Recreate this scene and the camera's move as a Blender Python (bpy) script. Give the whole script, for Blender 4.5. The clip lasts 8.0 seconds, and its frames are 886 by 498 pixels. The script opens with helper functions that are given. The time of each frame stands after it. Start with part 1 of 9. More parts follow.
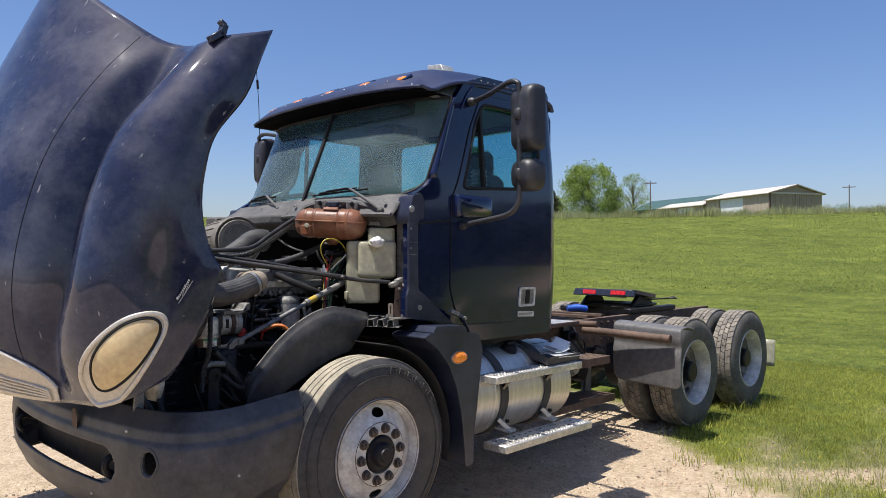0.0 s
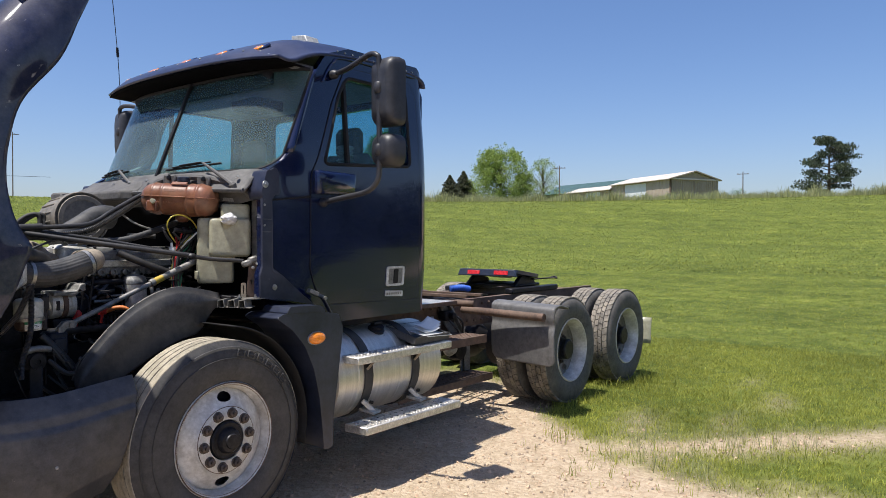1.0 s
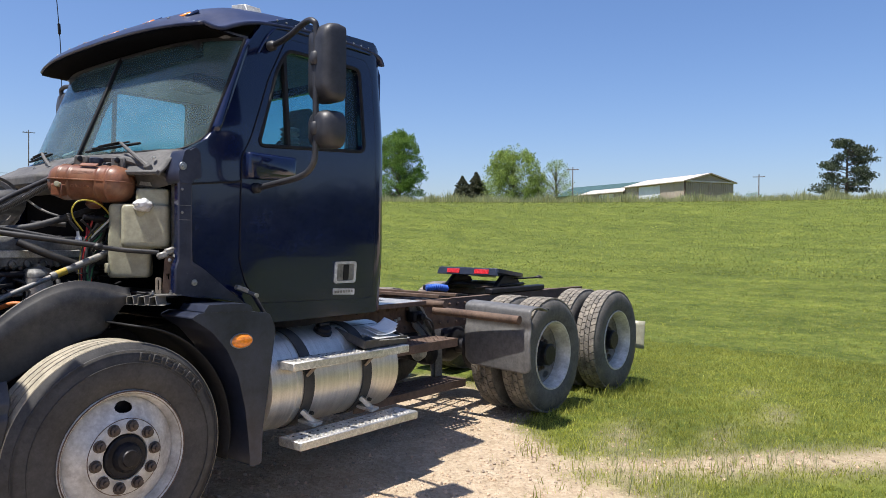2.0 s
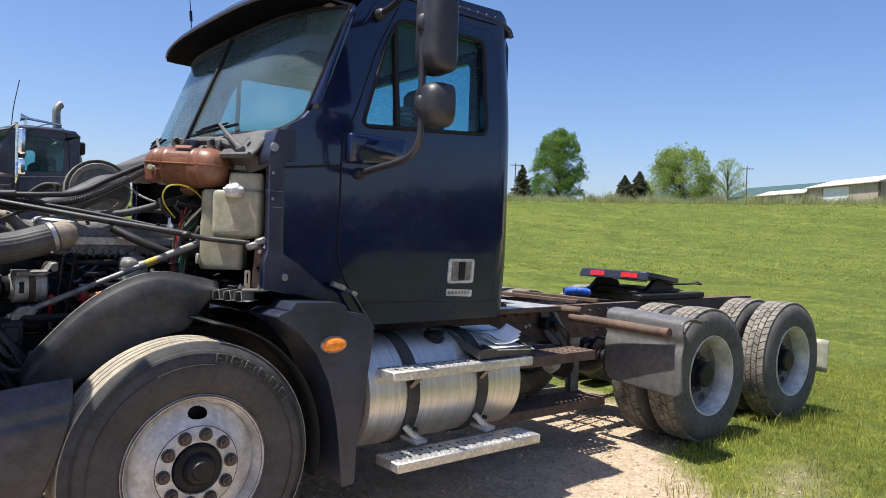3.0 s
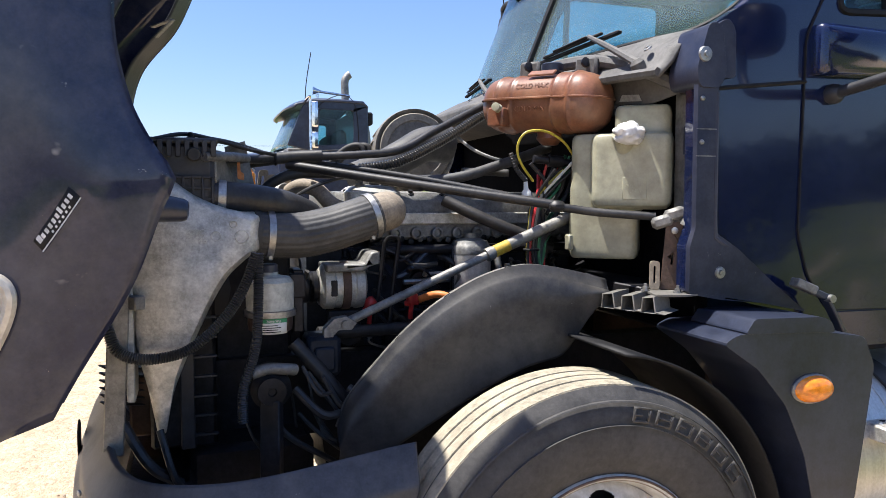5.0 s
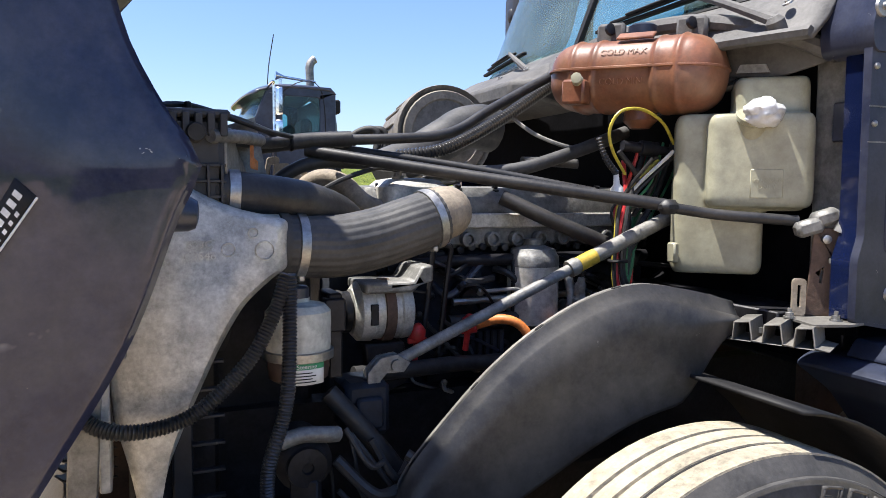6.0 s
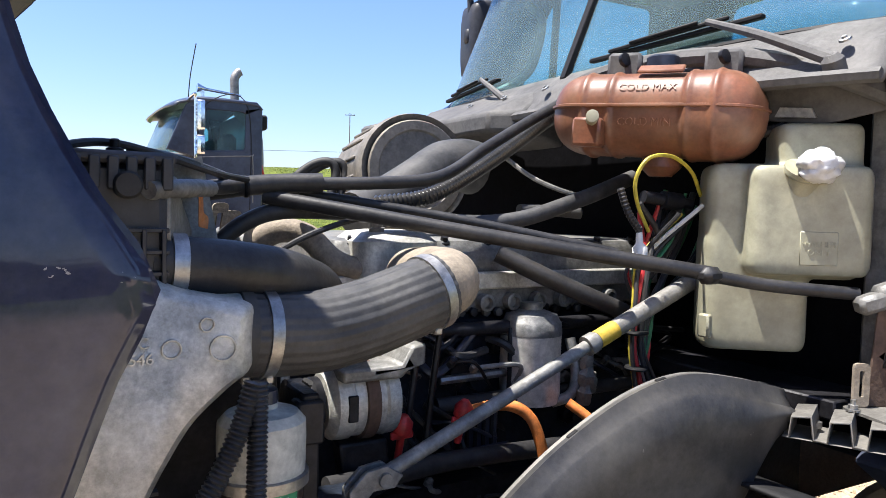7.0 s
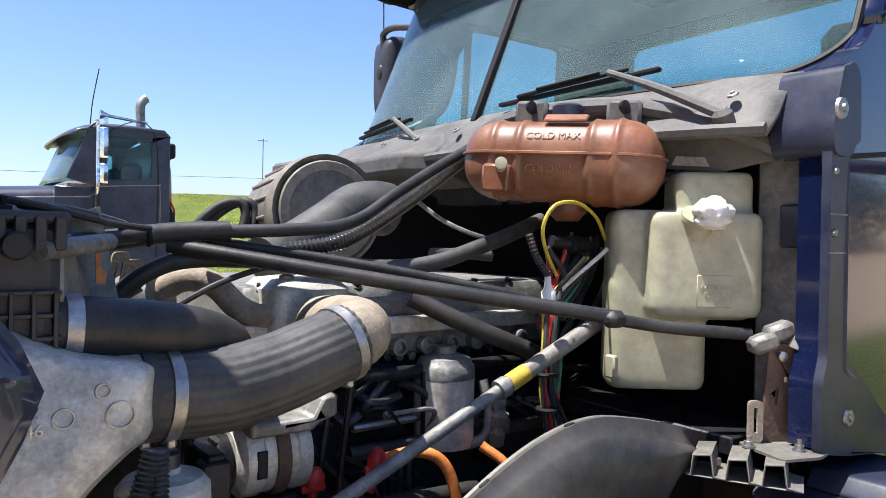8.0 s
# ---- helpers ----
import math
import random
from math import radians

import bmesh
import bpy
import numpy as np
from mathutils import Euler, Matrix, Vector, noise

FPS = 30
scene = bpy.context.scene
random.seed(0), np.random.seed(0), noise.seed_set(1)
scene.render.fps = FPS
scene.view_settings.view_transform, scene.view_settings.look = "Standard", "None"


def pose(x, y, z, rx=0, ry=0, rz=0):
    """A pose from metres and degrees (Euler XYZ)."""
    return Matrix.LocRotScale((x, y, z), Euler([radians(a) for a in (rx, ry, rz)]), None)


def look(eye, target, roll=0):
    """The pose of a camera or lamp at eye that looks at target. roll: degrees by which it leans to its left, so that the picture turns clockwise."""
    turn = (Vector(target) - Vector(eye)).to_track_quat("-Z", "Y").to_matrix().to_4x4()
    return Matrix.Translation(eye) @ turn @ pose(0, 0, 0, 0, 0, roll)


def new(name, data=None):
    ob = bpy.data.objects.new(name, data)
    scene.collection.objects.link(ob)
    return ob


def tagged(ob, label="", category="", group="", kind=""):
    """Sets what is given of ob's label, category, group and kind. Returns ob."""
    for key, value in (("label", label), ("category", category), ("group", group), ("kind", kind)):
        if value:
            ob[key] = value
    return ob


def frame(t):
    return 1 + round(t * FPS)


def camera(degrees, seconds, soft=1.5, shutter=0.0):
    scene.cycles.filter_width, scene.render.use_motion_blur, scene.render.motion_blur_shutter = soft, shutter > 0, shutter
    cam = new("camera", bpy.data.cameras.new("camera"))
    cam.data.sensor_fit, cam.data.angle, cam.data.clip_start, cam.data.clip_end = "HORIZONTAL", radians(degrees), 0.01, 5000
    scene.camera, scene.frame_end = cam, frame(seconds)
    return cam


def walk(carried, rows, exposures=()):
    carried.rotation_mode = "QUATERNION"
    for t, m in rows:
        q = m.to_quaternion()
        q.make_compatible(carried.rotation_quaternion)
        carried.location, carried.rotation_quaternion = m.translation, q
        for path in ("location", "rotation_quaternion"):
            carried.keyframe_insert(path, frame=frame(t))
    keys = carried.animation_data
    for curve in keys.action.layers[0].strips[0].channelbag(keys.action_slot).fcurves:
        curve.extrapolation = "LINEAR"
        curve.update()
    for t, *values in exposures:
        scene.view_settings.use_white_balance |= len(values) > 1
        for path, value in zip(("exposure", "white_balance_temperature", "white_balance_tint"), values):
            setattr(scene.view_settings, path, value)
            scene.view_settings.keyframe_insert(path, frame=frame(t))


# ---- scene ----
cam = camera(62.9, 8.0, soft=0.8)
PATH = [
    (0, (-2.663, -3.052, 1.608), (-1.226, -1.662, 1.629), 0.0),
    (0.5, (-2.591, -3.135, 1.601), (-1.077, -1.829, 1.592), 0.0),
    (1, (-2.36, -3.237, 1.574), (-0.769, -2.025, 1.549), 0.0),
    (2.5, (-1.386, -3.184, 1.51), (0.124, -1.873, 1.495), 1.6),
    (3, (-1.125, -2.955, 1.502), (0.137, -1.404, 1.471), 1.7),
    (3.5, (-1.043, -2.586, 1.472), (-0.042, -0.855, 1.419), 1.5),
    (4, (-0.976, -2.239, 1.462), (-0.191, -0.402, 1.383), 1.0),
    (4.5, (-0.904, -1.895, 1.491), (-0.236, -0.013, 1.381), 0.4),
    (5, (-0.958, -1.514, 1.497), (-0.305, 0.372, 1.364), 0.0),
    (6.5, (-1.07, -0.672, 1.533), (-0.182, 1.115, 1.395), 0.7),
    (7, (-1.055, -0.515, 1.593), (-0.073, 1.224, 1.489), 1.3),
    (7.5, (-1.04, -0.479, 1.636), (0.026, 1.212, 1.575), 1.4),
    (8, (-1.048, -0.52, 1.635), (0.128, 1.098, 1.608), 1.0),
]
EXPOSURE = [(0, 0.45), (1, 0.5), (2.5, 0.65), (3.5, 0.78), (4.5, 1.0), (5, 1.1), (6.5, 1.27), (7, 1.3), (7.5, 1.28), (8, 1.22)]
walk(cam, [(t, look(eye, target, roll)) for t, eye, target, roll in PATH], EXPOSURE)

# ---- daylight: high sun from ahead of the truck, clear sky ----
SUN_WAY = Vector((-0.33, 0.09, 1.0)).normalized()
world = bpy.data.worlds.new("sky")
scene.world = world
world.use_nodes = True
wn = world.node_tree
sky = wn.nodes.new("ShaderNodeTexSky")
sky.sky_type = "NISHITA"
sky.sun_disc = False
sky.sun_elevation = math.asin(SUN_WAY.z)
sky.sun_rotation = math.atan2(SUN_WAY.x, SUN_WAY.y)
sky.air_density, sky.dust_density, sky.ozone_density = 1.0, 1.2, 3.5
deep = wn.nodes.new("ShaderNodeHueSaturation")
deep.inputs["Saturation"].default_value = 1.13
tone = wn.nodes.new("ShaderNodeMix")
tone.data_type, tone.blend_type = "RGBA", "MULTIPLY"
tone.inputs["Factor"].default_value = 1.0
tone.inputs[7].default_value = (1.02, 0.98, 1.10, 1)
wn.links.new(sky.outputs[0], deep.inputs["Color"])
wn.links.new(deep.outputs[0], tone.inputs[6])
wn.links.new(tone.outputs[2], wn.nodes["Background"].inputs[0])
wn.nodes["Background"].inputs[1].default_value = 0.095
sun = new("sun", bpy.data.lights.new("sun", "SUN"))
sun.data.energy, sun.data.angle, sun.data.color = 5.0, radians(0.55), (1.0, 0.96, 0.90)
sun.rotation_mode = "QUATERNION"
sun.rotation_quaternion = SUN_WAY.to_track_quat("Z", "Y")


# ---- materials ----
def mat(name, col, rough=0.5, metal=0.0, var=0.2, scale=6.0, bump=0.15, bscale=90.0, dust=0.0, dustcol=(0.42, 0.36, 0.27),
        coat=0.0, spec=0.5, dscale=3.0, chips=0.0, streak=None, grime=0.3, scratch=0.0):
    """A worn surface: colour that varies at two scales, dust in patches, uneven gloss and a fine relief."""
    m = bpy.data.materials.new(name)
    m.use_nodes = True
    nt = m.node_tree
    n, l = nt.nodes, nt.links
    p = n["Principled BSDF"]
    tc = n.new("ShaderNodeTexCoord")
    a = n.new("ShaderNodeTexNoise")
    a.inputs["Scale"].default_value, a.inputs["Detail"].default_value, a.inputs["Roughness"].default_value = scale, 6, 0.62
    b = n.new("ShaderNodeTexNoise")
    b.inputs["Scale"].default_value, b.inputs["Detail"].default_value = bscale, 4
    src = tc.outputs["Object"]
    if streak:
        mp = n.new("ShaderNodeMapping")
        mp.inputs["Scale"].default_value = streak
        l.new(src, mp.inputs["Vector"])
        src = mp.outputs["Vector"]
    l.new(src, a.inputs["Vector"])
    l.new(tc.outputs["Object"], b.inputs["Vector"])
    lo = tuple(c * (1 - var) for c in col)
    hi = tuple(min(1, c * (1 + var)) for c in col)
    r = n.new("ShaderNodeValToRGB")
    r.color_ramp.elements[0].position, r.color_ramp.elements[1].position = 0.32, 0.68
    r.color_ramp.elements[0].color, r.color_ramp.elements[1].color = (*lo, 1), (*hi, 1)
    l.new(a.outputs["Fac"], r.inputs["Fac"])
    fine = n.new("ShaderNodeMix")
    fine.data_type, fine.blend_type = "RGBA", "OVERLAY"
    fine.inputs["Factor"].default_value = 0.35
    l.new(r.outputs["Color"], fine.inputs[6])
    l.new(b.outputs["Fac"], fine.inputs[7])
    out = fine.outputs[2]
    if grime:
        gn = n.new("ShaderNodeTexNoise")
        gn.inputs["Scale"].default_value, gn.inputs["Detail"].default_value, gn.inputs["Roughness"].default_value = max(22.0, scale * 3), 8, 0.75
        l.new(tc.outputs["Object"], gn.inputs["Vector"])
        gr_ = n.new("ShaderNodeMapRange")
        gr_.inputs["From Min"].default_value, gr_.inputs["From Max"].default_value = 0.36, 0.64
        gr_.inputs["To Min"].default_value, gr_.inputs["To Max"].default_value = 1 - grime, 1 + grime
        l.new(gn.outputs["Fac"], gr_.inputs["Value"])
        gm = n.new("ShaderNodeMix")
        gm.data_type, gm.blend_type = "RGBA", "MULTIPLY"
        gm.inputs["Factor"].default_value = 1.0
        l.new(out, gm.inputs[6])
        l.new(gr_.outputs["Result"], gm.inputs[7])
        out = gm.outputs[2]
    if dust:
        d = n.new("ShaderNodeTexNoise")
        d.inputs["Scale"].default_value, d.inputs["Detail"].default_value, d.inputs["Roughness"].default_value = dscale, 9, 0.72
        l.new(tc.outputs["Object"], d.inputs["Vector"])
        dr = n.new("ShaderNodeMapRange")
        dr.inputs["From Min"].default_value, dr.inputs["From Max"].default_value = 0.42, 0.72
        dr.inputs["To Max"].default_value = dust
        l.new(d.outputs["Fac"], dr.inputs["Value"])
        dm = n.new("ShaderNodeMix")
        dm.data_type = "RGBA"
        l.new(dr.outputs["Result"], dm.inputs["Factor"])
        l.new(out, dm.inputs[6])
        dm.inputs[7].default_value = (*dustcol, 1)
        out = dm.outputs[2]
    if chips:
        vo = n.new("ShaderNodeTexVoronoi")
        vo.inputs["Scale"].default_value, vo.inputs["Randomness"].default_value = 24, 1.0
        warp = n.new("ShaderNodeMix")
        warp.data_type, warp.blend_type = "RGBA", "LINEAR_LIGHT"
        warp.inputs["Factor"].default_value = 0.02
        l.new(tc.outputs["Object"], warp.inputs[6])
        l.new(b.outputs["Color"], warp.inputs[7])
        l.new(warp.outputs[2], vo.inputs["Vector"])
        sep = n.new("ShaderNodeSeparateColor")
        l.new(vo.outputs["Color"], sep.inputs[0])
        lim = n.new("ShaderNodeMath")
        lim.operation = "MULTIPLY"
        lim.inputs[1].default_value = 0.09
        pick = n.new("ShaderNodeMapRange")
        pick.inputs["From Min"].default_value, pick.inputs["From Max"].default_value = 0.80, 1.0
        l.new(sep.outputs[0], pick.inputs["Value"])
        l.new(pick.outputs["Result"], lim.inputs[0])
        less = n.new("ShaderNodeMath")
        less.operation = "LESS_THAN"
        l.new(vo.outputs["Distance"], less.inputs[0])
        l.new(lim.outputs[0], less.inputs[1])
        amt = n.new("ShaderNodeMath")
        amt.operation = "MULTIPLY"
        amt.inputs[1].default_value = chips
        l.new(less.outputs[0], amt.inputs[0])
        cm = n.new("ShaderNodeMix")
        cm.data_type = "RGBA"
        l.new(amt.outputs[0], cm.inputs["Factor"])
        l.new(out, cm.inputs[6])
        cm.inputs[7].default_value = (0.45, 0.43, 0.40, 1)
        out = cm.outputs[2]
    if scratch:
        sc_ = n.new("ShaderNodeTexNoise")
        sc_.inputs["Scale"].default_value, sc_.inputs["Detail"].default_value, sc_.inputs["Roughness"].default_value = 9, 3, 0.5
        sm_ = n.new("ShaderNodeMapping")
        sm_.inputs["Rotation"].default_value, sm_.inputs["Scale"].default_value = (0.5, 0.3, 0.8), (1.0, 9.0, 1.6)
        l.new(tc.outputs["Object"], sm_.inputs["Vector"])
        l.new(sm_.outputs["Vector"], sc_.inputs["Vector"])
        sr = n.new("ShaderNodeMapRange")
        sr.inputs["From Min"].default_value, sr.inputs["From Max"].default_value, sr.inputs["To Max"].default_value = 0.70, 0.76, scratch
        l.new(sc_.outputs["Fac"], sr.inputs["Value"])
        sx = n.new("ShaderNodeMix")
        sx.data_type = "RGBA"
        l.new(sr.outputs["Result"], sx.inputs["Factor"])
        l.new(out, sx.inputs[6])
        sx.inputs[7].default_value = (0.34, 0.33, 0.33, 1)
        out = sx.outputs[2]
    l.new(out, p.inputs["Base Color"])
    rr = n.new("ShaderNodeMapRange")
    rr.inputs["To Min"].default_value, rr.inputs["To Max"].default_value = max(0.02, rough - 0.12), min(1, rough + 0.16)
    l.new(a.outputs["Fac"], rr.inputs["Value"])
    l.new(rr.outputs["Result"], p.inputs["Roughness"])
    p.inputs["Metallic"].default_value = metal
    p.inputs["Coat Weight"].default_value = coat
    p.inputs["Coat Roughness"].default_value = 0.04
    p.inputs["Specular IOR Level"].default_value = spec
    if bump:
        bn = n.new("ShaderNodeBump")
        bn.inputs["Strength"].default_value, bn.inputs["Distance"].default_value = bump, 0.004
        l.new(b.outputs["Fac"], bn.inputs["Height"])
        l.new(bn.outputs["Normal"], p.inputs["Normal"])
    return m


def pane_mat(name, tint, gloss=0.9, haze=0.0):
    """Tinted automotive glass: lets light straight through, mirrors at a slant, with a film of dust and painted bluish
    sky sheen.
    """
    m = bpy.data.materials.new(name)
    m.use_nodes = True
    nt = m.node_tree
    n, l = nt.nodes, nt.links
    n.remove(n["Principled BSDF"])
    tr = n.new("ShaderNodeBsdfTransparent")
    tr.inputs[0].default_value = (*tint, 1)
    gl = n.new("ShaderNodeBsdfGlossy")
    gl.inputs["Roughness"].default_value = 0.02
    lw = n.new("ShaderNodeLayerWeight")
    pw = n.new("ShaderNodeMath")
    pw.operation = "POWER"
    pw.inputs[1].default_value = 5.0
    l.new(lw.outputs["Facing"], pw.inputs[0])
    fr = n.new("ShaderNodeMath")
    fr.operation = "MULTIPLY_ADD"
    fr.inputs[1].default_value, fr.inputs[2].default_value = 0.8, 0.03
    l.new(pw.outputs[0], fr.inputs[0])
    lw.inputs["Blend"].default_value = 0.5
    mx = n.new("ShaderNodeMixShader")
    l.new(fr.outputs[0], mx.inputs[0])
    l.new(tr.outputs[0], mx.inputs[1])
    l.new(gl.outputs[0], mx.inputs[2])
    df = n.new("ShaderNodeBsdfDiffuse")
    df.inputs[0].default_value = (0.44, 0.53, 0.53, 1)
    tc = n.new("ShaderNodeTexCoord")
    ns = n.new("ShaderNodeTexNoise")
    ns.inputs["Scale"].default_value, ns.inputs["Detail"].default_value, ns.inputs["Roughness"].default_value = 5, 3, 0.5
    l.new(tc.outputs["Object"], ns.inputs["Vector"])
    mr = n.new("ShaderNodeMapRange")
    mr.inputs["From Min"].default_value, mr.inputs["From Max"].default_value = 0.35, 0.85
    mr.inputs["To Min"].default_value, mr.inputs["To Max"].default_value = haze * 0.8, haze * 1.5
    l.new(ns.outputs["Fac"], mr.inputs["Value"])
    m2 = n.new("ShaderNodeMixShader")
    l.new(mr.outputs["Result"], m2.inputs[0])
    l.new(mx.outputs[0], m2.inputs[1])
    l.new(df.outputs[0], m2.inputs[2])
    l.new(m2.outputs[0], n["Material Output"].inputs["Surface"])
    return m


NAVY = mat("navy_paint", (0.0045, 0.009, 0.038), 0.12, 0.0, 0.25, 2.5, 0.004, 200, dust=0.03, dustcol=(0.05, 0.058, 0.09), coat=0.6, spec=0.35, dscale=1.6, chips=0.08, grime=0.05)
ROOFP = mat("sun_dulled_navy_roof", (0.018, 0.024, 0.060), 0.4, 0.0, 0.2, 3.0, 0.006, 160, dust=0.4, dustcol=(0.085, 0.092, 0.13), coat=0.3, spec=0.25, dscale=2.5, chips=0.2, grime=0.1)
LOOM = mat("shiny_black_loom", (0.020, 0.020, 0.022), 0.30, 0.0, 0.2, 12, 0.05, 120, dust=0.25, dustcol=(0.12, 0.11, 0.10), dscale=8, spec=0.8)
FAIRP = mat("dusty_navy_trim", (0.016, 0.020, 0.042), 0.36, 0.0, 0.25, 3.0, 0.03, 160, dust=0.4, dustcol=(0.12, 0.12, 0.13), spec=0.35, chips=0.4, dscale=3.0, grime=0.15)
HOODP = mat("hood_paint", (0.011, 0.0145, 0.040), 0.55, 0.0, 0.25, 3.0, 0.006, 160, dust=0.5, dustcol=(0.140, 0.140, 0.160), coat=0.9, spec=0.06, chips=0.6, dscale=2.6, grime=0.15, scratch=0.6)
# bluish dust tint also paints in the sky mirrored by the fenders
BLACKP = mat("black_paint", (0.018, 0.023, 0.042), 0.33, 0.0, 0.2, 3, 0.03, 120, dust=0.3, dustcol=(0.08, 0.09, 0.125), coat=0.12)
PLASTIC = mat("grey_black_plastic", (0.017, 0.018, 0.023), 0.45, 0.0, 0.3, 5, 0.12, 140, dust=0.32, dustcol=(0.12, 0.115, 0.115), dscale=2.2, chips=0.15)
BUMPER = mat("faded_bumper_plastic", (0.036, 0.037, 0.044), 0.44, 0.0, 0.25, 4, 0.12, 170, dust=0.55, dustcol=(0.15, 0.14, 0.13), chips=0.35)
RUBBER = mat("black_rubber", (0.018, 0.018, 0.019), 0.62, 0.0, 0.3, 9, 0.2, 110, dust=0.35, dustcol=(0.15, 0.14, 0.12))
TYRE = mat("tyre_sidewall", (0.040, 0.038, 0.037), 0.68, 0.0, 0.25, 7, 0.25, 80, dust=0.30, dustcol=(0.16, 0.15, 0.13))
TREAD = mat("dusty_tyre_tread", (0.27, 0.24, 0.18), 0.9, 0.0, 0.3, 14, 0.6, 120, dust=0.8, dustcol=(0.42, 0.365, 0.275), dscale=9)
SHIELDM = mat("dusty_splash_plastic", (0.020, 0.020, 0.023), 0.45, 0.0, 0.3, 3, 0.10, 120, dust=0.7, dustcol=(0.145, 0.135, 0.115), dscale=2.5, chips=0.2)
LUG = mat("dry_mud_tread", (0.15, 0.135, 0.115), 0.92, 0.0, 0.3, 12, 0.5, 120, dust=0.7, dustcol=(0.34, 0.29, 0.22), dscale=6)
RTYREM = mat("dusty_tyre_sidewall", (0.075, 0.071, 0.066), 0.75, 0.0, 0.25, 7, 0.25, 80, dust=0.5, dustcol=(0.20, 0.18, 0.15), dscale=5)
FLAP = mat("scuffed_rubber_sheet", (0.115, 0.113, 0.112), 0.5, 0.0, 0.12, 2.5, 0.06, 140, dust=0.3, dustcol=(0.16, 0.145, 0.13), dscale=2.5)
ACGREY = mat("dusty_canister", (0.17, 0.155, 0.135), 0.6, 0.1, 0.25, 8, 0.2, 120, dust=0.4, dustcol=(0.28, 0.25, 0.2))
WHITEWHEEL = mat("worn_white_wheel", (0.60, 0.59, 0.56), 0.40, 0.15, 0.2, 5, 0.15, 60, dust=0.6, dustcol=(0.17, 0.14, 0.10), dscale=7, grime=0.14, chips=0.3)
DIRTYWHEEL = mat("dirty_inner_wheel", (0.14, 0.13, 0.12), 0.7, 0.1, 0.3, 8, 0.2, 60, dust=0.5)
STEEL = mat("dull_steel", (0.34, 0.34, 0.34), 0.42, 0.9, 0.25, 12, 0.15, 90, dust=0.25)
RUSTNUT = mat("rusty_nut", (0.10, 0.078, 0.065), 0.6, 0.5, 0.35, 30, 0.3, 150)
ALU = mat("cast_aluminium", (0.53, 0.52, 0.48), 0.48, 0.4, 0.28, 5, 0.28, 150, dust=0.5, dustcol=(0.27, 0.245, 0.20), dscale=5, grime=0.35)
TREADPLATE = mat("aluminium_step", (0.62, 0.60, 0.56), 0.42, 0.75, 0.2, 12, 0.3, 150, dust=0.4, dustcol=(0.44, 0.38, 0.29))
TANK = mat("dusty_aluminium_tank", (0.66, 0.63, 0.57), 0.34, 0.70, 0.16, 3, 0.04, 120, dust=0.28, dustcol=(0.52, 0.45, 0.35), dscale=2.5, streak=(14.0, 0.5, 0.5), chips=0.15, grime=0.05)
RUST = mat("rusty_frame", (0.10, 0.062, 0.045), 0.75, 0.15, 0.4, 7, 0.4, 90, dust=0.4, dustcol=(0.24, 0.18, 0.13))
DARKMETAL = mat("oily_dark_metal", (0.014, 0.014, 0.017), 0.45, 0.35, 0.4, 14, 0.3, 80, dust=0.18, spec=0.3, grime=0.45, dustcol=(0.09, 0.08, 0.075))
BLOCK = mat("engine_block_paint", (0.010, 0.015, 0.026), 0.5, 0.2, 0.35, 12, 0.3, 80, dust=0.15, spec=0.3, grime=0.45, dustcol=(0.08, 0.075, 0.07))
GREYMETAL = mat("dusty_grey_metal", (0.20, 0.20, 0.195), 0.55, 0.5, 0.3, 12, 0.3, 100, dust=0.45, dustcol=(0.30, 0.27, 0.22))
HOSE = mat("grey_dusty_hose", (0.040, 0.040, 0.042), 0.55, 0.0, 0.25, 12, 0.15, 120, dust=0.4, dustcol=(0.13, 0.12, 0.105), dscale=6)
BHOSE = mat("black_hose", (0.020, 0.020, 0.022), 0.45, 0.0, 0.3, 12, 0.15, 120, dust=0.45, dustcol=(0.085, 0.078, 0.070), dscale=8, spec=0.4, grime=0.35)
TANPIPE = mat("tan_coated_pipe", (0.24, 0.20, 0.155), 0.7, 0.1, 0.25, 10, 0.3, 140, dust=0.4)
COWL = mat("weathered_grey_cowl", (0.072, 0.070, 0.070), 0.66, 0.0, 0.3, 5, 0.15, 120, dust=0.55, dustcol=(0.19, 0.18, 0.165), dscale=4, chips=0.25)
RAILM = mat("dusty_galvanised_rail", (0.13, 0.125, 0.115), 0.6, 0.2, 0.25, 9, 0.2, 120, dust=0.4, dustcol=(0.22, 0.2, 0.165))
CHROME = mat("chrome", (0.75, 0.75, 0.74), 0.1, 1.0, 0.05, 8, 0.02, 60)
COPPER = mat("amber_brown_plastic", (0.165, 0.060, 0.030), 0.42, 0.0, 0.25, 5, 0.05, 120, dust=0.5, dustcol=(0.30, 0.185, 0.115), coat=0.1, grime=0.22, dscale=6)
MILKY = mat("aged_white_plastic", (0.36, 0.35, 0.255), 0.36, 0.0, 0.12, 4, 0.03, 40, dust=0.7, dustcol=(0.21, 0.19, 0.125), dscale=5, grime=0.17, chips=0.1)
RESWHITE = mat("reservoir_white_plastic", (0.46, 0.47, 0.43), 0.4, 0.0, 0.1, 6, 0.03, 60, dust=0.25, dustcol=(0.3, 0.28, 0.22))
BROWNOIL = mat("brown_oil_tank", (0.055, 0.035, 0.028), 0.35, 0.1, 0.3, 8, 0.1, 100, dust=0.15, dustcol=(0.14, 0.11, 0.09))
PAPER = mat("white_label", (0.72, 0.72, 0.69), 0.6, 0.0, 0.06, 8, 0.05, 120, grime=0.05)
GREEN = mat("green_print", (0.04, 0.22, 0.10), 0.6)
BLACKINK = mat("dark_print", (0.012, 0.012, 0.013), 0.6, spec=0.25)
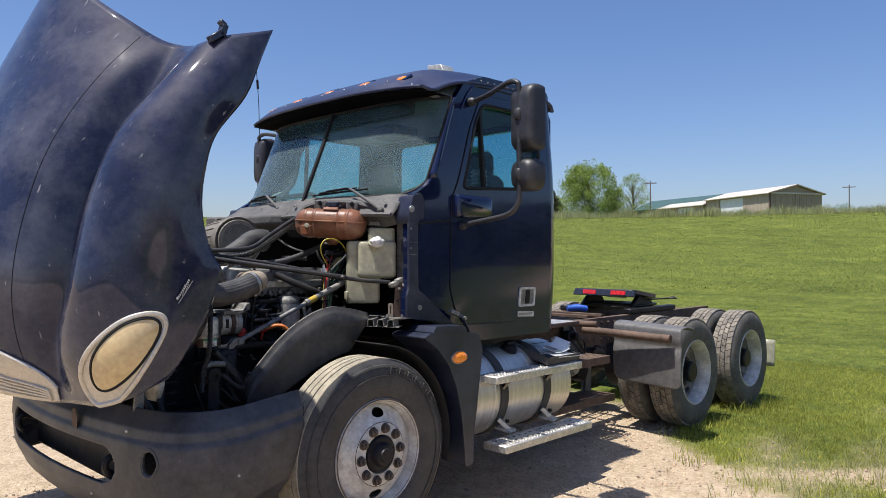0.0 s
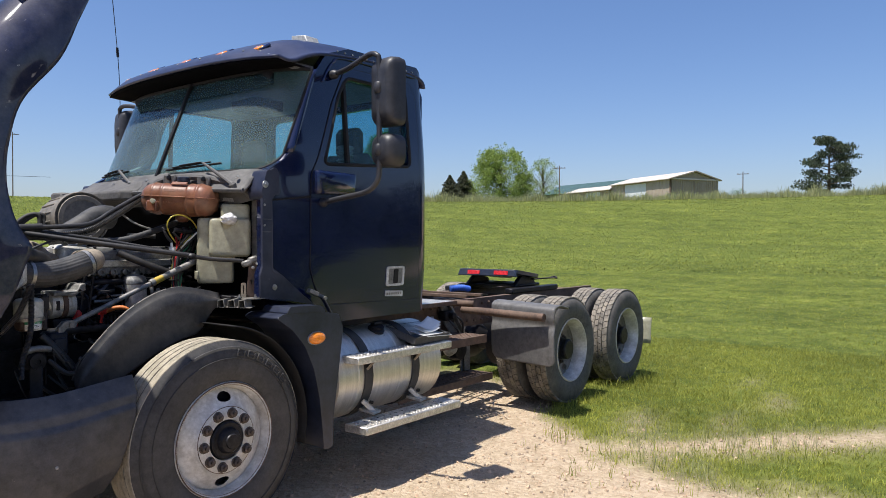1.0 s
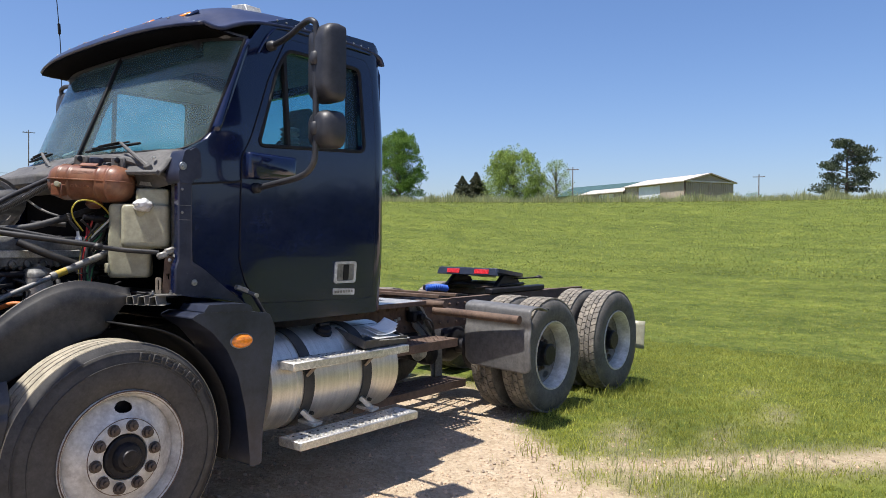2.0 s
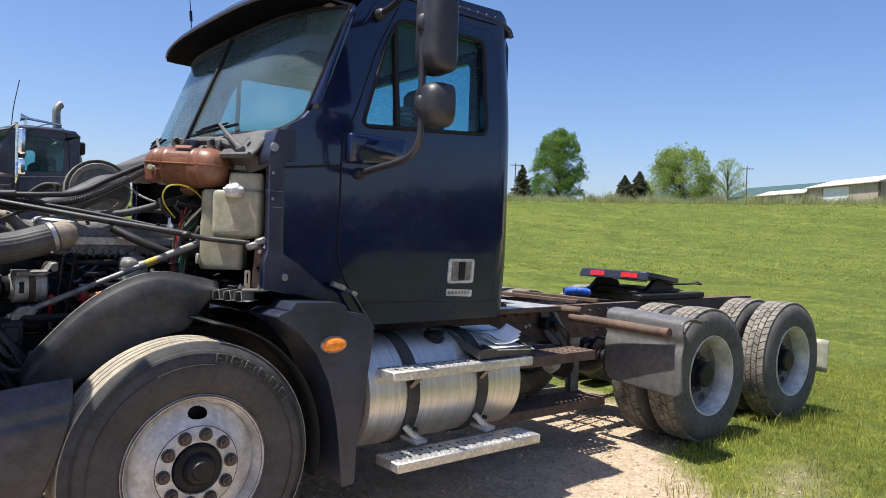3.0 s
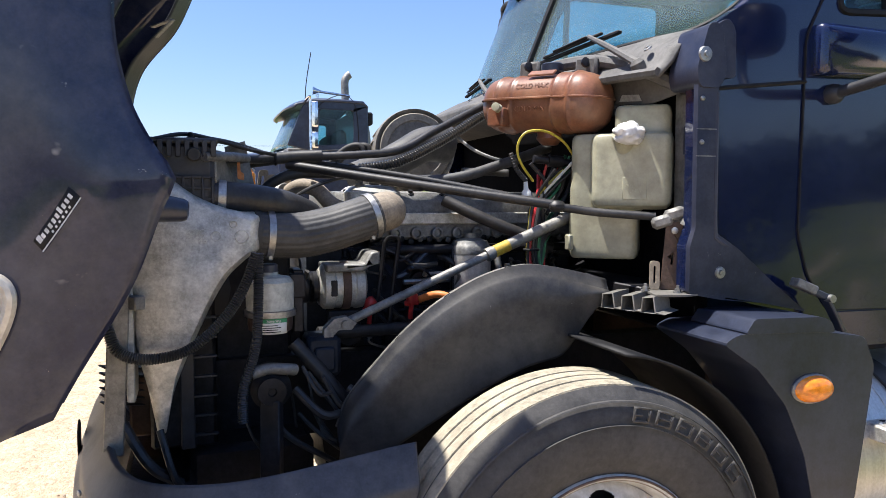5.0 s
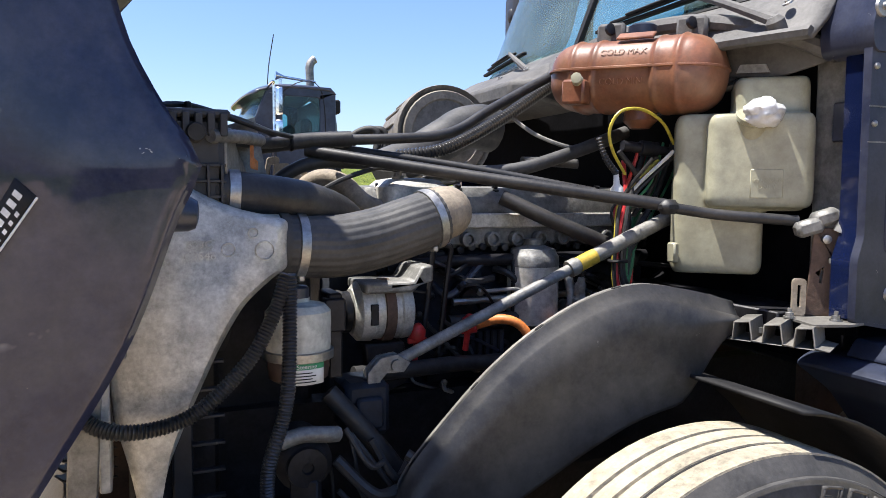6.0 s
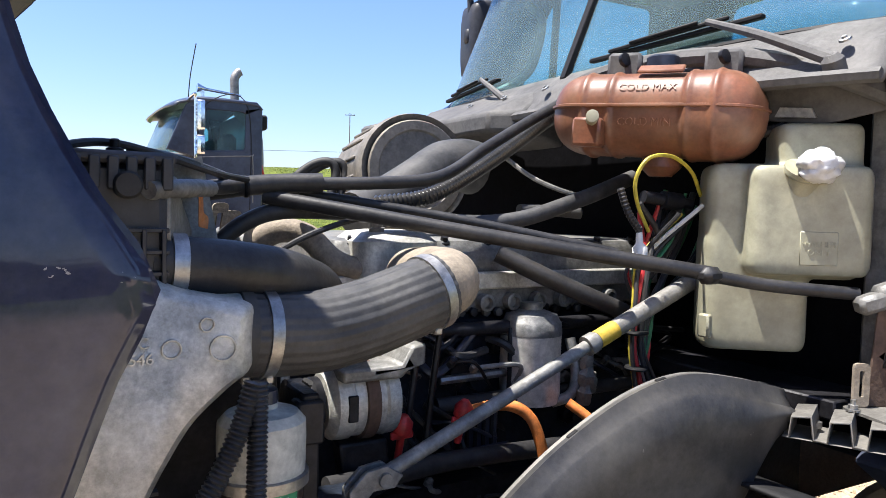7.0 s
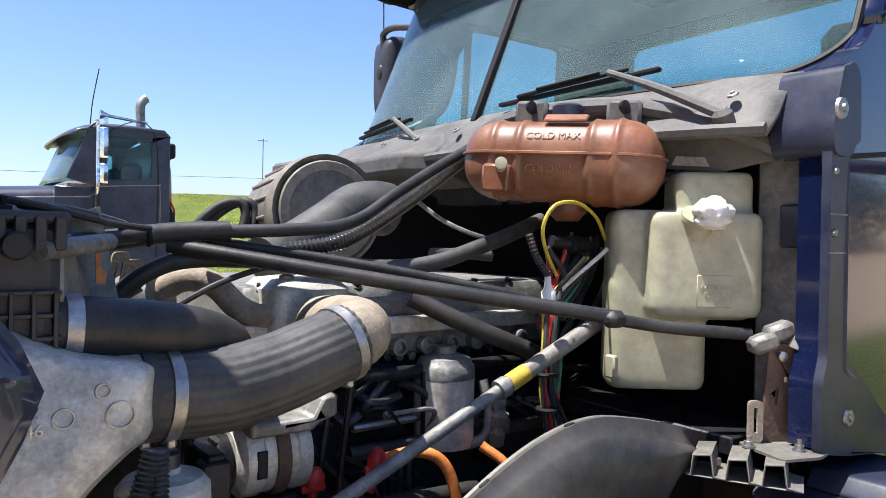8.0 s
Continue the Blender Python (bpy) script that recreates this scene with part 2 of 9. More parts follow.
WHITEINK = mat("pale_print", (0.55, 0.55, 0.55), 0.6)
BAG = mat("white_plastic_bag", (0.62, 0.62, 0.62), 0.3, 0.0, 0.1, 20, 0.5, 40, grime=0.05)
# near-black that puts deep shade into the colour of firewall and visor underside
SHADEBLACK = mat("deep_shade_black", (0.004, 0.004, 0.005), 0.95, 0.0, 0.3, 8, 0.3, 60, spec=0.04)
HANDLE = mat("pale_painted_handle", (0.50, 0.51, 0.53), 0.35, 0.2, 0.15, 8, 0.1, 100, dust=0.2)
CANMETAL = mat("pale_filter_metal", (0.46, 0.45, 0.42), 0.45, 0.2, 0.12, 6, 0.05, 80, dust=0.3, dustcol=(0.3, 0.27, 0.22))
AMBER = mat("amber_lens", (0.80, 0.24, 0.015), 0.2, 0.0, 0.1, 8, 0.05, 60, coat=0.6)
LAMPLENS = mat("hazed_headlamp_lens", (0.60, 0.45, 0.23), 0.18, 0.0, 0.07, 3, 0.01, 40, dust=0.15, dustcol=(0.42, 0.34, 0.22), coat=0.6, dscale=3, grime=0.05)
RED = mat("red_reflector", (0.62, 0.02, 0.025), 0.25, 0.0, 0.1, 30, 0.05, 60)
REDP = mat("red_plastic", (0.45, 0.03, 0.03), 0.4)
ORANGE = mat("orange_hose", (0.55, 0.17, 0.04), 0.5, 0.0, 0.2, 12, 0.1, 90, dust=0.3)
YELLOW = mat("yellow_hose", (0.42, 0.34, 0.04), 0.45)
GREENW = mat("green_wire", (0.05, 0.20, 0.09), 0.45)
BLUE = mat("blue_strap", (0.02, 0.09, 0.42), 0.5)
CREAM = mat("faded_chrome_plastic", (0.56, 0.52, 0.45), 0.32, 0.35, 0.07, 5, 0.03, 90, dust=0.15, dustcol=(0.40, 0.34, 0.26), grime=0.07)
SEAT = mat("grey_seat_cloth", (0.09, 0.09, 0.095), 0.9, 0.0, 0.2, 20, 0.3, 150)
DASH = mat("grey_dashboard", (0.12, 0.12, 0.125), 0.75, 0.0, 0.2, 10, 0.2, 120)
PALEVENT = mat("pale_roof_box", (0.42, 0.42, 0.40), 0.5, 0.3, 0.15, 8, 0.1, 100)
GLASS = pane_mat("tinted_glass", (0.60, 0.82, 0.82), haze=0.08)
SIDEGLASS = pane_mat("side_glass", (0.60, 0.80, 0.83), haze=0.012)
SIDING = mat("tan_steel_siding", (0.42, 0.345, 0.27), 0.6, 0.0, 0.1, 0.6, 0.1, 20)
SIDING2 = mat("brown_steel_siding", (0.33, 0.27, 0.20), 0.6, 0.0, 0.1, 0.6, 0.1, 20)
ROOFW = mat("pale_steel_roof", (0.52, 0.46, 0.40), 0.5, 0.0, 0.08, 0.5, 0.1, 20)
ROOFG = mat("green_steel_roof", (0.055, 0.10, 0.105), 0.85, 0.0, 0.1, 0.5, 0.1, 20, spec=0.1)
WHITEP = mat("white_door_paint", (0.72, 0.73, 0.74), 0.5, 0.0, 0.06, 1, 0.05, 20, grime=0.05)
BARK = mat("bark", (0.10, 0.075, 0.055), 0.9, 0.0, 0.3, 4, 0.4, 20)
POLE = mat("weathered_pole", (0.16, 0.13, 0.11), 0.9, 0.0, 0.3, 3, 0.3, 20)


def leaf_mat(name, col, var=0.35, translucent=0.25):
    m = bpy.data.materials.new(name)
    m.use_nodes = True
    n, l = m.node_tree.nodes, m.node_tree.links
    p = n["Principled BSDF"]
    g = n.new("ShaderNodeNewGeometry")
    r = n.new("ShaderNodeValToRGB")
    r.color_ramp.elements[0].color = (*[c * (1 - var) for c in col], 1)
    r.color_ramp.elements[1].color = (col[0] * (1 + var) * 1.15, col[1] * (1 + var), col[2] * (1 + var) * 0.9, 1)
    l.new(g.outputs["Random Per Island"], r.inputs["Fac"])
    tc = n.new("ShaderNodeTexCoord")
    ns = n.new("ShaderNodeTexNoise")
    ns.inputs["Scale"].default_value = 0.45
    l.new(tc.outputs["Object"], ns.inputs["Vector"])
    mx = n.new("ShaderNodeMix")
    mx.data_type, mx.blend_type = "RGBA", "OVERLAY"
    mx.inputs["Factor"].default_value = 0.5
    l.new(r.outputs["Color"], mx.inputs[6])
    l.new(ns.outputs["Fac"], mx.inputs[7])
    l.new(mx.outputs[2], p.inputs["Base Color"])
    p.inputs["Roughness"].default_value = 0.6
    p.inputs["Specular IOR Level"].default_value = 0.25
    tl = n.new("ShaderNodeBsdfTranslucent")
    l.new(mx.outputs[2], tl.inputs[0])
    ms = n.new("ShaderNodeMixShader")
    ms.inputs[0].default_value = translucent
    l.new(p.outputs[0], ms.inputs[1])
    l.new(tl.outputs[0], ms.inputs[2])
    l.new(ms.outputs[0], n["Material Output"].inputs["Surface"])
    return m


LEAF = leaf_mat("maple_leaves", (0.125, 0.235, 0.05), 0.35, 0.45)
LEAF2 = leaf_mat("light_leaves", (0.25, 0.36, 0.10), 0.35, 0.5)
NEEDLE = leaf_mat("spruce_needles", (0.035, 0.058, 0.032))
PINE = leaf_mat("pine_needles", (0.06, 0.085, 0.055))
BLADE = leaf_mat("grass_blades", (0.30, 0.345, 0.075), 0.4, 0.5)
FARBLADE = leaf_mat("far_grass_blades", (0.30, 0.36, 0.10), 0.62, 0.5)
SPRUCE = leaf_mat("dusty_spruce_needles", (0.085, 0.10, 0.065), 0.4)
DRYBLADE = leaf_mat("tall_pale_grass", (0.35, 0.39, 0.20), 0.3, 0.5)


# ---- mesh kit ----
def spline(pts, n):
    """n points of a smooth curve through pts."""
    p = [Vector(q) for q in pts]
    if len(p) == 2:
        return [p[0].lerp(p[1], i / (n - 1)) for i in range(n)]
    p = [p[0] * 2 - p[1]] + p + [p[-1] * 2 - p[-2]]
    out, k = [], len(p) - 3
    for i in range(n):
        t = i / (n - 1) * k
        j = min(int(t), k - 1)
        u = t - j
        a, b, c, d = p[j:j + 4]
        out.append(0.5 * ((2 * b) + (c - a) * u + (2 * a - 5 * b + 4 * c - d) * u * u + (3 * b - a - 3 * c + d) * u ** 3))
    return out


class Geo:
    """Collects the corners and faces of one mesh."""

    def __init__(self):
        self.v, self.f = [], []

    def add(self, verts, faces):
        o = len(self.v)
        self.v += [tuple(q) for q in verts]
        self.f += [tuple(o + i for i in f) for f in faces]
        return self

    def box(self, lo, hi, b=0.004, m=None):
        """A block with chamfered edges."""
        lo, hi = Vector(lo), Vector(hi)
        b = min(b, *[(hi[k] - lo[k]) * 0.45 for k in range(3)])
        vs, ix = [], {}
        cs = [(i, j, k) for i in (0, 1) for j in (0, 1) for k in (0, 1)]
        for c in cs:
            for k in range(3):
                q = [(hi if c[a] else lo)[a] + (0 if a == k else (-b if c[a] else b)) for a in range(3)]
                ix[c, k] = len(vs)
                vs.append(Vector(q))
        fs = []
        for k in range(3):
            a, d = [x for x in range(3) if x != k]
            for s in (0, 1):
                ring = []
                for i, j in ((0, 0), (1, 0), (1, 1), (0, 1)):
                    c = [0, 0, 0]
                    c[k], c[a], c[d] = s, i, j
                    ring.append(ix[tuple(c), k])
                fs.append(ring if s else ring[::-1])
            for i in (0, 1):
                for j in (0, 1):
                    c0 = [0, 0, 0]
                    c0[a], c0[d] = i, j
                    c1 = list(c0)
                    c1[k] = 1
                    c0, c1 = tuple(c0), tuple(c1)
                    fs.append([ix[c0, a], ix[c1, a], ix[c1, d], ix[c0, d]])
        for c in cs:
            fs.append([ix[c, 0], ix[c, 1], ix[c, 2]])
        if m is not None:
            vs = [m @ q for q in vs]
        return self.add(vs, fs)

    def bar(self, p0, p1, w, h, b=0.003, up=(0, 0, 1)):
        """A square bar from p0 to p1, w wide and h high."""
        p0, p1 = Vector(p0), Vector(p1)
        z = (p1 - p0).normalized()
        x = Vector(up).cross(z)
        x = x.normalized() if x.length > 1e-4 else Vector((1, 0, 0))
        y = z.cross(x)
        m = Matrix((x, y, z)).transposed().to_4x4()
        m.translation = p0
        return self.box((-w / 2, -h / 2, 0), (w / 2, h / 2, (p1 - p0).length), b, m)

    def tube(self, pts, r, seg=10, n=None, wave=0.0, pitch=0.012, smooth=True, caps=True):
        """A round tube along a smooth curve; wave: height of its corrugation."""
        if smooth and len(pts) > 2:
            pts = spline(pts, n or len(pts) * 6)
        else:
            pts = [Vector(p) for p in pts]
        if wave:
            L = sum((b - a).length for a, b in zip(pts, pts[1:]))
            k = max(8, int(L / pitch) * 2)
            out, i = [], 0
            cum = [0.0]
            for a, b in zip(pts, pts[1:]):
                cum.append(cum[-1] + (b - a).length)
            for s in range(k + 1):
                d = L * s / k
                while i < len(pts) - 2 and cum[i + 1] < d:
                    i += 1
                out.append(pts[i].lerp(pts[i + 1], (d - cum[i]) / max(1e-9, cum[i + 1] - cum[i])))
            pts = out
        rr = r if callable(r) else (lambda u: r)
        x = None
        vs, fs = [], []
        m = len(pts)
        for i, p in enumerate(pts):
            t = (pts[min(i + 1, m - 1)] - pts[max(i - 1, 0)]).normalized()
            if x is None:
                x = t.orthogonal().normalized()
            x = (x - t * x.dot(t)).normalized()
            y = t.cross(x)
            q = rr(i / max(1, m - 1)) + (wave if wave and i % 2 else 0)
            for s in range(seg):
                a = 2 * math.pi * s / seg
                vs.append(p + (x * math.cos(a) + y * math.sin(a)) * q)
        for i in range(m - 1):
            for s in range(seg):
                fs.append((i * seg + s, i * seg + (s + 1) % seg, (i + 1) * seg + (s + 1) % seg, (i + 1) * seg + s))
        if caps:
            fs.append(tuple(range(seg))[::-1])
            fs.append(tuple((m - 1) * seg + s for s in range(seg)))
        return self.add(vs, fs)

    def lathe(self, prof, origin, axis, seg=32, close=False, caps=True):
        """Turns a profile of (radius, height) round an axis."""
        origin, axis = Vector(origin), Vector(axis).normalized()
        x = axis.orthogonal().normalized()
        y = axis.cross(x)
        vs, fs = [], []
        for r, h in prof:
            for s in range(seg):
                a = 2 * math.pi * s / seg
                vs.append(origin + axis * h + (x * math.cos(a) + y * math.sin(a)) * r)
        k = len(prof)
        for i in range(k - 1 + close):
            for s in range(seg):
                fs.append((i * seg + s, i * seg + (s + 1) % seg, ((i + 1) % k) * seg + (s + 1) % seg, ((i + 1) % k) * seg + s))
        if caps and not close:
            if prof[0][0] > 1e-4:
                fs.append(tuple(range(seg))[::-1])
            if prof[-1][0] > 1e-4:
                fs.append(tuple((k - 1) * seg + s for s in range(seg)))
        return self.add(vs, fs)

    def plate(self, outline, d0, d1, at, holes=()):
        """A sheet with an outline and holes in its own two directions, from depth d0 to d1; at(u, v, d) places it."""
        loops = [list(outline)] + [list(h) for h in holes]
        flat = [q for lp in loops for q in lp]
        from mathutils.geometry import tessellate_polygon
        tris = tessellate_polygon([[Vector((a, b, 0)) for a, b in lp] for lp in loops])
        k = len(flat)
        vs = [at(a, b, d0) for a, b in flat] + [at(a, b, d1) for a, b in flat]
        fs = [tuple(t) for t in tris] + [tuple(i + k for i in t[::-1]) for t in tris]
        o = 0
        for lp in loops:
            c = len(lp)
            for i in range(c):
                j = (i + 1) % c
                fs.append((o + i, o + j, k + o + j, k + o + i))
            o += c
        return self.add(vs, fs)

    def sheet(self, outline, d0, d1, at, holes=(), us=(), vs=()):
        """Like plate, cut along lines u and v, so that it can follow a curved at()."""
        from mathutils.geometry import tessellate_polygon
        loops = [list(outline)] + [list(h) for h in holes]
        flat = [q for lp in loops for q in lp]
        bm = bmesh.new()
        vv = [bm.verts.new((a, b, 0)) for a, b in flat]
        for t in tessellate_polygon([[Vector((a, b, 0)) for a, b in lp] for lp in loops]):
            bm.faces.new([vv[i] for i in t])
        for k, cuts in ((0, us), (1, vs)):
            for c in cuts:
                co, no = [0, 0, 0], [0, 0, 0]
                co[k], no[k] = c, 1
                bmesh.ops.bisect_plane(bm, geom=bm.verts[:] + bm.edges[:] + bm.faces[:], dist=1e-5, plane_co=co, plane_no=no)
        bm.verts.index_update()
        m = len(bm.verts)
        pts = [at(v.co.x, v.co.y, d0) for v in bm.verts] + [at(v.co.x, v.co.y, d1) for v in bm.verts]
        fs = [[v.index for v in f.verts] for f in bm.faces]
        fs += [[i + m for i in f[::-1]] for f in fs]
        fs += [(e.verts[0].index, e.verts[1].index, e.verts[1].index + m, e.verts[0].index + m) for e in bm.edges if e.is_boundary]
        bm.free()
        return self.add(pts, fs)

    def grid(self, fn, nu, nv):
        """A sheet of (nu + 1) by (nv + 1) corners; fn(u, v) places them."""
        vs = [fn(i / nu, j / nv) for j in range(nv + 1) for i in range(nu + 1)]
        fs = [(j * (nu + 1) + i, j * (nu + 1) + i + 1, (j + 1) * (nu + 1) + i + 1, (j + 1) * (nu + 1) + i) for j in range(nv) for i in range(nu)]
        return self.add(vs, fs)

    def loft(self, rings, caps=True):
        """A skin over closed rings with the same number of corners."""
        k = len(rings[0])
        vs = [q for r in rings for q in r]
        fs = [(i * k + s, i * k + (s + 1) % k, (i + 1) * k + (s + 1) % k, (i + 1) * k + s) for i in range(len(rings) - 1) for s in range(k)]
        if caps:
            fs += [tuple(range(k))[::-1], tuple((len(rings) - 1) * k + s for s in range(k))]
        return self.add(vs, fs)


def rounded(pts, r, n=4):
    """A polygon with its corners rounded."""
    out, k = [], len(pts)
    for i in range(k):
        a, b, c = Vector(pts[i - 1]), Vector(pts[i]), Vector(pts[(i + 1) % k])
        q = min(r, (a - b).length * 0.45, (c - b).length * 0.45)
        s, e = b + (a - b).normalized() * q, b + (c - b).normalized() * q
        for j in range(n + 1):
            t = j / n
            out.append(tuple((1 - t) ** 2 * s + 2 * t * (1 - t) * b + t * t * e))
    return out


def mesh_of(name, g, material, angle=38, tidy=True):
    me = bpy.data.meshes.new(name)
    me.from_pydata(g.v, [], g.f)
    if tidy:
        bm = bmesh.new()
        bm.from_mesh(me)
        bmesh.ops.remove_doubles(bm, verts=bm.verts, dist=1e-5)
        bmesh.ops.recalc_face_normals(bm, faces=bm.faces)
        bm.to_mesh(me)
        bm.free()
    me.polygons.foreach_set("use_smooth", [True] * len(me.polygons))
    me.set_sharp_from_angle(angle=radians(angle))
    me.materials.append(material)
    return me


def part(name, g, material, parent=None, label="", bevel=0.0, thick=0.0, loc=None, angle=38, tidy=True):
    """Links one mesh as a part of a thing, or as a thing."""
    ob = new(name, g if isinstance(g, bpy.types.Mesh) else mesh_of(name, g, material, angle, tidy))
    if parent is not None:
        ob.parent = parent
    if loc is not None:
        ob.location = loc
    if thick:
        s = ob.modifiers.new("thickness", "SOLIDIFY")
        s.thickness, s.offset = thick, 0
    if bevel:
        b = ob.modifiers.new("edges", "BEVEL")
        b.width, b.segments, b.limit_method, b.angle_limit = bevel, 2, "ANGLE", radians(40)
        b.harden_normals = False
    if label:
        ob["label"] = label
    return ob


def thing(name, label, category, group="", loc=(0, 0, 0)):
    ob = new(name)
    ob.location = loc
    return tagged(ob, label, category, group)


def words(text, size, m, material, parent, label="", depth=0.001, name="lettering"):
    """Raised lettering in the built-in font, at the pose m."""
    cu = bpy.data.curves.new(name, "FONT")
    cu.body, cu.size, cu.extrude, cu.align_x, cu.align_y = text, size, depth, "CENTER", "CENTER"
    cu.materials.append(material)
    ob = new(name, cu)
    ob.parent = parent
    ob.matrix_basis = m
    if label:
        ob["label"] = label
    return ob


# ---- ground: gravel yard by the truck, grass field rising to a crest ----
def smooth(a, b, x):
    t = min(1.0, max(0.0, (x - a) / (b - a)))
    return t * t * (3 - 2 * t)


def height(x, y):
    r, az = math.hypot(x, y), math.degrees(math.atan2(y, x))
    w = smooth(-75, -25, az) * (1 - smooth(115, 160, az))
    h = 5.6 * smooth(7, 78, r) * (0.35 + 0.65 * smooth(5, 60, r)) + (smooth(80, 150, r) * 2.6)
    h += 0.10 * math.sin(x * 0.09 + y * 0.05) * smooth(15, 40, r) * (1 - smooth(60, 75, r))
    near = 1 - smooth(7, 16, r)
    rel = 0.035 * noise.noise(Vector((x * 0.8, y * 0.8, 3.1))) + 0.018 * noise.noise(Vector((x * 3.1, y * 3.1, 7.7)))
    return h * w - 0.012 + near * min(0.008, rel)


def grassy(x, y):
    """0 on the bare yard, 1 in the field."""
    wob = 0.45 * noise.noise(Vector((x * 0.9, y * 0.9, 1.7))) + 0.25 * noise.noise(Vector((x * 2.7, y * 2.7, 5.2)))
    edge = 3.35 + (0.9 * (y + 0.1) if -0.9 < y < -0.1 else (-0.72 if y <= -0.9 else 0))
    edge += 1.25 * smooth(0.0, 0.2, y) * (1 - smooth(2.3, 2.8, y))
    g = smooth(-0.35, 0.4, x - edge + wob)
    ax, ay, bx, by = 2.3, -0.5, 4.75, -2.95
    t = max(0, min(1.25, ((x - ax) * (bx - ax) + (y - ay) * (by - ay)) / ((bx - ax) ** 2 + (by - ay) ** 2)))
    d = math.hypot(x - ax - t * (bx - ax), y - ay - t * (by - ay))
    g *= 1 - 0.9 * math.exp(-((d + 0.25 * wob) / 0.26) ** 2)
    for px, py, rx, ry, k in ((5.2, -1.6, 0.42, 0.14, 0.38), (6.15, -1.1, 0.5, 0.12, 0.22), (4.15, -1.4, 0.5, 0.12, 0.25), (3.6, -0.75, 0.4, 0.2, 0.5), (6.6, -2.6, 0.6, 0.2, 0.5)):
        g *= 1 - k * math.exp(-((x - px - 0.3 * (y - py) + 0.3 * wob) / rx) ** 2 - ((y - py + 0.4 * wob) / ry) ** 2)
    return max(0.0, min(1.0, g))


def ground_mat():
    m = bpy.data.materials.new("gravel_and_turf")
    m.use_nodes = True
    n, l = m.node_tree.nodes, m.node_tree.links
    p = n["Principled BSDF"]
    tc = n.new("ShaderNodeTexCoord")

    def ns(scale, detail=6, rough=0.6):
        a = n.new("ShaderNodeTexNoise")
        a.inputs["Scale"].default_value, a.inputs["Detail"].default_value, a.inputs["Roughness"].default_value = scale, detail, rough
        l.new(tc.outputs["Object"], a.inputs["Vector"])
        return a

    def ramp(src, *stops):
        r = n.new("ShaderNodeValToRGB")
        while len(r.color_ramp.elements) < len(stops):
            r.color_ramp.elements.new(0.5)
        for e, (q, c) in zip(r.color_ramp.elements, stops):
            e.position, e.color = q, (*c, 1)
        l.new(src, r.inputs["Fac"])
        return r.outputs["Color"]

    def mix(f, a, b, mode="MIX"):
        x = n.new("ShaderNodeMix")
        x.data_type, x.blend_type = "RGBA", mode
        if isinstance(f, float):
            x.inputs["Factor"].default_value = f
        else:
            l.new(f, x.inputs["Factor"])
        l.new(a, x.inputs[6])
        l.new(b, x.inputs[7])
        return x.outputs[2]

    big, mid, fine = ns(0.5), ns(5), ns(55, 4)
    pebble = n.new("ShaderNodeTexVoronoi")
    pebble.inputs["Scale"].default_value = 42
    l.new(tc.outputs["Object"], pebble.inputs["Vector"])
    sand = ramp(mid.outputs["Fac"], (0.3, (0.36, 0.27, 0.17)), (0.55, (0.48, 0.37, 0.25)), (0.75, (0.58, 0.465, 0.33)))
    stone = ramp(pebble.outputs["Color"], (0.2, (0.34, 0.26, 0.18)), (0.8, (0.62, 0.51, 0.38)))
    gravel = mix(0.4, sand, stone)
    turf = ramp(mid.outputs["Fac"], (0.3, (0.072, 0.100, 0.024)), (0.5, (0.100, 0.128, 0.032)), (0.72, (0.150, 0.166, 0.054)))
    patch = ns(1.6, 5, 0.65)
    turf = mix(0.75, turf, ramp(patch.outputs["Fac"], (0.36, (0.33, 0.36, 0.30)), (0.66, (0.66, 0.62, 0.55))), "OVERLAY")
    turf = mix(0.5, turf, ramp(big.outputs["Fac"], (0.35, (0.40, 0.42, 0.35)), (0.65, (0.66, 0.63, 0.55))), "OVERLAY")
    wv = n.new("ShaderNodeTexWave")
    wv.inputs["Scale"].default_value, wv.inputs["Distortion"].default_value, wv.inputs["Detail"].default_value = 0.11, 7.0, 4
    mp = n.new("ShaderNodeMapping")
    mp.inputs["Rotation"].default_value = (0, 0, radians(35))
    l.new(tc.outputs["Object"], mp.inputs["Vector"])
    l.new(mp.outputs["Vector"], wv.inputs["Vector"])
    turf = mix(0.04, turf, wv.outputs["Color"], "OVERLAY")
    mott = ns(9, 8, 0.75)
    turf = mix(0.8, turf, ramp(mott.outputs["Fac"], (0.34, (0.25, 0.26, 0.22)), (0.66, (0.74, 0.72, 0.64))), "OVERLAY")
    band = ns(1.0, 6, 0.7)
    bm_ = n.new("ShaderNodeMapping")
    bm_.inputs["Rotation"].default_value, bm_.inputs["Scale"].default_value = (0, 0, radians(-25)), (0.55, 0.10, 1)
    l.new(tc.outputs["Object"], bm_.inputs["Vector"])
    l.new(bm_.outputs["Vector"], band.inputs["Vector"])
    turf = mix(0.55, turf, ramp(band.outputs["Fac"], (0.40, (0.36, 0.38, 0.34)), (0.60, (0.66, 0.64, 0.55))), "OVERLAY")
    turf = mix(0.6, turf, fine.outputs["Fac"], "OVERLAY")
    at = n.new("ShaderNodeAttribute")
    at.attribute_name = "grassy"
    l.new(mix(at.outputs["Fac"], gravel, turf), p.inputs["Base Color"])
    p.inputs["Roughness"].default_value = 0.95
    p.inputs["Specular IOR Level"].default_value = 0.15
    h = n.new("ShaderNodeMath")
    h.operation = "MULTIPLY_ADD"
    h.inputs[1].default_value = -0.5
    l.new(pebble.outputs["Distance"], h.inputs[0])
    l.new(fine.outputs["Fac"], h.inputs[2])
    bn = n.new("ShaderNodeBump")
    clod = ns(17, 5, 0.7)
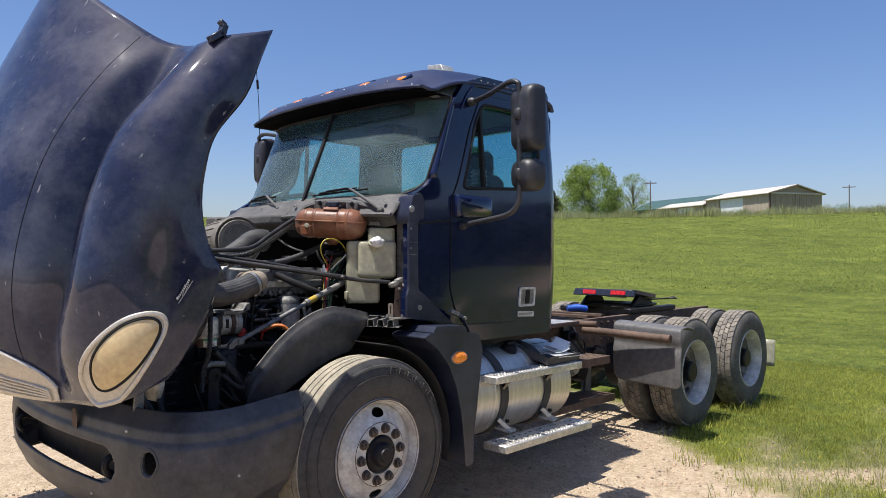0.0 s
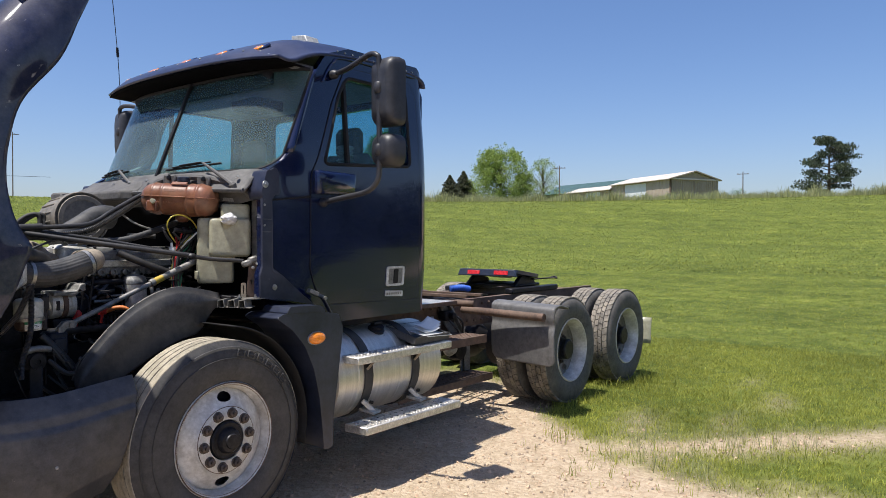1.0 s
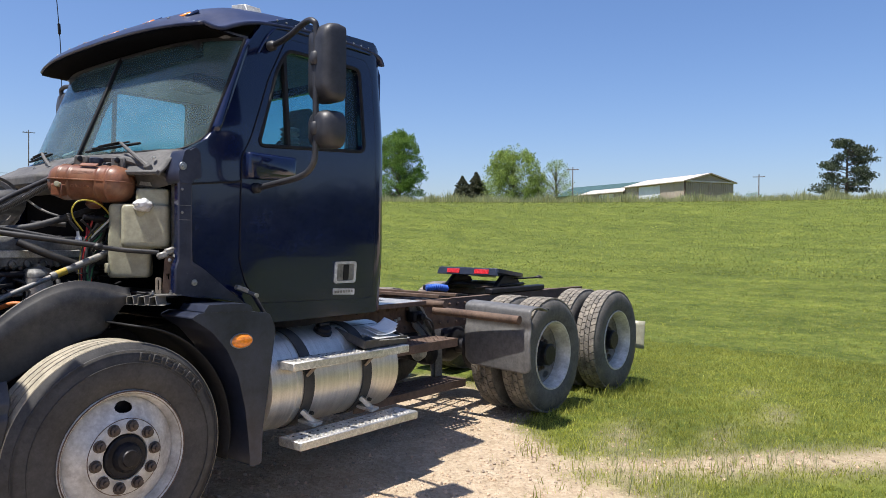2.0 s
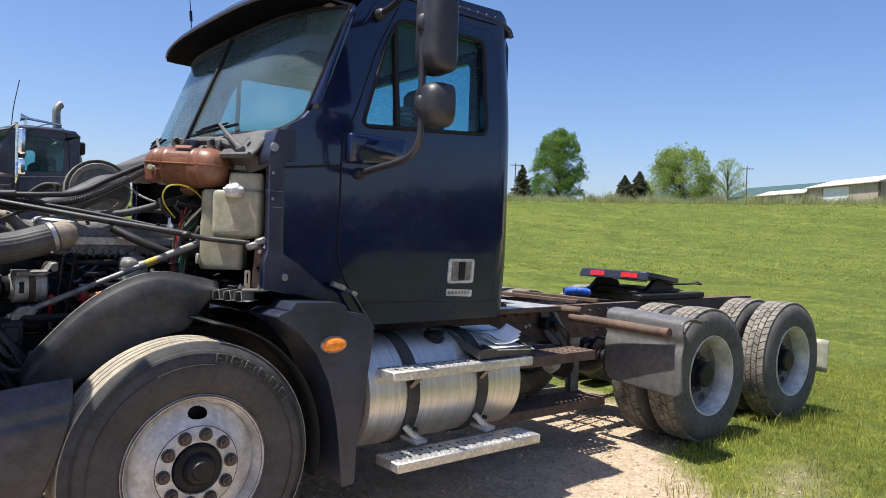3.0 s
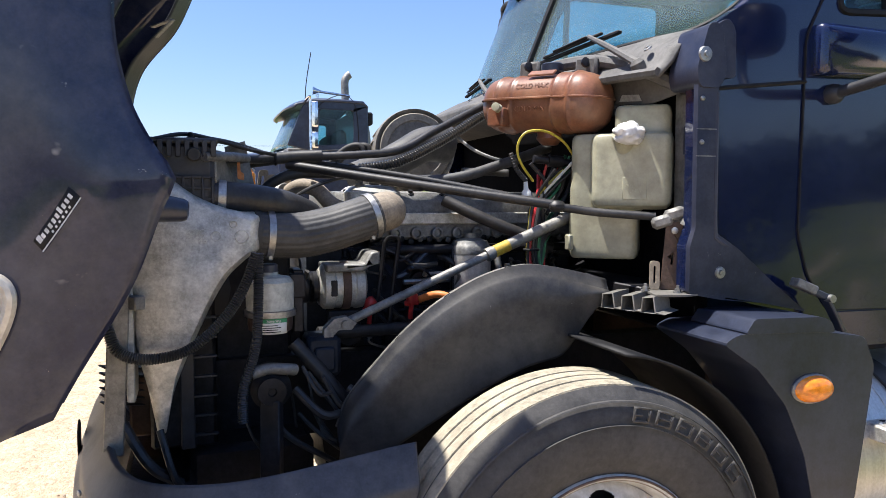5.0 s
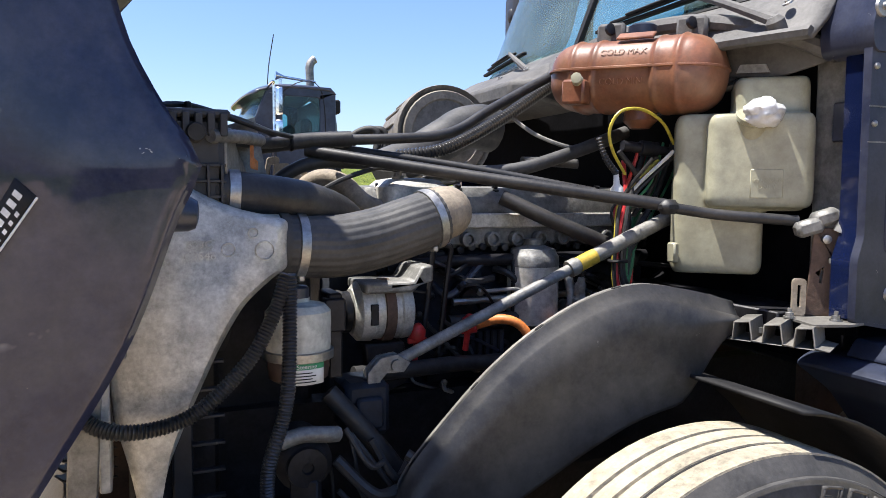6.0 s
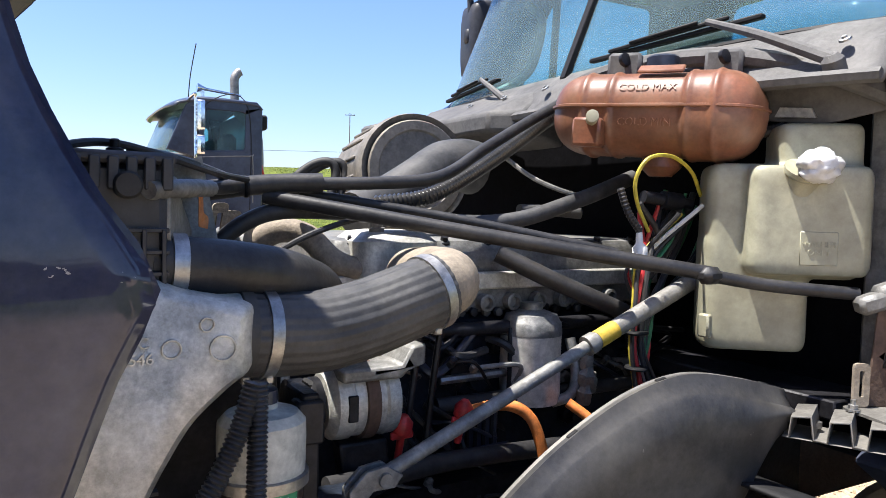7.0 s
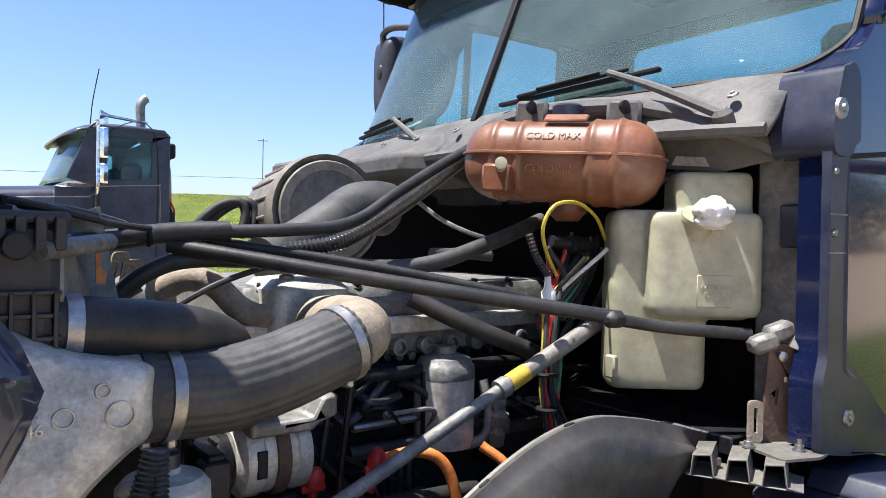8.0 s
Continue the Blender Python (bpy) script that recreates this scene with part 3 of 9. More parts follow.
    h2 = n.new("ShaderNodeMath")
    h2.operation = "MULTIPLY_ADD"
    h2.inputs[1].default_value = 2.2
    l.new(clod.outputs["Fac"], h2.inputs[0])
    l.new(h.outputs[0], h2.inputs[2])
    bn.inputs["Strength"].default_value, bn.inputs["Distance"].default_value = 0.9, 0.018
    l.new(h2.outputs[0], bn.inputs["Height"])
    l.new(bn.outputs["Normal"], p.inputs["Normal"])
    return m


def build_ground():
    rings = [0.12 * i for i in range(1, 80)]
    while rings[-1] < 3500:
        rings.append(rings[-1] * 1.05 if rings[-1] < 170 else rings[-1] * 1.3)
    seg = 288
    vs, fs, gs = [(0, 0, height(0, 0))], [], [grassy(0, 0)]
    for r in rings:
        for s in range(seg):
            a = 2 * math.pi * s / seg
            x, y = r * math.cos(a), r * math.sin(a)
            vs.append((x, y, height(x, y)))
            turf = max(grassy(x, y), smooth(-6.0, -8.5, y) * smooth(0.5, 3.0, x)) if r < 30 else (1.0 if x > (-6 if y > 0 else 1) or r > 90 else 0.0)
            # unseen gravel added here so the cab's paint mirrors pale ground, not grass
            gs.append(turf * (1 - smooth(-4.5, -6.0, y) * smooth(0.72, 0.60, -y / x)) if x > 1 and y < 0 and r < 90 else turf)
    fs += [(0, 1 + s, 1 + (s + 1) % seg) for s in range(seg)]
    for i in range(len(rings) - 1):
        o, q = 1 + i * seg, 1 + (i + 1) * seg
        fs += [(o + s, q + s, q + (s + 1) % seg, o + (s + 1) % seg) for s in range(seg)]
    me = bpy.data.meshes.new("ground")
    me.from_pydata(vs, [], fs)
    me.attributes.new("grassy", "FLOAT", "POINT").data.foreach_set("value", gs)
    me.polygons.foreach_set("use_smooth", [True] * len(me.polygons))
    me.materials.append(ground_mat())
    tagged(new("ground", me), "sandy gravel yard running into a mown green field", "ground", kind="structure")


build_ground()


def blades(name, spots, material, label, tall, lean=0.5, wide=0.006, each=4, spread=0.04):
    """One mesh of many bent grass blades."""
    rng = np.random.default_rng(5)
    P = np.repeat(np.array(spots, dtype=float), each, axis=0)
    k = len(P)
    P[:, :2] += rng.normal(0, spread, (k, 2))
    size = P[:, 3]
    h = tall * size * rng.uniform(0.45, 1.25, k)
    a = rng.uniform(0, 2 * np.pi, k)
    b = rng.uniform(0, 2 * np.pi, k)
    ln = lean * rng.uniform(0.1, 1.0, k) * h
    w = wide * size * rng.uniform(0.7, 1.4, k)
    side = np.stack([np.cos(a), np.sin(a), np.zeros(k)], 1) * w[:, None]
    dirn = np.stack([np.cos(b), np.sin(b), np.zeros(k)], 1) * ln[:, None]
    up = np.stack([np.zeros(k), np.zeros(k), h], 1)
    base = P[:, :3]
    mid = base + up * 0.6 + dirn * 0.35
    top = base + up + dirn
    V = np.stack([base - side, base + side, mid + side * 0.7, mid - side * 0.7, top], 1).reshape(-1, 3)
    i = np.arange(k) * 5
    fs = np.concatenate([np.stack([i, i + 1, i + 2, i + 3], 1).ravel(), np.stack([i + 3, i + 2, i + 4], 1).ravel()])
    tot = np.concatenate([np.full(k, 4), np.full(k, 3)])
    me = bpy.data.meshes.new(name)
    me.vertices.add(len(V))
    me.vertices.foreach_set("co", V.ravel())
    me.loops.add(len(fs))
    me.loops.foreach_set("vertex_index", fs.astype(np.int32))
    me.polygons.add(2 * k)
    me.polygons.foreach_set("loop_start", np.concatenate([[0], np.cumsum(tot)[:-1]]).astype(np.int32))
    me.update(calc_edges=True)
    me.validate()
    me.materials.append(material)
    return tagged(new(name, me), label, "grass", kind="stuff")


def scatter(n, lo, hi, seed, want=0.5, size=1.0, az=(-14, 75)):
    rng = random.Random(seed)
    out = []
    while len(out) < n:
        r = lo + (hi - lo) * rng.random() ** 1.0
        a = radians(rng.uniform(*az))
        x, y = r * math.cos(a), r * math.sin(a)
        if grassy(x, y) > want + rng.uniform(-0.25, 0.25) and not (3.2 < x < 6.0 and 0.0 < y < 2.5 and rng.random() < 0.5):
            out.append((x, y, height(x, y) - 0.005, size * rng.uniform(0.7, 1.2) * (1 + r / 40)))
    return out


near = []
rng0 = random.Random(3)
while len(near) < 24000:
    x, y = rng0.uniform(1.9, 9.0), rng0.uniform(-4.2, 1.6)
    g = grassy(x, y)
    if g > 0.25 + rng0.uniform(-0.15, 0.45):
        near.append((x, y, height(x, y) - 0.004, 0.55 + 0.6 * g * rng0.random()))
blades("grass", near, BLADE, "short mown green grass with sparse dry tips", 0.04, 1.1, 0.0026, 5, 0.035)
blades("grass", scatter(17000, 6, 28, 11, 0.5, 0.9), BLADE, "green field grass, unevenly mown", 0.028, 1.3, 0.0045, 4, 0.08)
blades("grass", scatter(30000, 24, 76, 12, 0.5, 1.0), FARBLADE, "green field grass, unevenly mown", 0.03, 0.9, 0.010, 4, 0.3)
crest = []
rng0 = random.Random(8)
for i in range(15000):
    a, r = radians(rng0.uniform(-8, 58)), rng0.uniform(70, 84)
    x, y = r * math.cos(a), r * math.sin(a)
    clump = 0.55 + 0.75 * max(0, noise.noise(Vector((a * 40, r * 0.08, 0))) + 0.3)
    crest.append((x, y, height(x, y) - 0.02, clump * rng0.uniform(0.6, 1.1)))
blades("tall_grass", crest, DRYBLADE, "tall pale unmown grass along the crest of the field", 1.05, 0.45, 0.026, 4, 0.18)

tufts = []
rng0 = random.Random(21)
for cx, cy, k, s in ((2.75, -1.45, 70, 0.9), (3.2, -1.75, 70, 0.9), (3.75, -0.02, 60, 1.0), (4.2, -0.08, 70, 1.1), (5.1, -0.05, 70, 1.2), (3.0, -0.55, 60, 1.2),
                     (2.45, -1.1, 40, 1.0), (5.5, -0.1, 60, 1.5), (2.3, -1.7, 30, 0.8)):
    for i in range(k):
        x, y = cx + rng0.gauss(0, 0.2), cy + rng0.gauss(0, 0.1 if cy > -0.3 else 0.18)
        tufts.append((x, y, height(x, y) - 0.004, s * rng0.uniform(0.5, 1.1)))
blades("tall_grass", tufts, BLADE, "uncut grass tufts round the tyres and rut", 0.085, 0.7, 0.0026, 4, 0.025)
dry = []
for i in range(420):
    x, y = 2.1 + rng0.random() * 2.3, -0.7 - rng0.random() * 1.5
    if 0.1 < grassy(x, y) < 0.8:
        dry.append((x, y, height(x, y) - 0.004, rng0.uniform(0.5, 1.1)))
blades("dry_grass", dry, DRYBLADE, "dry pale grass stalks on the sandy rut", 0.16, 0.7, 0.002, 3, 0.03)

# loose stones on the yard
st = Geo()
rng0 = random.Random(4)
OCT = ((0, 2, 4), (2, 1, 4), (1, 3, 4), (3, 0, 4), (2, 0, 5), (1, 2, 5), (3, 1, 5), (0, 3, 5))
cnt = 0
while cnt < 14000:
    x, y = rng0.uniform(-3.4, 4.2), rng0.uniform(-2.6, 2.6)
    if rng0.random() < grassy(x, y) * 1.1:
        continue
    s = 0.004 + 0.014 * rng0.random() ** 3
    e = Euler((rng0.random() * 6, rng0.random() * 6, rng0.random() * 6)).to_matrix()
    z = height(x, y)
    d = [Vector((1, 0, 0)), Vector((-1, 0, 0)), Vector((0, 1, 0)), Vector((0, -1, 0)), Vector((0, 0, 0.8)), Vector((0, 0, -0.8))]
    st.add([Vector((x, y, z + s * 0.3)) + e @ (q * s * rng0.uniform(0.7, 1.3)) for q in d], OCT)
    cnt += 1
STONE = leaf_mat("loose_stone", (0.40, 0.33, 0.25), 0.35, 0.0)
tagged(part("gravel", st, STONE, None, tidy=False), "loose pale limestone gravel on the yard", "gravel", kind="stuff")


# ---- distance ----
def at_az(az, r):
    a = radians(az)
    return r * math.cos(a), r * math.sin(a)


def leaf_cards(g, centre, n, rad, size, rng, squash=1.0):
    for i in range(n):
        d = Vector((rng.gauss(0, 1), rng.gauss(0, 1), rng.gauss(0, 1))).normalized() * rad * rng.random() ** 0.45
        d.z *= squash
        c = centre + d
        e = Euler((rng.random() * 6.3, rng.random() * 6.3, rng.random() * 6.3)).to_matrix()
        s = size * rng.uniform(0.6, 1.3)
        g.add([c + e @ Vector(q) * s for q in ((-0.5, 0, 0), (0, -0.28, 0.1), (0.5, 0, 0), (0, 0.28, 0.1))], [(0, 1, 2, 3)])


def broadleaf(az, r, base, high, wide, material, label, seed, low=0.12, slim=1.0, leaves=9000, gaps=0.0):
    """A trunk with limbs that end in clumps of leaves; gaps: the share of the outer clumps that is missing."""
    rng = random.Random(seed)
    x, y = at_az(az, r)
    t = thing("tree", label, "tree", loc=(x, y, base))
    g = Geo()
    g.tube([(0, 0, -0.5), (0.1, 0, high * 0.3), (0, 0.1, high * 0.6), (0, 0, high * 0.9)], lambda u: 0.022 * high * (1 - 0.85 * u), 8)
    crown = Geo()
    k = 170
    for i in range(k):
        h = low + (0.96 - low) * ((i + rng.random()) / k) ** 0.9
        q = (h - low * 0.5) / (1.0 - low * 0.5)
        prof = (0.72 + 0.28 * smooth(0.0, 0.35, q)) * math.sqrt(max(0.02, 1 - max(0.0, (q - 0.38) / 0.64) ** 2))
        a = rng.random() * 6.2832
        outer = rng.random() < 0.72
        if outer and rng.random() < gaps:
            continue
        d = wide * 0.5 * prof * (rng.uniform(0.74, 0.95) if outer else rng.uniform(0.1, 0.7))
        tip = Vector((d * math.cos(a), d * math.sin(a), high * h))
        if i % 2:
            g.tube([(0, 0, high * h * 0.6), (tip.x * 0.5, tip.y * 0.5, high * h * 0.86), tip], lambda u: 0.005 * high * (1.05 - u), 5)
        rad = wide * (0.075 + 0.035 * prof) * rng.uniform(0.75, 1.25) * (1.0 if outer else 1.35)
        leaf_cards(crown, tip, leaves // k, rad, 0.027 * wide * slim, rng, 0.8)
        for j in range(3):  # sprays that break the outline
            e = Vector((rng.gauss(0, 1), rng.gauss(0, 1), rng.gauss(0.3, 1))).normalized()
            leaf_cards(crown, tip + e * rad * rng.uniform(0.8, 1.25), leaves // k // 12, rad * 0.30, 0.027 * wide * slim, rng, 1.0)
    part("trunk", g, BARK, t)
    part("crown", crown, material, t, tidy=False)
    return t


def conifer(az, r, base, high, wide, material, label, seed, whorls=16, ragged=0.2, bare=0.04):
    rng = random.Random(seed)
    x, y = at_az(az, r)
    t = thing("tree", label, "tree", loc=(x, y, base))
    g = Geo().tube([(0, 0, -0.5), (0, 0, high * 0.5), (0, 0, high)], lambda u: 0.022 * high * (1.03 - u), 8)
    crown = Geo()
    for i in range(whorls):
        h = bare + (0.98 - bare) * i / (whorls - 1)
        for j in range(13):
            a = rng.random() * 6.3
            d = wide * 0.5 * (1 - h) ** 0.8 * rng.uniform(1 - ragged, 1 + ragged) + 0.1
            z = high * h + rng.uniform(-0.2, 0.2)
            tip = Vector((d * math.cos(a), d * math.sin(a), z - 0.1 * d))
            g.tube([(0, 0, z), tip], 0.03, 4)
            for q in range(5):
                c = Vector((0, 0, z)).lerp(tip, (q + 0.9) / 5.2)
                leaf_cards(crown, c, 14, 0.085 * wide * (1.2 - h), 0.05 * wide, rng, 0.6)
    part("trunk", g, BARK, t)
    part("crown", crown, material, t, tidy=False)
    return t


FAR = 150.0
ZB = height(*at_az(30, FAR))
broadleaf(41.4, FAR, ZB, 16.5, 11.4, LEAF, "full dark green maple tree behind the field", 1, 0.03, 1.0, 30000)
broadleaf(32.2, FAR, ZB, 12.6, 12.6, LEAF2, "light green broadleaf tree with an open crown", 2, 0.04, 1.0, 20000, 0.2)
broadleaf(28.8, FAR, ZB, 10.6, 7.4, LEAF2, "thin light green tree with sky between its leaves", 3, 0.08, 0.9, 8000, 0.35)
broadleaf(30.2, FAR, ZB, 7.6, 6.0, LEAF2, "low light green bushy tree", 7, 0.03)
conifer(36.3, FAR, ZB, 7.0, 6.6, SPRUCE, "small dark spruce tree", 4)
conifer(35.2, FAR, ZB, 7.8, 7.6, SPRUCE, "dark spruce tree, wide at its base", 5)
conifer(44.3, FAR, ZB, 9.0, 6.5, SPRUCE, "dark spruce tree beside the maple", 6)
broadleaf(38.6, FAR + 20, ZB, 4.0, 5.0, LEAF, "low round shrub beyond the crest", 9, 0.03, 1.0, 2500)
broadleaf(14.35, FAR + 20, ZB, 4.6, 5.0, LEAF, "small rounded tree beyond the shed", 10, 0.03, 1.0, 2500)
broadleaf(12.6, FAR + 40, ZB, 3.6, 7.0, LEAF, "low distant shrubs on the crest", 14, 0.03, 1.0, 2000)


# dense bushes across the yard, mirrored in the cab's paint
for i, (az, r, hi, wd) in enumerate(((-27, 36, 3.2, 8.0), (-35, 34, 3.4, 8.0), (-43, 34, 3.1, 7.5), (-48, 17, 2.7, 4.4), (-58, 16, 2.35, 4.2), (-68, 17, 2.75, 4.6), (-78, 18, 2.3, 4.4))):
    broadleaf(az, r, height(*at_az(az, r)), hi, wd, NEEDLE, "dense dark green bushy tree across the yard", 40 + i, 0.0, 1.5, 3600)


def pine(az, r, base, high, wide, seed):
    rng = random.Random(seed)
    x, y = at_az(az, r)
    t = thing("tree", "old pine tree with layered dark branches and brown patches", "tree", loc=(x, y, base))
    g = Geo().tube([(0, 0, -0.5), (0.15, 0, high * 0.5), (0, 0, high * 0.97)], lambda u: 0.028 * high * (1.05 - u), 8)
    crown = Geo()
    for i in range(46):
        h = 0.16 + 0.8 * ((i + rng.random()) / 46)
        a = rng.random() * 6.3
        d = wide * 0.5 * (1 - max(0, h - 0.35) ** 1.3 * 1.25) * rng.uniform(0.55, 1.08)
        tip = Vector((d * math.cos(a), d * math.sin(a), high * h + 0.1 * d))
        g.tube([(0, 0, high * h * 0.96), (tip.x * 0.6, tip.y * 0.6, tip.z - 0.05 * d), tip], lambda u: 0.09 * (1.1 - u), 5)
        for q in (0.55, 0.8, 1.0):
            leaf_cards(crown, Vector((tip.x * q, tip.y * q, tip.z)), 60, 0.10 * wide, 0.034 * wide, rng, 0.5)
    part("trunk", g, BARK, t)
    part("crown", crown, PINE, t, tidy=False)


pine(8.2, FAR, ZB, 12.6, 12.4, 31)
pine(2.2, FAR, ZB, 8.0, 9.0, 32)


def shed(az0, r0, az1, r1, base, eave, ridge, deep, wall, roof, label, gable, doors):
    """A steel shed; its long side runs between two bearings, its gable end turns to the right."""
    a, b = Vector((*at_az(az0, r0), base)), Vector((*at_az(az1, r1), base))
    u = (b - a).normalized()
    w = Vector((-u.y, u.x, 0))
    L = (b - a).length
    t = thing("shed", label, "shed", loc=a)

    def P(s, d, z):
        return u * s + w * d + Vector((0, 0, z))

    fl = lambda s, z, d: P(s, d, z)
    holes = [[(s0, 0.25), (s1, 0.25), (s1, h), (s0, h)] for s0, s1, h in doors]
    part("wall", Geo().plate([(0, -1), (L, -1), (L, eave), (0, eave)], 0, 0.15, fl, holes), wall, t)
    part("wall", Geo().plate([(0, -1), (L, -1), (L, eave), (0, eave)], deep - 0.15, deep, fl), wall, t)
    for s in (0.0, L - 0.15):
        part("gable_wall", Geo().plate([(0.15, -1), (deep - 0.15, -1), (deep - 0.15, eave), (deep / 2, ridge - 0.1), (0.15, eave)], s, s + 0.15, lambda d, z, q: P(q, d, z)), gable, t)
    for sgn in (0, 1):
        e0, e1 = (-0.5, deep / 2) if sgn == 0 else (deep + 0.5, deep / 2)
        z0 = eave - 0.5 * (ridge - eave) / (deep / 2)
        g = Geo().plate([(-0.4, 0), (L + 0.4, 0), (L + 0.4, 1), (-0.4, 1)], 0, 0.12, lambda s, k, d: P(s, e0 + (e1 - e0) * k, z0 + (ridge - z0) * k + d))
        part("roof", g, roof, t)
    n = int(L / 0.9)
    for i in range(n + 1):
        s = 0.1 + (L - 0.2) * i / n
        if not any(s0 - 0.05 < s < s1 + 0.05 for s0, s1, h in doors):
            part("rib", Geo().bar(P(s, -0.02, -0.8), P(s, -0.02, eave - 0.1), 0.08, 0.06), wall, t)
    for s0, s1, h in doors:
        part("door", Geo().plate([(s0, 0.25), (s1, 0.25), (s1, h), (s0, h)], 0.06, 0.10, fl), WHITEP, t, "white overhead door")
        part("door_trim", Geo().bar(P(s0 - 0.1, -0.03, 0), P(s0 - 0.1, -0.03, h + 0.1), 0.2, 0.06), SIDING2, t)
        part("door_trim", Geo().bar(P(s0 - 0.2, -0.03, h + 0.08), P(s1 + 0.2, -0.03, h + 0.08), 0.06, 0.16), SIDING2, t)
    for d in np.linspace(0.3, deep - 0.3, 22):
        part("rib", Geo().bar(P(L + 0.02, d, -0.8), P(L + 0.02, d, eave - 0.05), 0.09, 0.06), gable, t)
    part("trim", Geo().bar(P(L + 0.05, 0, -0.8), P(L + 0.05, 0, eave), 0.25, 0.25), RUST, t)
    part("trim", Geo().bar(P(L + 0.1, deep / 2, -0.8), P(L + 0.1, deep / 2, eave), 0.2, 0.1), SIDING, t)
    part("door_track", Geo().bar(P(L + 0.15, 0.3, eave), P(L + 0.15, deep - 0.2, eave), 0.25, 0.25), ROOFW, t)
    for d0, d1 in ((-0.4, deep / 2), (deep + 0.4, deep / 2)):
        part("rake_trim", Geo().bar(P(L + 0.42, d0, eave - 0.05), P(L + 0.42, d1, ridge), 0.1, 0.2), SIDING2, t)
    return t


shed(23.4, 138, 18.87, 125, 7.9, 4.05, 5.45, 10.4, SIDING, ROOFW, "tan steel shed with a pale roof and white overhead door", SIDING2, [(4.1, 10.2, 3.75)])
shed(26.8, 148, 23.5, 138, 8.1, 3.1, 4.0, 6.0, SIDING, ROOFW, "low tan lean-to shed with a pale roof", SIDING, [(5.6, 10.0, 2.8)])
shed(28.9, 176, 23.9, 160, 8.0, 4.6, 7.0, 12.0, SIDING2, ROOFG, "long shed with a dark green steel roof", SIDING2, [])


def utility_pole(az, r, base, high, seed, label="weathered wooden utility pole with a crossarm"):
    x, y = at_az(az, r)
    t = thing("utility_pole", label, "pole", "utility poles", loc=(x, y, base))
    part("post", Geo().tube([(0, 0, -0.5), (0, 0, high)], lambda u: 0.14 - 0.04 * u, 8), POLE, t)
    d = Vector((-y, x, 0)).normalized()
    part("crossarm", Geo().bar(d * -1.2 + Vector((0, 0, high - 0.5)), d * 1.2 + Vector((0, 0, high - 0.5)), 0.12, 0.14), POLE, t)
    for s in (-1.0, -0.4, 0.4, 1.0):
        p = d * s + Vector((0, 0, high - 0.43))
        part("insulator", Geo().lathe([(0.03, 0), (0.06, 0.05), (0.05, 0.14), (0.02, 0.17)], p, (0, 0, 1), 8), GREYMETAL, t)
    return t


utility_pole(27.5, 148, ZB, 8.7, 1)
utility_pole(13.95, 165, ZB, 8.0, 2)
utility_pole(44.9, 160, ZB, 10.5, 3)
utility_pole(68.3, 175, 7.0, 17.5, 4)
utility_pole(107.0, 120, 4.0, 10.0, 5)
# power lines beyond the second truck
for z0, z1 in ((15.2, 16.5), (10.2, 11.4)):
    p0, p1 = Vector((*at_az(66, 175), z0)), Vector((*at_az(112, 175), z1 - 3))
    g = Geo().tube([p0, (p0 + p1) / 2 - Vector((0, 0, 1.2)), p1], 0.035, 5, 16)
    tagged(part("power_line", g, BLACKINK), "thin dark overhead power line", "power line", "power lines")




# ---- the truck: front axle at x = 0, tail towards +x, driver's side at y = 0, centre line at YC ----
YC = 1.25
truck = thing("tractor_truck", "dark navy day-cab tractor truck with its hood tilted open", "truck")


def my(p):
    """The same point on the other side of the truck."""
    return (p[0], 2 * YC - p[1], p[2])


# hood, standing open on its nose: columns from the wheel arch edge to the centre line
ARCH_EDGE = [(-1.218, 0.01, 1.085), (-1.17, -0.02, 1.17), (-1.07, -0.03, 1.34), (-1.01, -0.03, 1.495), (-0.99, -0.03, 1.54), (-1.028, -0.03, 1.602), (-1.065, -0.03, 1.682), (-1.09, -0.03, 1.816), (-1.08, -0.03, 1.968), (-1.02, -0.02, 2.158), (-0.86, -0.01, 2.366), (-0.77, 0.01, 2.556), (-0.682, 0.04, 2.728)]
FLANK_REAR = [(-1.29, -0.01, 1.06), (-1.26, -0.04, 1.21), (-1.19, -0.05, 1.51), (-1.24, -0.05, 1.891), (-1.15, -0.04, 2.176), (-0.985, -0.03, 2.414), (-0.817, 0.03, 2.68)]
FLANK = [(-1.36, 0.03, 1.015), (-1.4, 0.0, 1.21), (-1.41, 0.0, 1.51), (-1.37, 0.0, 1.891), (-1.26, 0.0, 2.176), (-1.095, 0.01, 2.414), (-0.941, 0.07, 2.642)]
FLANK_FRONT = [(-1.43, 0.15, 0.97), (-1.52, 0.118, 1.21), (-1.531, 0.085, 1.51), (-1.46, 0.09, 1.891), (-1.34, 0.1, 2.176), (-1.175, 0.11, 2.414), (-1.015, 0.14, 2.604)]
FENDER_CROWN = [(-1.46, 0.3, 0.96), (-1.559, 0.297, 1.21), (-1.543, 0.237, 1.51), (-1.46, 0.24, 1.891), (-1.34, 0.24, 2.176), (-1.155, 0.25, 2.414), (-0.972, 0.27, 2.633)]
VALLEY = [(-1.47, 0.45, 0.95), (-1.51, 0.439, 1.21), (-1.43, 0.408, 1.51), (-1.32, 0.405, 1.891), (-1.21, 0.405, 2.176), (-1.105, 0.41, 2.414), (-0.959, 0.42, 2.666)]
RIDGE_FOOT = [(-1.48, 0.56, 0.94), (-1.59, 0.52, 1.21), (-1.61, 0.5, 1.51), (-1.54, 0.5, 1.891), (-1.43, 0.5, 2.176), (-1.25, 0.5, 2.462), (-1.024, 0.52, 2.708)]
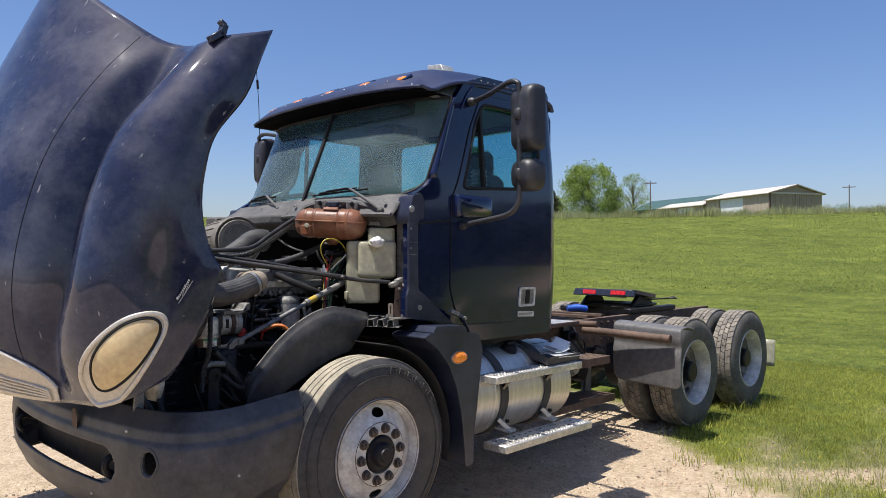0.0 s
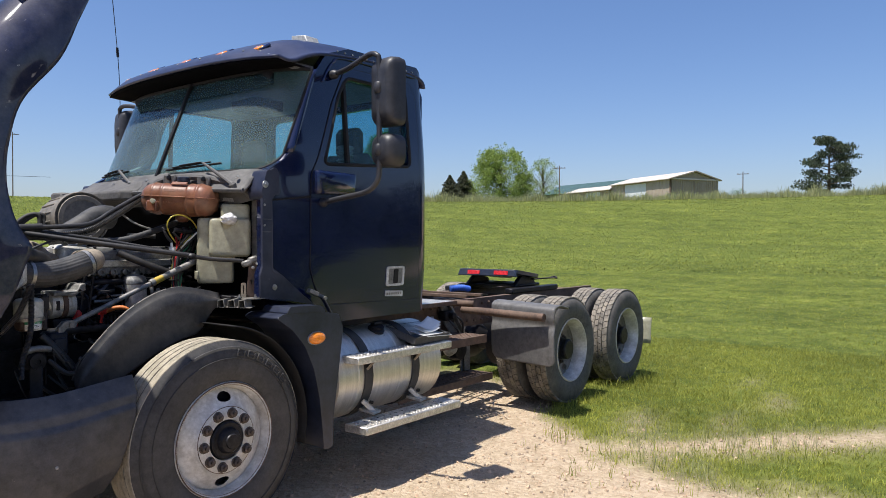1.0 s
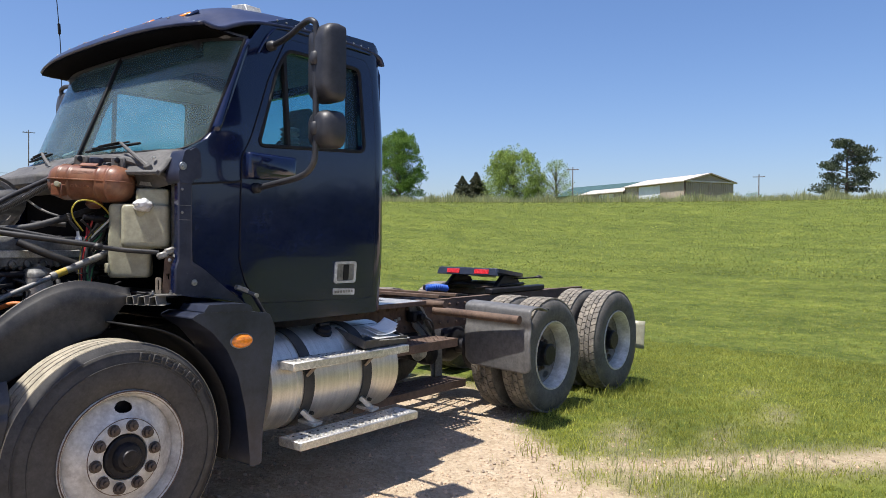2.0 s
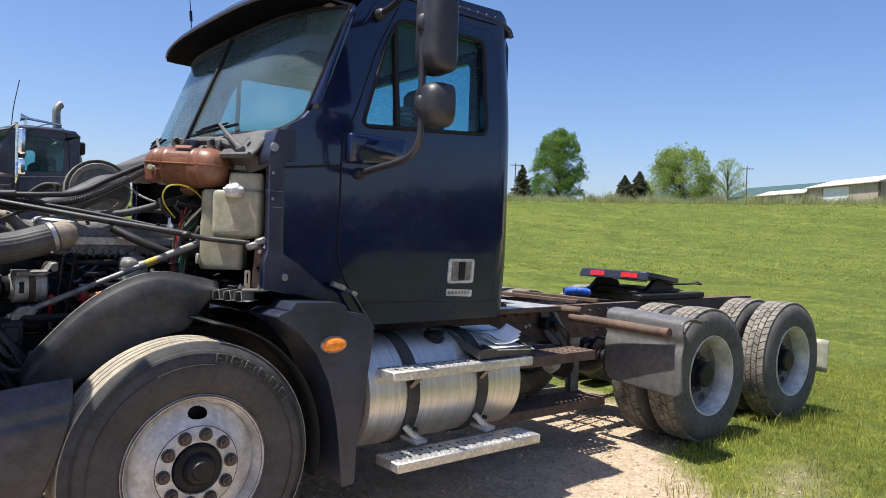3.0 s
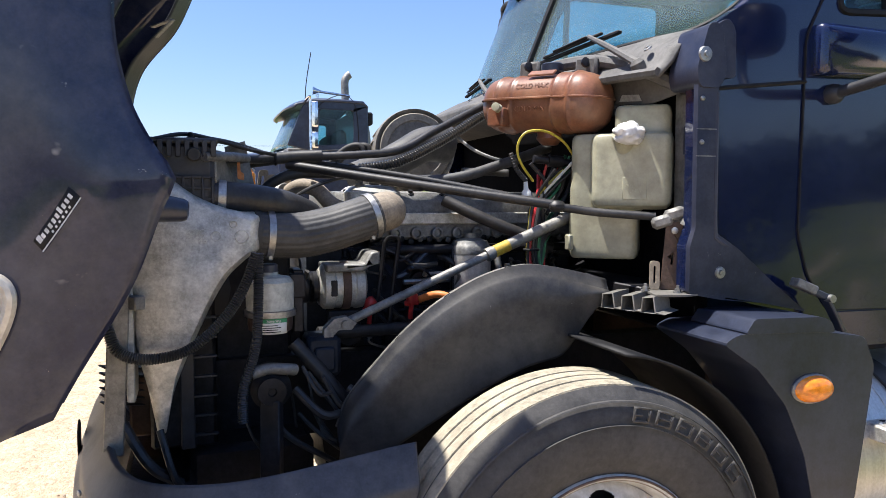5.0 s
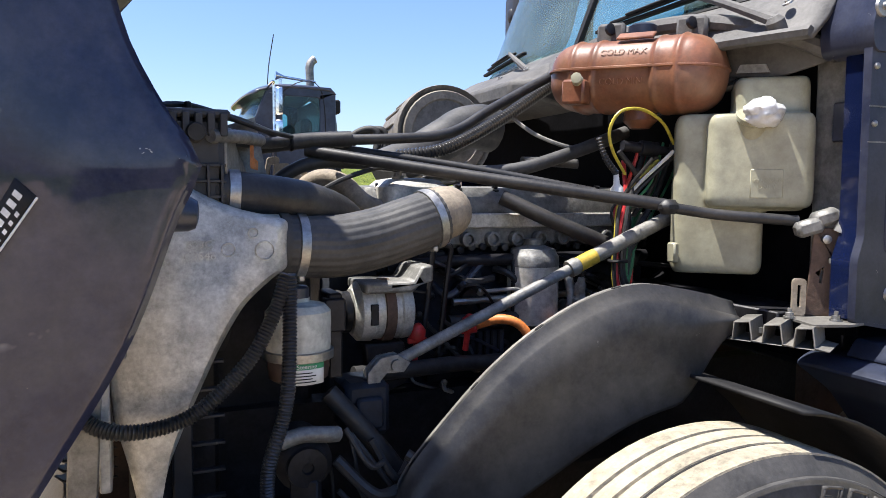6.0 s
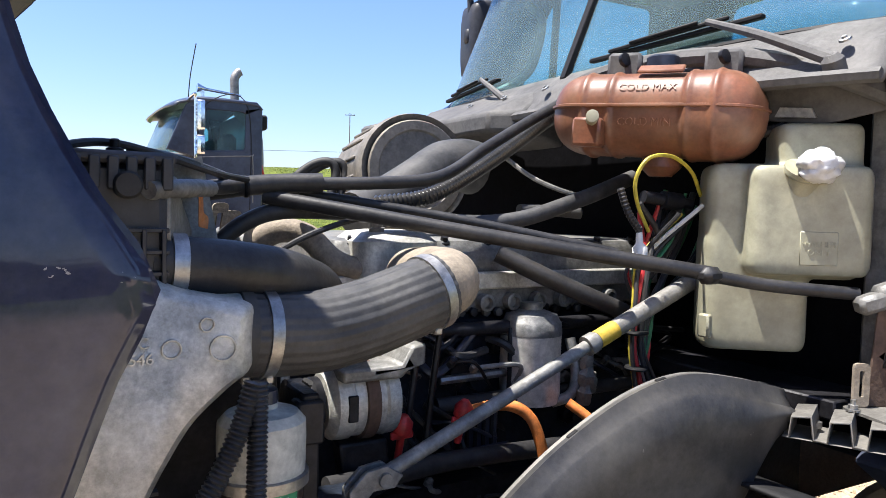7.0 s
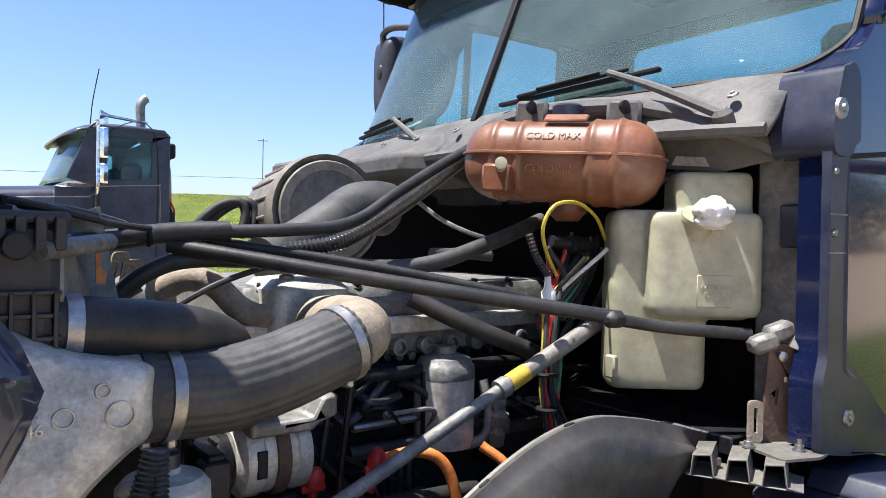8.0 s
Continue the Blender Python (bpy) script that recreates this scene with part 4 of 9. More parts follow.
TOP_SIDE = [(-1.49, 0.76, 0.93), (-1.68, 0.74, 1.16), (-1.76, 0.72, 1.51), (-1.68, 0.72, 1.891), (-1.52, 0.72, 2.271), (-1.148, 0.72, 2.861)]
TOP = [(-1.5, 0.98, 0.92), (-1.71, 0.98, 1.16), (-1.82, 0.98, 1.51), (-1.75, 0.98, 1.891), (-1.58, 0.98, 2.271), (-1.221, 0.98, 3.022)]
CENTRE = [(-1.51, 1.23, 0.92), (-1.72, 1.23, 1.16), (-1.84, 1.23, 1.51), (-1.77, 1.23, 1.891), (-1.6, 1.23, 2.271), (-1.247, 1.23, 3.06)]
COLS = [ARCH_EDGE, FLANK_REAR, FLANK, FLANK_FRONT, FENDER_CROWN, VALLEY, RIDGE_FOOT, TOP_SIDE, TOP, CENTRE]


def at_height(col, v):
    z0, z1 = col[0][2], col[-1][2]
    z = z0 + v * (z1 - z0)
    k = 0
    while k < len(col) - 2 and col[k + 1][2] < z:
        k += 1
    q = [Vector(c) for c in col]
    a, b = q[k], q[k + 1]
    pa, pb = q[k - 1] if k else a * 2 - b, q[k + 2] if k + 2 < len(q) else b * 2 - a
    u = (z - a.z) / (b.z - a.z)
    ma, mb = (b - pa) * ((b.z - a.z) / (b.z - pa.z)), (pb - a) * ((b.z - a.z) / (pb.z - a.z))
    h = (2 * u ** 3 - 3 * u ** 2 + 1) * a + (u ** 3 - 2 * u ** 2 + u) * ma + (3 * u ** 2 - 2 * u ** 3) * b + (u ** 3 - u ** 2) * mb
    h.z = z
    return h


def hood_at(u, v):
    """The hood's skin: u from the arch edge (0) to the centre (1) and on to the far side (2), v from nose to cowl edge."""
    far = u > 1
    if far:
        u = 2 - u
    pts = [at_height(c, v) for c in COLS]
    pts = [pts[0] * 2 - pts[1]] + pts + [Vector(my(pts[-2]))]
    t = u * (len(COLS) - 1)
    j = min(int(t), len(COLS) - 2)
    w = t - j
    a, b, c, d = pts[j:j + 4]
    p = 0.5 * ((2 * b) + (c - a) * w + (2 * a - 5 * b + 4 * c - d) * w * w + (3 * b - a - 3 * c + d) * w ** 3)
    p = Vector(my(p)) if far else p
    p.x -= 0.07 * max(0.0, p.y - 0.3)  # the open hood stands slightly askew
    return p


def hood_out(u, v, d):
    """A point d outside the hood's skin."""
    p = hood_at(u, v)
    e = 0.01
    n = (hood_at(u + e, v) - hood_at(u - e, v)).cross(hood_at(u, min(1, v + e)) - hood_at(u, max(0, v - e))).normalized()
    if n.dot(Vector((-1, -0.7 if u < 1 else 0.7, 0))) < 0:
        n = -n
    return p + n * (d + 0.008)


hood = part("hood", Geo().grid(lambda u, v: hood_at(2 * u, v), 150, 70), HOODP, truck, "glossy navy hood standing open, paint faded and chipped", thick=0.016, angle=60)
# rolled lip along both wheel arches
for far in (0, 1):
    pts = [hood_at(2 * far, 0.02 + 0.96 * i / 60) + Vector((-0.004, 0.006 * (1 - 2 * far), 0)) for i in range(61)]
    part("arch_lip", Geo().tube(pts, 0.009, 6, smooth=False), HOODP, hood)
    g = Geo()
    inner = lambda u, v: hood_at(2 * far, 0.03 + 0.93 * v) + Vector((-0.05 * u, (1 - 2 * far) * (0.01 + 0.16 * u), 0))
    part("arch_flange", g.grid(inner, 6, 60), PLASTIC, hood, "dull black inner arch flange", thick=0.006)
# panel seam beside the hood's ridge
for far in (0, 1):
    u0 = 0.70 if not far else 1.30
    part("panel_seam", Geo().tube([hood_out(u0, 0.05 + 0.93 * i / 30, 0.001) for i in range(31)], 0.0012, 5, smooth=False), BLACKINK, hood)
# headlamps: a tear-shaped rim, and an oval lens set towards its upper outer end
for far in (0, 1):
    def hl(a, k, d, inner=False):
        ca, sa = math.cos(a), math.sin(a)
        if inner:
            k2 = k * (1 + 0.16 * max(0, math.cos(a - radians(310))) ** 6)
            u, v = 0.234 + k2 * (0.086 * ca - 0.020 * sa), 0.124 + k2 * (0.072 * sa - 0.014 * ca)
        else:
            u, v = 0.254 + k * (0.118 * ca - 0.028 * sa), 0.104 + k * (0.099 * sa - 0.028 * ca)
        return hood_out(2 - u if far else u, max(0.008, v), d)

    ring = [hl(2 * math.pi * i / 60, 1.0, 0.008) for i in range(61)]
    lamp = part("headlamp", Geo().tube(ring, 0.012, 8, smooth=False, caps=False), CREAM, hood, "large oval headlamp with pale surround")
    part("surround", Geo().grid(lambda s, k: hl(2 * math.pi * s, 1.0, 0.009).lerp(hl(2 * math.pi * s, 1.0, 0.010, True), k), 60, 5), CREAM, lamp, "scuffed pale lamp surround")
    part("seal", Geo().tube([hl(2 * math.pi * i / 60, 1.0, 0.014, True) for i in range(61)], 0.007, 6, smooth=False, caps=False), BLACKINK, lamp)
    part("lens", Geo().grid(lambda s, k: hl(2 * math.pi * s, 0.98 * k, 0.036 - 0.020 * k * k, True), 60, 8), LAMPLENS, lamp, "hazed yellowish headlamp lens")
# grille under the nose
def grille_at(u, v, d):
    e = abs(2 * u - 1)
    return hood_out(0.60 + 0.80 * u, 0.006 + v * (0.035 + 0.165 * (1 - e ** 1.8)), d)


gr = part("grille", Geo().grid(lambda u, v: grille_at(u, v, 0.006), 60, 8), CREAM, hood, "pale faded chrome grille surround", thick=0.008)
part("rim", Geo().tube([grille_at(i / 60, 1.0, 0.008) for i in range(61)], 0.009, 6, smooth=False), CREAM, gr)
for i in range(5):
    part("slat", Geo().tube([grille_at(0.06 + 0.88 * k / 40, 0.10 + 0.085 * i, 0.014) for k in range(41)], 0.007, 6, smooth=False), CREAM, gr)
# maker's badge: plain bars in a slanted outline
def badge_at(a, b, d):
    return hood_out(0.1247 - 0.0108 * a - 0.0263 * b, 0.2283 - 0.0140 * a + 0.0545 * b, d)


bd = part("badge", Geo().grid(lambda a, b: badge_at(a, b, 0.003), 3, 8), BLACKINK, hood, "small black slanted badge with pale marks", thick=0.003)
rim = [badge_at(1, b, 0.0045) for b in (0, 0.25, 0.5, 0.75, 1)]
part("outline", Geo().tube(rim, 0.0013, 5, smooth=False), WHITEINK, bd)
for i in range(10):
    b = 0.05 + 0.091 * i
    part("bar", Geo().grid(lambda a, k: badge_at((0.06 if i in (0, 6) else 0.2) + (0.48 if i in (0, 6) else 0.34) * a, b + (0.055 if i else 0.08) * k, 0.0055), 1, 1), WHITEINK, bd)
for i in range(6):
    b = 0.30 + 0.09 * i
    part("bar", Geo().grid(lambda a, k: badge_at(0.66 + 0.16 * a, b + 0.04 * k, 0.0055), 1, 1), WHITEINK, bd)
# hood latch hook on the fender's end, hinge clip inside the far fender
c = hood_out(0.235, 0.985, 0.0)
part("latch_hook", Geo().bar(c + Vector((-0.03, 0, 0)), c + Vector((0.03, 0.0, 0.045)), 0.04, 0.03).bar(c + Vector((0.03, 0, 0.03)), c + Vector((0.045, 0, 0.085)), 0.04, 0.03).bar(c + Vector((0.05, 0, 0.08)), c + Vector((0.02, 0, 0.10)), 0.035, 0.02), BLACKP, hood, "black rubber latch hook")
c = Vector((-1.12, 2.25, 2.32))
part("inner_bracket", Geo().bar(c, c + Vector((0.1, -0.1, 0.02)), 0.03, 0.006).bar(c + Vector((0.1, -0.1, 0.02)), c + Vector((0.02, -0.06, -0.06)), 0.03, 0.006), GREYMETAL, hood)
part("guide_cone", Geo().lathe([(0.032, 0), (0.034, 0.02), (0.027, 0.075), (0.022, 0.085), (0.012, 0.088)], (-1.052, 0.30, 1.482), (1, 0, -0.10), 16), BLACKP, hood, "black rubber hood guide cone")

# bumper: wraps from one front wheel round the nose to the other
BPLAN = [(-0.44, 0.09), (-0.62, 0.06), (-0.84, 0.05), (-1.00, 0.07), (-1.11, 0.14), (-1.185, 0.30), (-1.24, 0.60), (-1.27, 0.95), (-1.28, 1.25)]
bplan = spline([(x, y, 0) for x, y in BPLAN], 241)
bplan = bplan + [Vector(my(p)) for p in bplan[-2::-1]]


def bumper_at(i, f):
    """f: 0 at the lower edge, 1 at the top."""
    p = bplan[i]
    back = smooth(-0.95, -0.44, p.x)
    top, low = 0.875 + 0.03 * back, 0.33 + 0.05 * back
    z = low + (top - low) * f
    c = Vector((-0.6, YC, 0))
    o = Vector((p.x - c.x, (p.y - c.y) * 0.6, 0)).normalized()
    bul = -0.012 * smooth(0.72, 0.78, f) + 0.035 * math.sin(math.pi * f) + (0.03 if f < 0.2 else 0) * (1 - f / 0.2) * -1.2 - 0.05 * max(0, f - 0.85) / 0.15
    q = Vector((p.x, p.y, z)) + o * bul
    if back > 0:
        q.x -= 0.17 * back * (1 - f)
    return q


FS = [i / 80 for i in range(81)]
g = Geo()
nb = len(bplan)
vs = [bumper_at(i, f) for f in FS for i in range(nb)]
fs = []
for j in range(len(FS) - 1):
    for i in range(nb - 1):
        c = (vs[j * nb + i] + vs[(j + 1) * nb + i + 1]) / 2
        yy = min(c.y, 2 * YC - c.y)
        mid = abs(c.z - 0.600) < 0.092 * (1 - max(0.0, (0.62 - yy) / 0.14) ** 2) ** 0.5 if yy > 0.48 else False
        fog = c.x < -1.0 and ((yy - 0.245) / 0.05) ** 2 + ((c.z - 0.655) / 0.062) ** 2 < 1
        if not mid and not fog:
            fs.append((j * nb + i, j * nb + i + 1, (j + 1) * nb + i + 1, (j + 1) * nb + i))
g.add(vs, fs)
def fog_edge(far):
    pts = []
    for k in range(33):
        a = 2 * math.pi * k / 32
        y, z = 0.245 + 0.052 * math.cos(a), 0.655 + 0.064 * math.sin(a)
        i = min(range(120, 241), key=lambda q: abs(bumper_at(q, 0.6).y - y))
        p = bumper_at(i, (z - 0.33) / 0.545)
        pts.append(Vector(my(p)) if far else p)
    return pts


bumper = part("bumper", g, BUMPER, truck, "dusty dark grey wraparound bumper", thick=0.018, angle=50)
for i_, f_ in ((164, 0.83), (150, 0.20), (190, 0.20), (318, 0.83), (332, 0.20), (60, 0.45)):
    p = bumper_at(i_, f_)
    part("bolt", Geo().lathe([(0.008, 0), (0.008, 0.005), (0.004, 0.007)], p + Vector((-0.014, -0.01, 0)), (-0.8, -0.5, 0), 8), STEEL, bumper)
for far in (False, True):
    part("fog_lamp_rim", Geo().tube(fog_edge(far), 0.013, 8, smooth=False, caps=False), BUMPER, bumper)
part("crease", Geo().tube([bumper_at(i, 0.68 + 0.05 * smooth(100, 168, i)) + Vector((-0.002, -0.004, 0)) for i in range(90, 241)], 0.0025, 5, smooth=False), BUMPER, bumper)
for yy in (0.58, 2 * YC - 0.58):
    hook = [(x + 0.26, y_, z - 0.03) for x, y_, z in ((-1.25, yy, 0.64), (-1.42, yy, 0.64), (-1.50, yy, 0.66), (-1.53, yy, 0.62), (-1.50, yy, 0.57), (-1.46, yy, 0.59))]
    part("tow_hook", Geo().tube(hook, 0.018, 8), DARKMETAL, truck, "curved black steel tow hook")
part("bumper_beam", Geo().box((-1.06, 0.98, 0.66), (-1.0, 1.52, 0.76), 0.01), DARKMETAL, truck)
p = bumper_at(206, 0.80) + Vector((-0.022, 0, 0))
part("rust_patch", Geo().plate(rounded([(-0.035, -0.07), (0.03, -0.06), (0.04, 0.05), (-0.01, 0.07), (-0.04, 0.03)], 0.03), 0, 0.002, lambda a, b, d: p + Vector((-d, a, b))), RUST, bumper, "rust-brown scrape")

# ---- cab ----
cab_side = [(0.385, 1.94), (0.385, 1.42), (0.365, 1.37), (0.365, 1.24), (0.55, 1.205), (0.80, 1.14), (1.00, 1.04), (1.965, 1.04), (1.975, 2.74), (1.95, 2.82), (1.87, 2.87),
            (1.15, 2.86), (0.95, 2.79), (0.845, 2.655), (0.745, 2.42), (0.665, 2.235), (0.615, 2.135), (0.555, 2.065), (0.47, 2.015), (0.425, 1.985)]
door_win = rounded([(0.875, 2.06), (1.735, 2.11), (1.725, 2.66), (1.12, 2.66), (1.03, 2.52)], 0.05)
YS = 0.19


def side_at(far):
    def f(x, z, d):
        y = YS + d + 0.05 * smooth(1.9, 2.8, z) ** 1.5 + 0.03 * smooth(1.5, 1.0, z) * smooth(0.7, 1.0, x)
        k = min(1.0, max(0.0, (x - 1.865) / 0.11))
        y += 0.09 * (1 - math.sqrt(1 - 0.98 * k * k))  # rounded rear corner
        return Vector((x, 2 * YC - y if far else y, z))
    return f


CUT_X = (0.7, 0.78, 0.86, 0.94, 1.0, 1.865, 1.89, 1.91, 1.93, 1.945, 1.957, 1.966, 1.972)
CUT_Z = [1.0 + 0.07 * i for i in range(27)]
cab = part("cab", Geo().sheet(cab_side, 0, 0.05, side_at(False), [door_win], CUT_X, CUT_Z), NAVY, truck, "glossy dark navy cab shell", bevel=0.012)
part("side_wall", Geo().sheet(cab_side, 0, 0.05, side_at(True), [door_win], CUT_X, CUT_Z), NAVY, cab, bevel=0.012)
for far in (False, True):
    f = side_at(far)
    s = -1 if not far else 1
    # door leaf, 5 mm proud, with a dark seam round it
    leaf = [(0.765, 1.98), (0.755, 1.40), (0.80, 1.27), (0.90, 1.16), (1.76, 1.135), (1.835, 1.15), (1.84, 2.62), (1.79, 2.73), (1.12, 2.73), (0.97, 2.46), (0.83, 2.10)]
    door = part("door", Geo().sheet(rounded(leaf, 0.03), -0.007, -0.0005, f, [door_win], CUT_X, CUT_Z), NAVY, cab, "navy door, lightly dusty", bevel=0.003)
    seam = []
    edge = rounded(leaf, 0.03)
    for (x0, z0), (x1, z1) in zip(edge, edge[1:] + edge[:1]):
        n_ = max(1, int(math.hypot(x1 - x0, z1 - z0) / 0.06))
        seam += [f(x0 + (x1 - x0) * k / n_, z0 + (z1 - z0) * k / n_, -0.003) for k in range(n_)]
    part("door_seam", Geo().tube(seam + seam[:1], 0.0045, 5, smooth=False, caps=False), BLACKINK, door)
    # belt crease line running back from the cowl
    part("belt_crease", Geo().tube([f(x, z, -0.004) for x, z in ((0.375, 1.802), (0.46, 1.815), (0.765, 1.848))], 0.006, 5), BLACKINK, cab)
    rim = [f(x, z, -0.006) for x, z in door_win]
    part("window_seal", Geo().tube(rim + rim[:1], 0.012, 6, smooth=False, caps=False), BLACKINK, door)
    part("window_pane", Geo().plate(door_win, 0.02, 0.026, f), SIDEGLASS, door, "tinted green side glass").visible_shadow = False
    part("vent_bar", Geo().bar(f(1.105, 2.06, 0.012), f(1.10, 2.66, 0.012), 0.028, 0.03), BLACKINK, door)
    part("drip_rail", Geo().tube([f(x, z, -0.008) for x, z in ((0.90, 2.60), (1.00, 2.74), (1.14, 2.785), (1.84, 2.785))], 0.006, 6), NAVY, cab)
    # paddle handle in a pale dish, and a pale name strip
    hb = part("door_handle", Geo().plate(rounded([(1.475, 1.245), (1.665, 1.245), (1.665, 1.385), (1.475, 1.385)], 0.02), -0.016, -0.006, f, [rounded([(1.495, 1.26), (1.645, 1.26), (1.645, 1.37), (1.495, 1.37)], 0.012)]), HANDLE, door, "pale chrome paddle handle")
    part("dish", Geo().plate([(1.49, 1.255), (1.65, 1.255), (1.65, 1.375), (1.49, 1.375)], -0.009, -0.006, f), GREYMETAL, hb)
    part("paddle", Geo().plate(rounded([(1.555, 1.265), (1.60, 1.265), (1.60, 1.365), (1.555, 1.365)], 0.008), -0.014, -0.009, f), BLACKINK, hb)
    part("name_strip", Geo().plate(rounded([(1.475, 1.175), (1.665, 1.165), (1.665, 1.205), (1.475, 1.215)], 0.008), -0.012, -0.007, f), HANDLE, door, "pale worn name strip")
    for i in range(7):
        part("bar", Geo().plate([(1.487 + 0.024 * i, 1.183), (1.503 + 0.024 * i, 1.182), (1.503 + 0.024 * i, 1.198), (1.487 + 0.024 * i, 1.199)], -0.0135, -0.0125, f), GREYMETAL, door)
    # dark sill under the door
    part("sill", Geo().sheet([(0.98, 1.035), (1.88, 1.035), (1.88, 1.135), (0.92, 1.15)], 0.004, 0.02, lambda x, z, d: f(x, z, d - 0.010)), NAVY, cab, "dark sill panel")
    # rivets along the roof's drip edge
    for i in range(12):
        p = f(1.05 + 0.07 * i, 2.825, -0.002)
        part("rivet", Geo().lathe([(0.007, 0), (0.006, 0.003), (0.002, 0.005)], p, (0, s, 0), 8), STEEL, cab)
    # cowl fairing: bright-edged strip before the door and the flared foot below it
    part("cowl_fairing", Geo().plate(rounded([(0.37, 1.83), (0.372, 1.42), (0.355, 1.37), (0.355, 1.235), (0.46, 1.215), (0.60, 1.20), (0.78, 1.165), (0.66, 1.25), (0.52, 1.36), (0.445, 1.405), (0.44, 1.83)], 0.012), -0.022, -0.003, f), FAIRP, cab, "navy cowl fairing with a flared foot", bevel=0.008)
    part("cap_fairing", Geo().plate(rounded([(0.36, 1.86), (0.40, 1.99), (0.445, 1.985), (0.46, 1.85), (0.44, 1.81), (0.37, 1.81)], 0.02), -0.028, 0.10, f), FAIRP, cab, "navy cowl end cap", bevel=0.01)
    part("end_moulding", Geo().plate(rounded([(0.41, 1.84), (0.43, 1.985), (0.475, 2.01), (0.50, 1.98), (0.505, 1.842)], 0.02), -0.014, 0.05, f), FAIRP, cab, bevel=0.01)
    part("bolt", Geo().lathe([(0.022, 0), (0.02, 0.006), (0.009, 0.007), (0.008, 0.012)], f(0.385, 1.90, -0.028), (0, s, 0), 12), STEEL, cab)
    part("bolt", Geo().lathe([(0.018, 0), (0.016, 0.005), (0.008, 0.006), (0.007, 0.01)], f(0.458, 1.293, -0.022), (0, s, 0), 12), STEEL, cab)
    for z in (1.78, 1.66):
        part("bolt", Geo().lathe([(0.008, 0), (0.007, 0.004), (0.003, 0.006)], f(0.385, z, -0.022), (0, s, 0), 8), STEEL, cab)
    part("edge_strip", Geo().tube([f(0.437, 1.80, -0.016), f(0.437, 1.60, -0.018), f(0.440, 1.42, -0.018), f(0.452, 1.385, -0.018), f(0.53, 1.345, -0.012), f(0.66, 1.245, -0.006)], 0.0075, 8), FAIRP, cab)
    for z in (1.62, 1.695):
        part("strip_joint", Geo().plate([(0.368, z), (0.436, z), (0.436, z + 0.003), (0.368, z + 0.003)], -0.0235, -0.0215, f), GREYMETAL, cab)
    # hood latch strap at the cab's foot
    latch = part("hood_latch", Geo().bar(f(0.70, 1.255, -0.06), f(0.83, 1.205, -0.07), 0.03, 0.018).bar(f(0.80, 1.215, -0.07), f(0.96, 1.02, -0.06), 0.028, 0.014), BLACKP, cab, "black rubber hood latch strap")
    part("pin", Geo().lathe([(0.012, 0), (0.012, 0.035)], f(0.81, 1.21, -0.095), (0, -s, 0), 10), STEEL, latch)
    part("plate", Geo().bar(f(0.695, 1.262, -0.055), f(0.76, 1.235, -0.065), 0.04, 0.026), GREYMETAL, latch)

# back wall, with its window
rear_win = rounded([(0.55, 2.14), (1.95, 2.14), (1.95, 2.62), (0.55, 2.62)], 0.06)
part("back_wall", Geo().plate([(0.25, 1.05), (2.25, 1.05), (2.25, 2.66), (2.18, 2.84), (0.32, 2.84), (0.25, 2.66)], 1.905, 1.95, lambda y, z, x: Vector((x, y, z)), [rear_win]), NAVY, cab)
part("window_pane", Geo().plate(rear_win, 1.92, 1.926, lambda y, z, x: Vector((x, y, z))), SIDEGLASS, cab, "tinted rear glass").visible_shadow = False
part("cab_floor", Geo().box((0.55, 0.26, 1.06), (1.85, 2.24, 1.12), 0.01), DARKMETAL, cab)
# firewall painted with the black of the shade behind the tanks
part("firewall", Geo().box((0.46, 0.26, 1.10), (0.50, 2.24, 1.98), 0.01), SHADEBLACK, cab, "firewall coloured black for deep shade")


# roof: a crowned shell that runs down into the sun visor
def roof_at(u, v):
    """u across, v from the visor's lip to the back."""
    s = 2 * u - 1
    e = abs(s)
    line = [(0.455, 2.712), (0.505, 2.762), (0.62, 2.825), (0.80, 2.895), (1.0, 2.935), (1.4, 2.965), (1.80, 2.955), (1.935, 2.925), (1.972, 2.875)]
    q = spline([(a, 0, b) for a, b in line], 41)
    t = v * 40
    j = min(int(t), 39)
    p = q[j].lerp(q[j + 1], t - j)
    half = 1.012 - 0.02 * smooth(0.25, 0.0, v)
    y = YC + half * math.copysign(min(1, e) ** 0.9, s)
    drop = 0.12 * smooth(0.62, 1.0, e) ** 1.6 + 0.025 * e * e
    p.z -= drop * smooth(0.0, 0.3, v)
    p.x += (0.10 * e ** 3) * (1 - smooth(0.0, 0.5, v))
    p.z -= 0.02 * e * e * (1 - smooth(0, 0.3, v))
    return Vector((p.x, y, p.z))


# windscreen in two panes with a centre post, and its frame
def screen_at(y, k, d=0.0):
    """k: 0 at the foot, 1 at the head."""
    e = abs(y - YC) / 1.03
    t = min(0.985, max(0.0, (e - 0.85) / 0.15))
    lift = 0.14 * (1 - math.sqrt(1 - t * t)) * (1 - k)
    return Vector((0.36 + 0.27 * k + 0.045 * e ** 2 + 0.15 * e ** 6 + 0.35 * lift - d, y, 2.00 + 0.66 * k + lift))


roof = part("roof", Geo().grid(roof_at, 48, 40), ROOFP, truck, "navy cab roof with a deep sun visor", thick=0.02, angle=60)
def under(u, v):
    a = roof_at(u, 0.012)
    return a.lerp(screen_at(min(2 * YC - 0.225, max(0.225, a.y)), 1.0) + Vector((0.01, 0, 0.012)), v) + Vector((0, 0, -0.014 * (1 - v)))


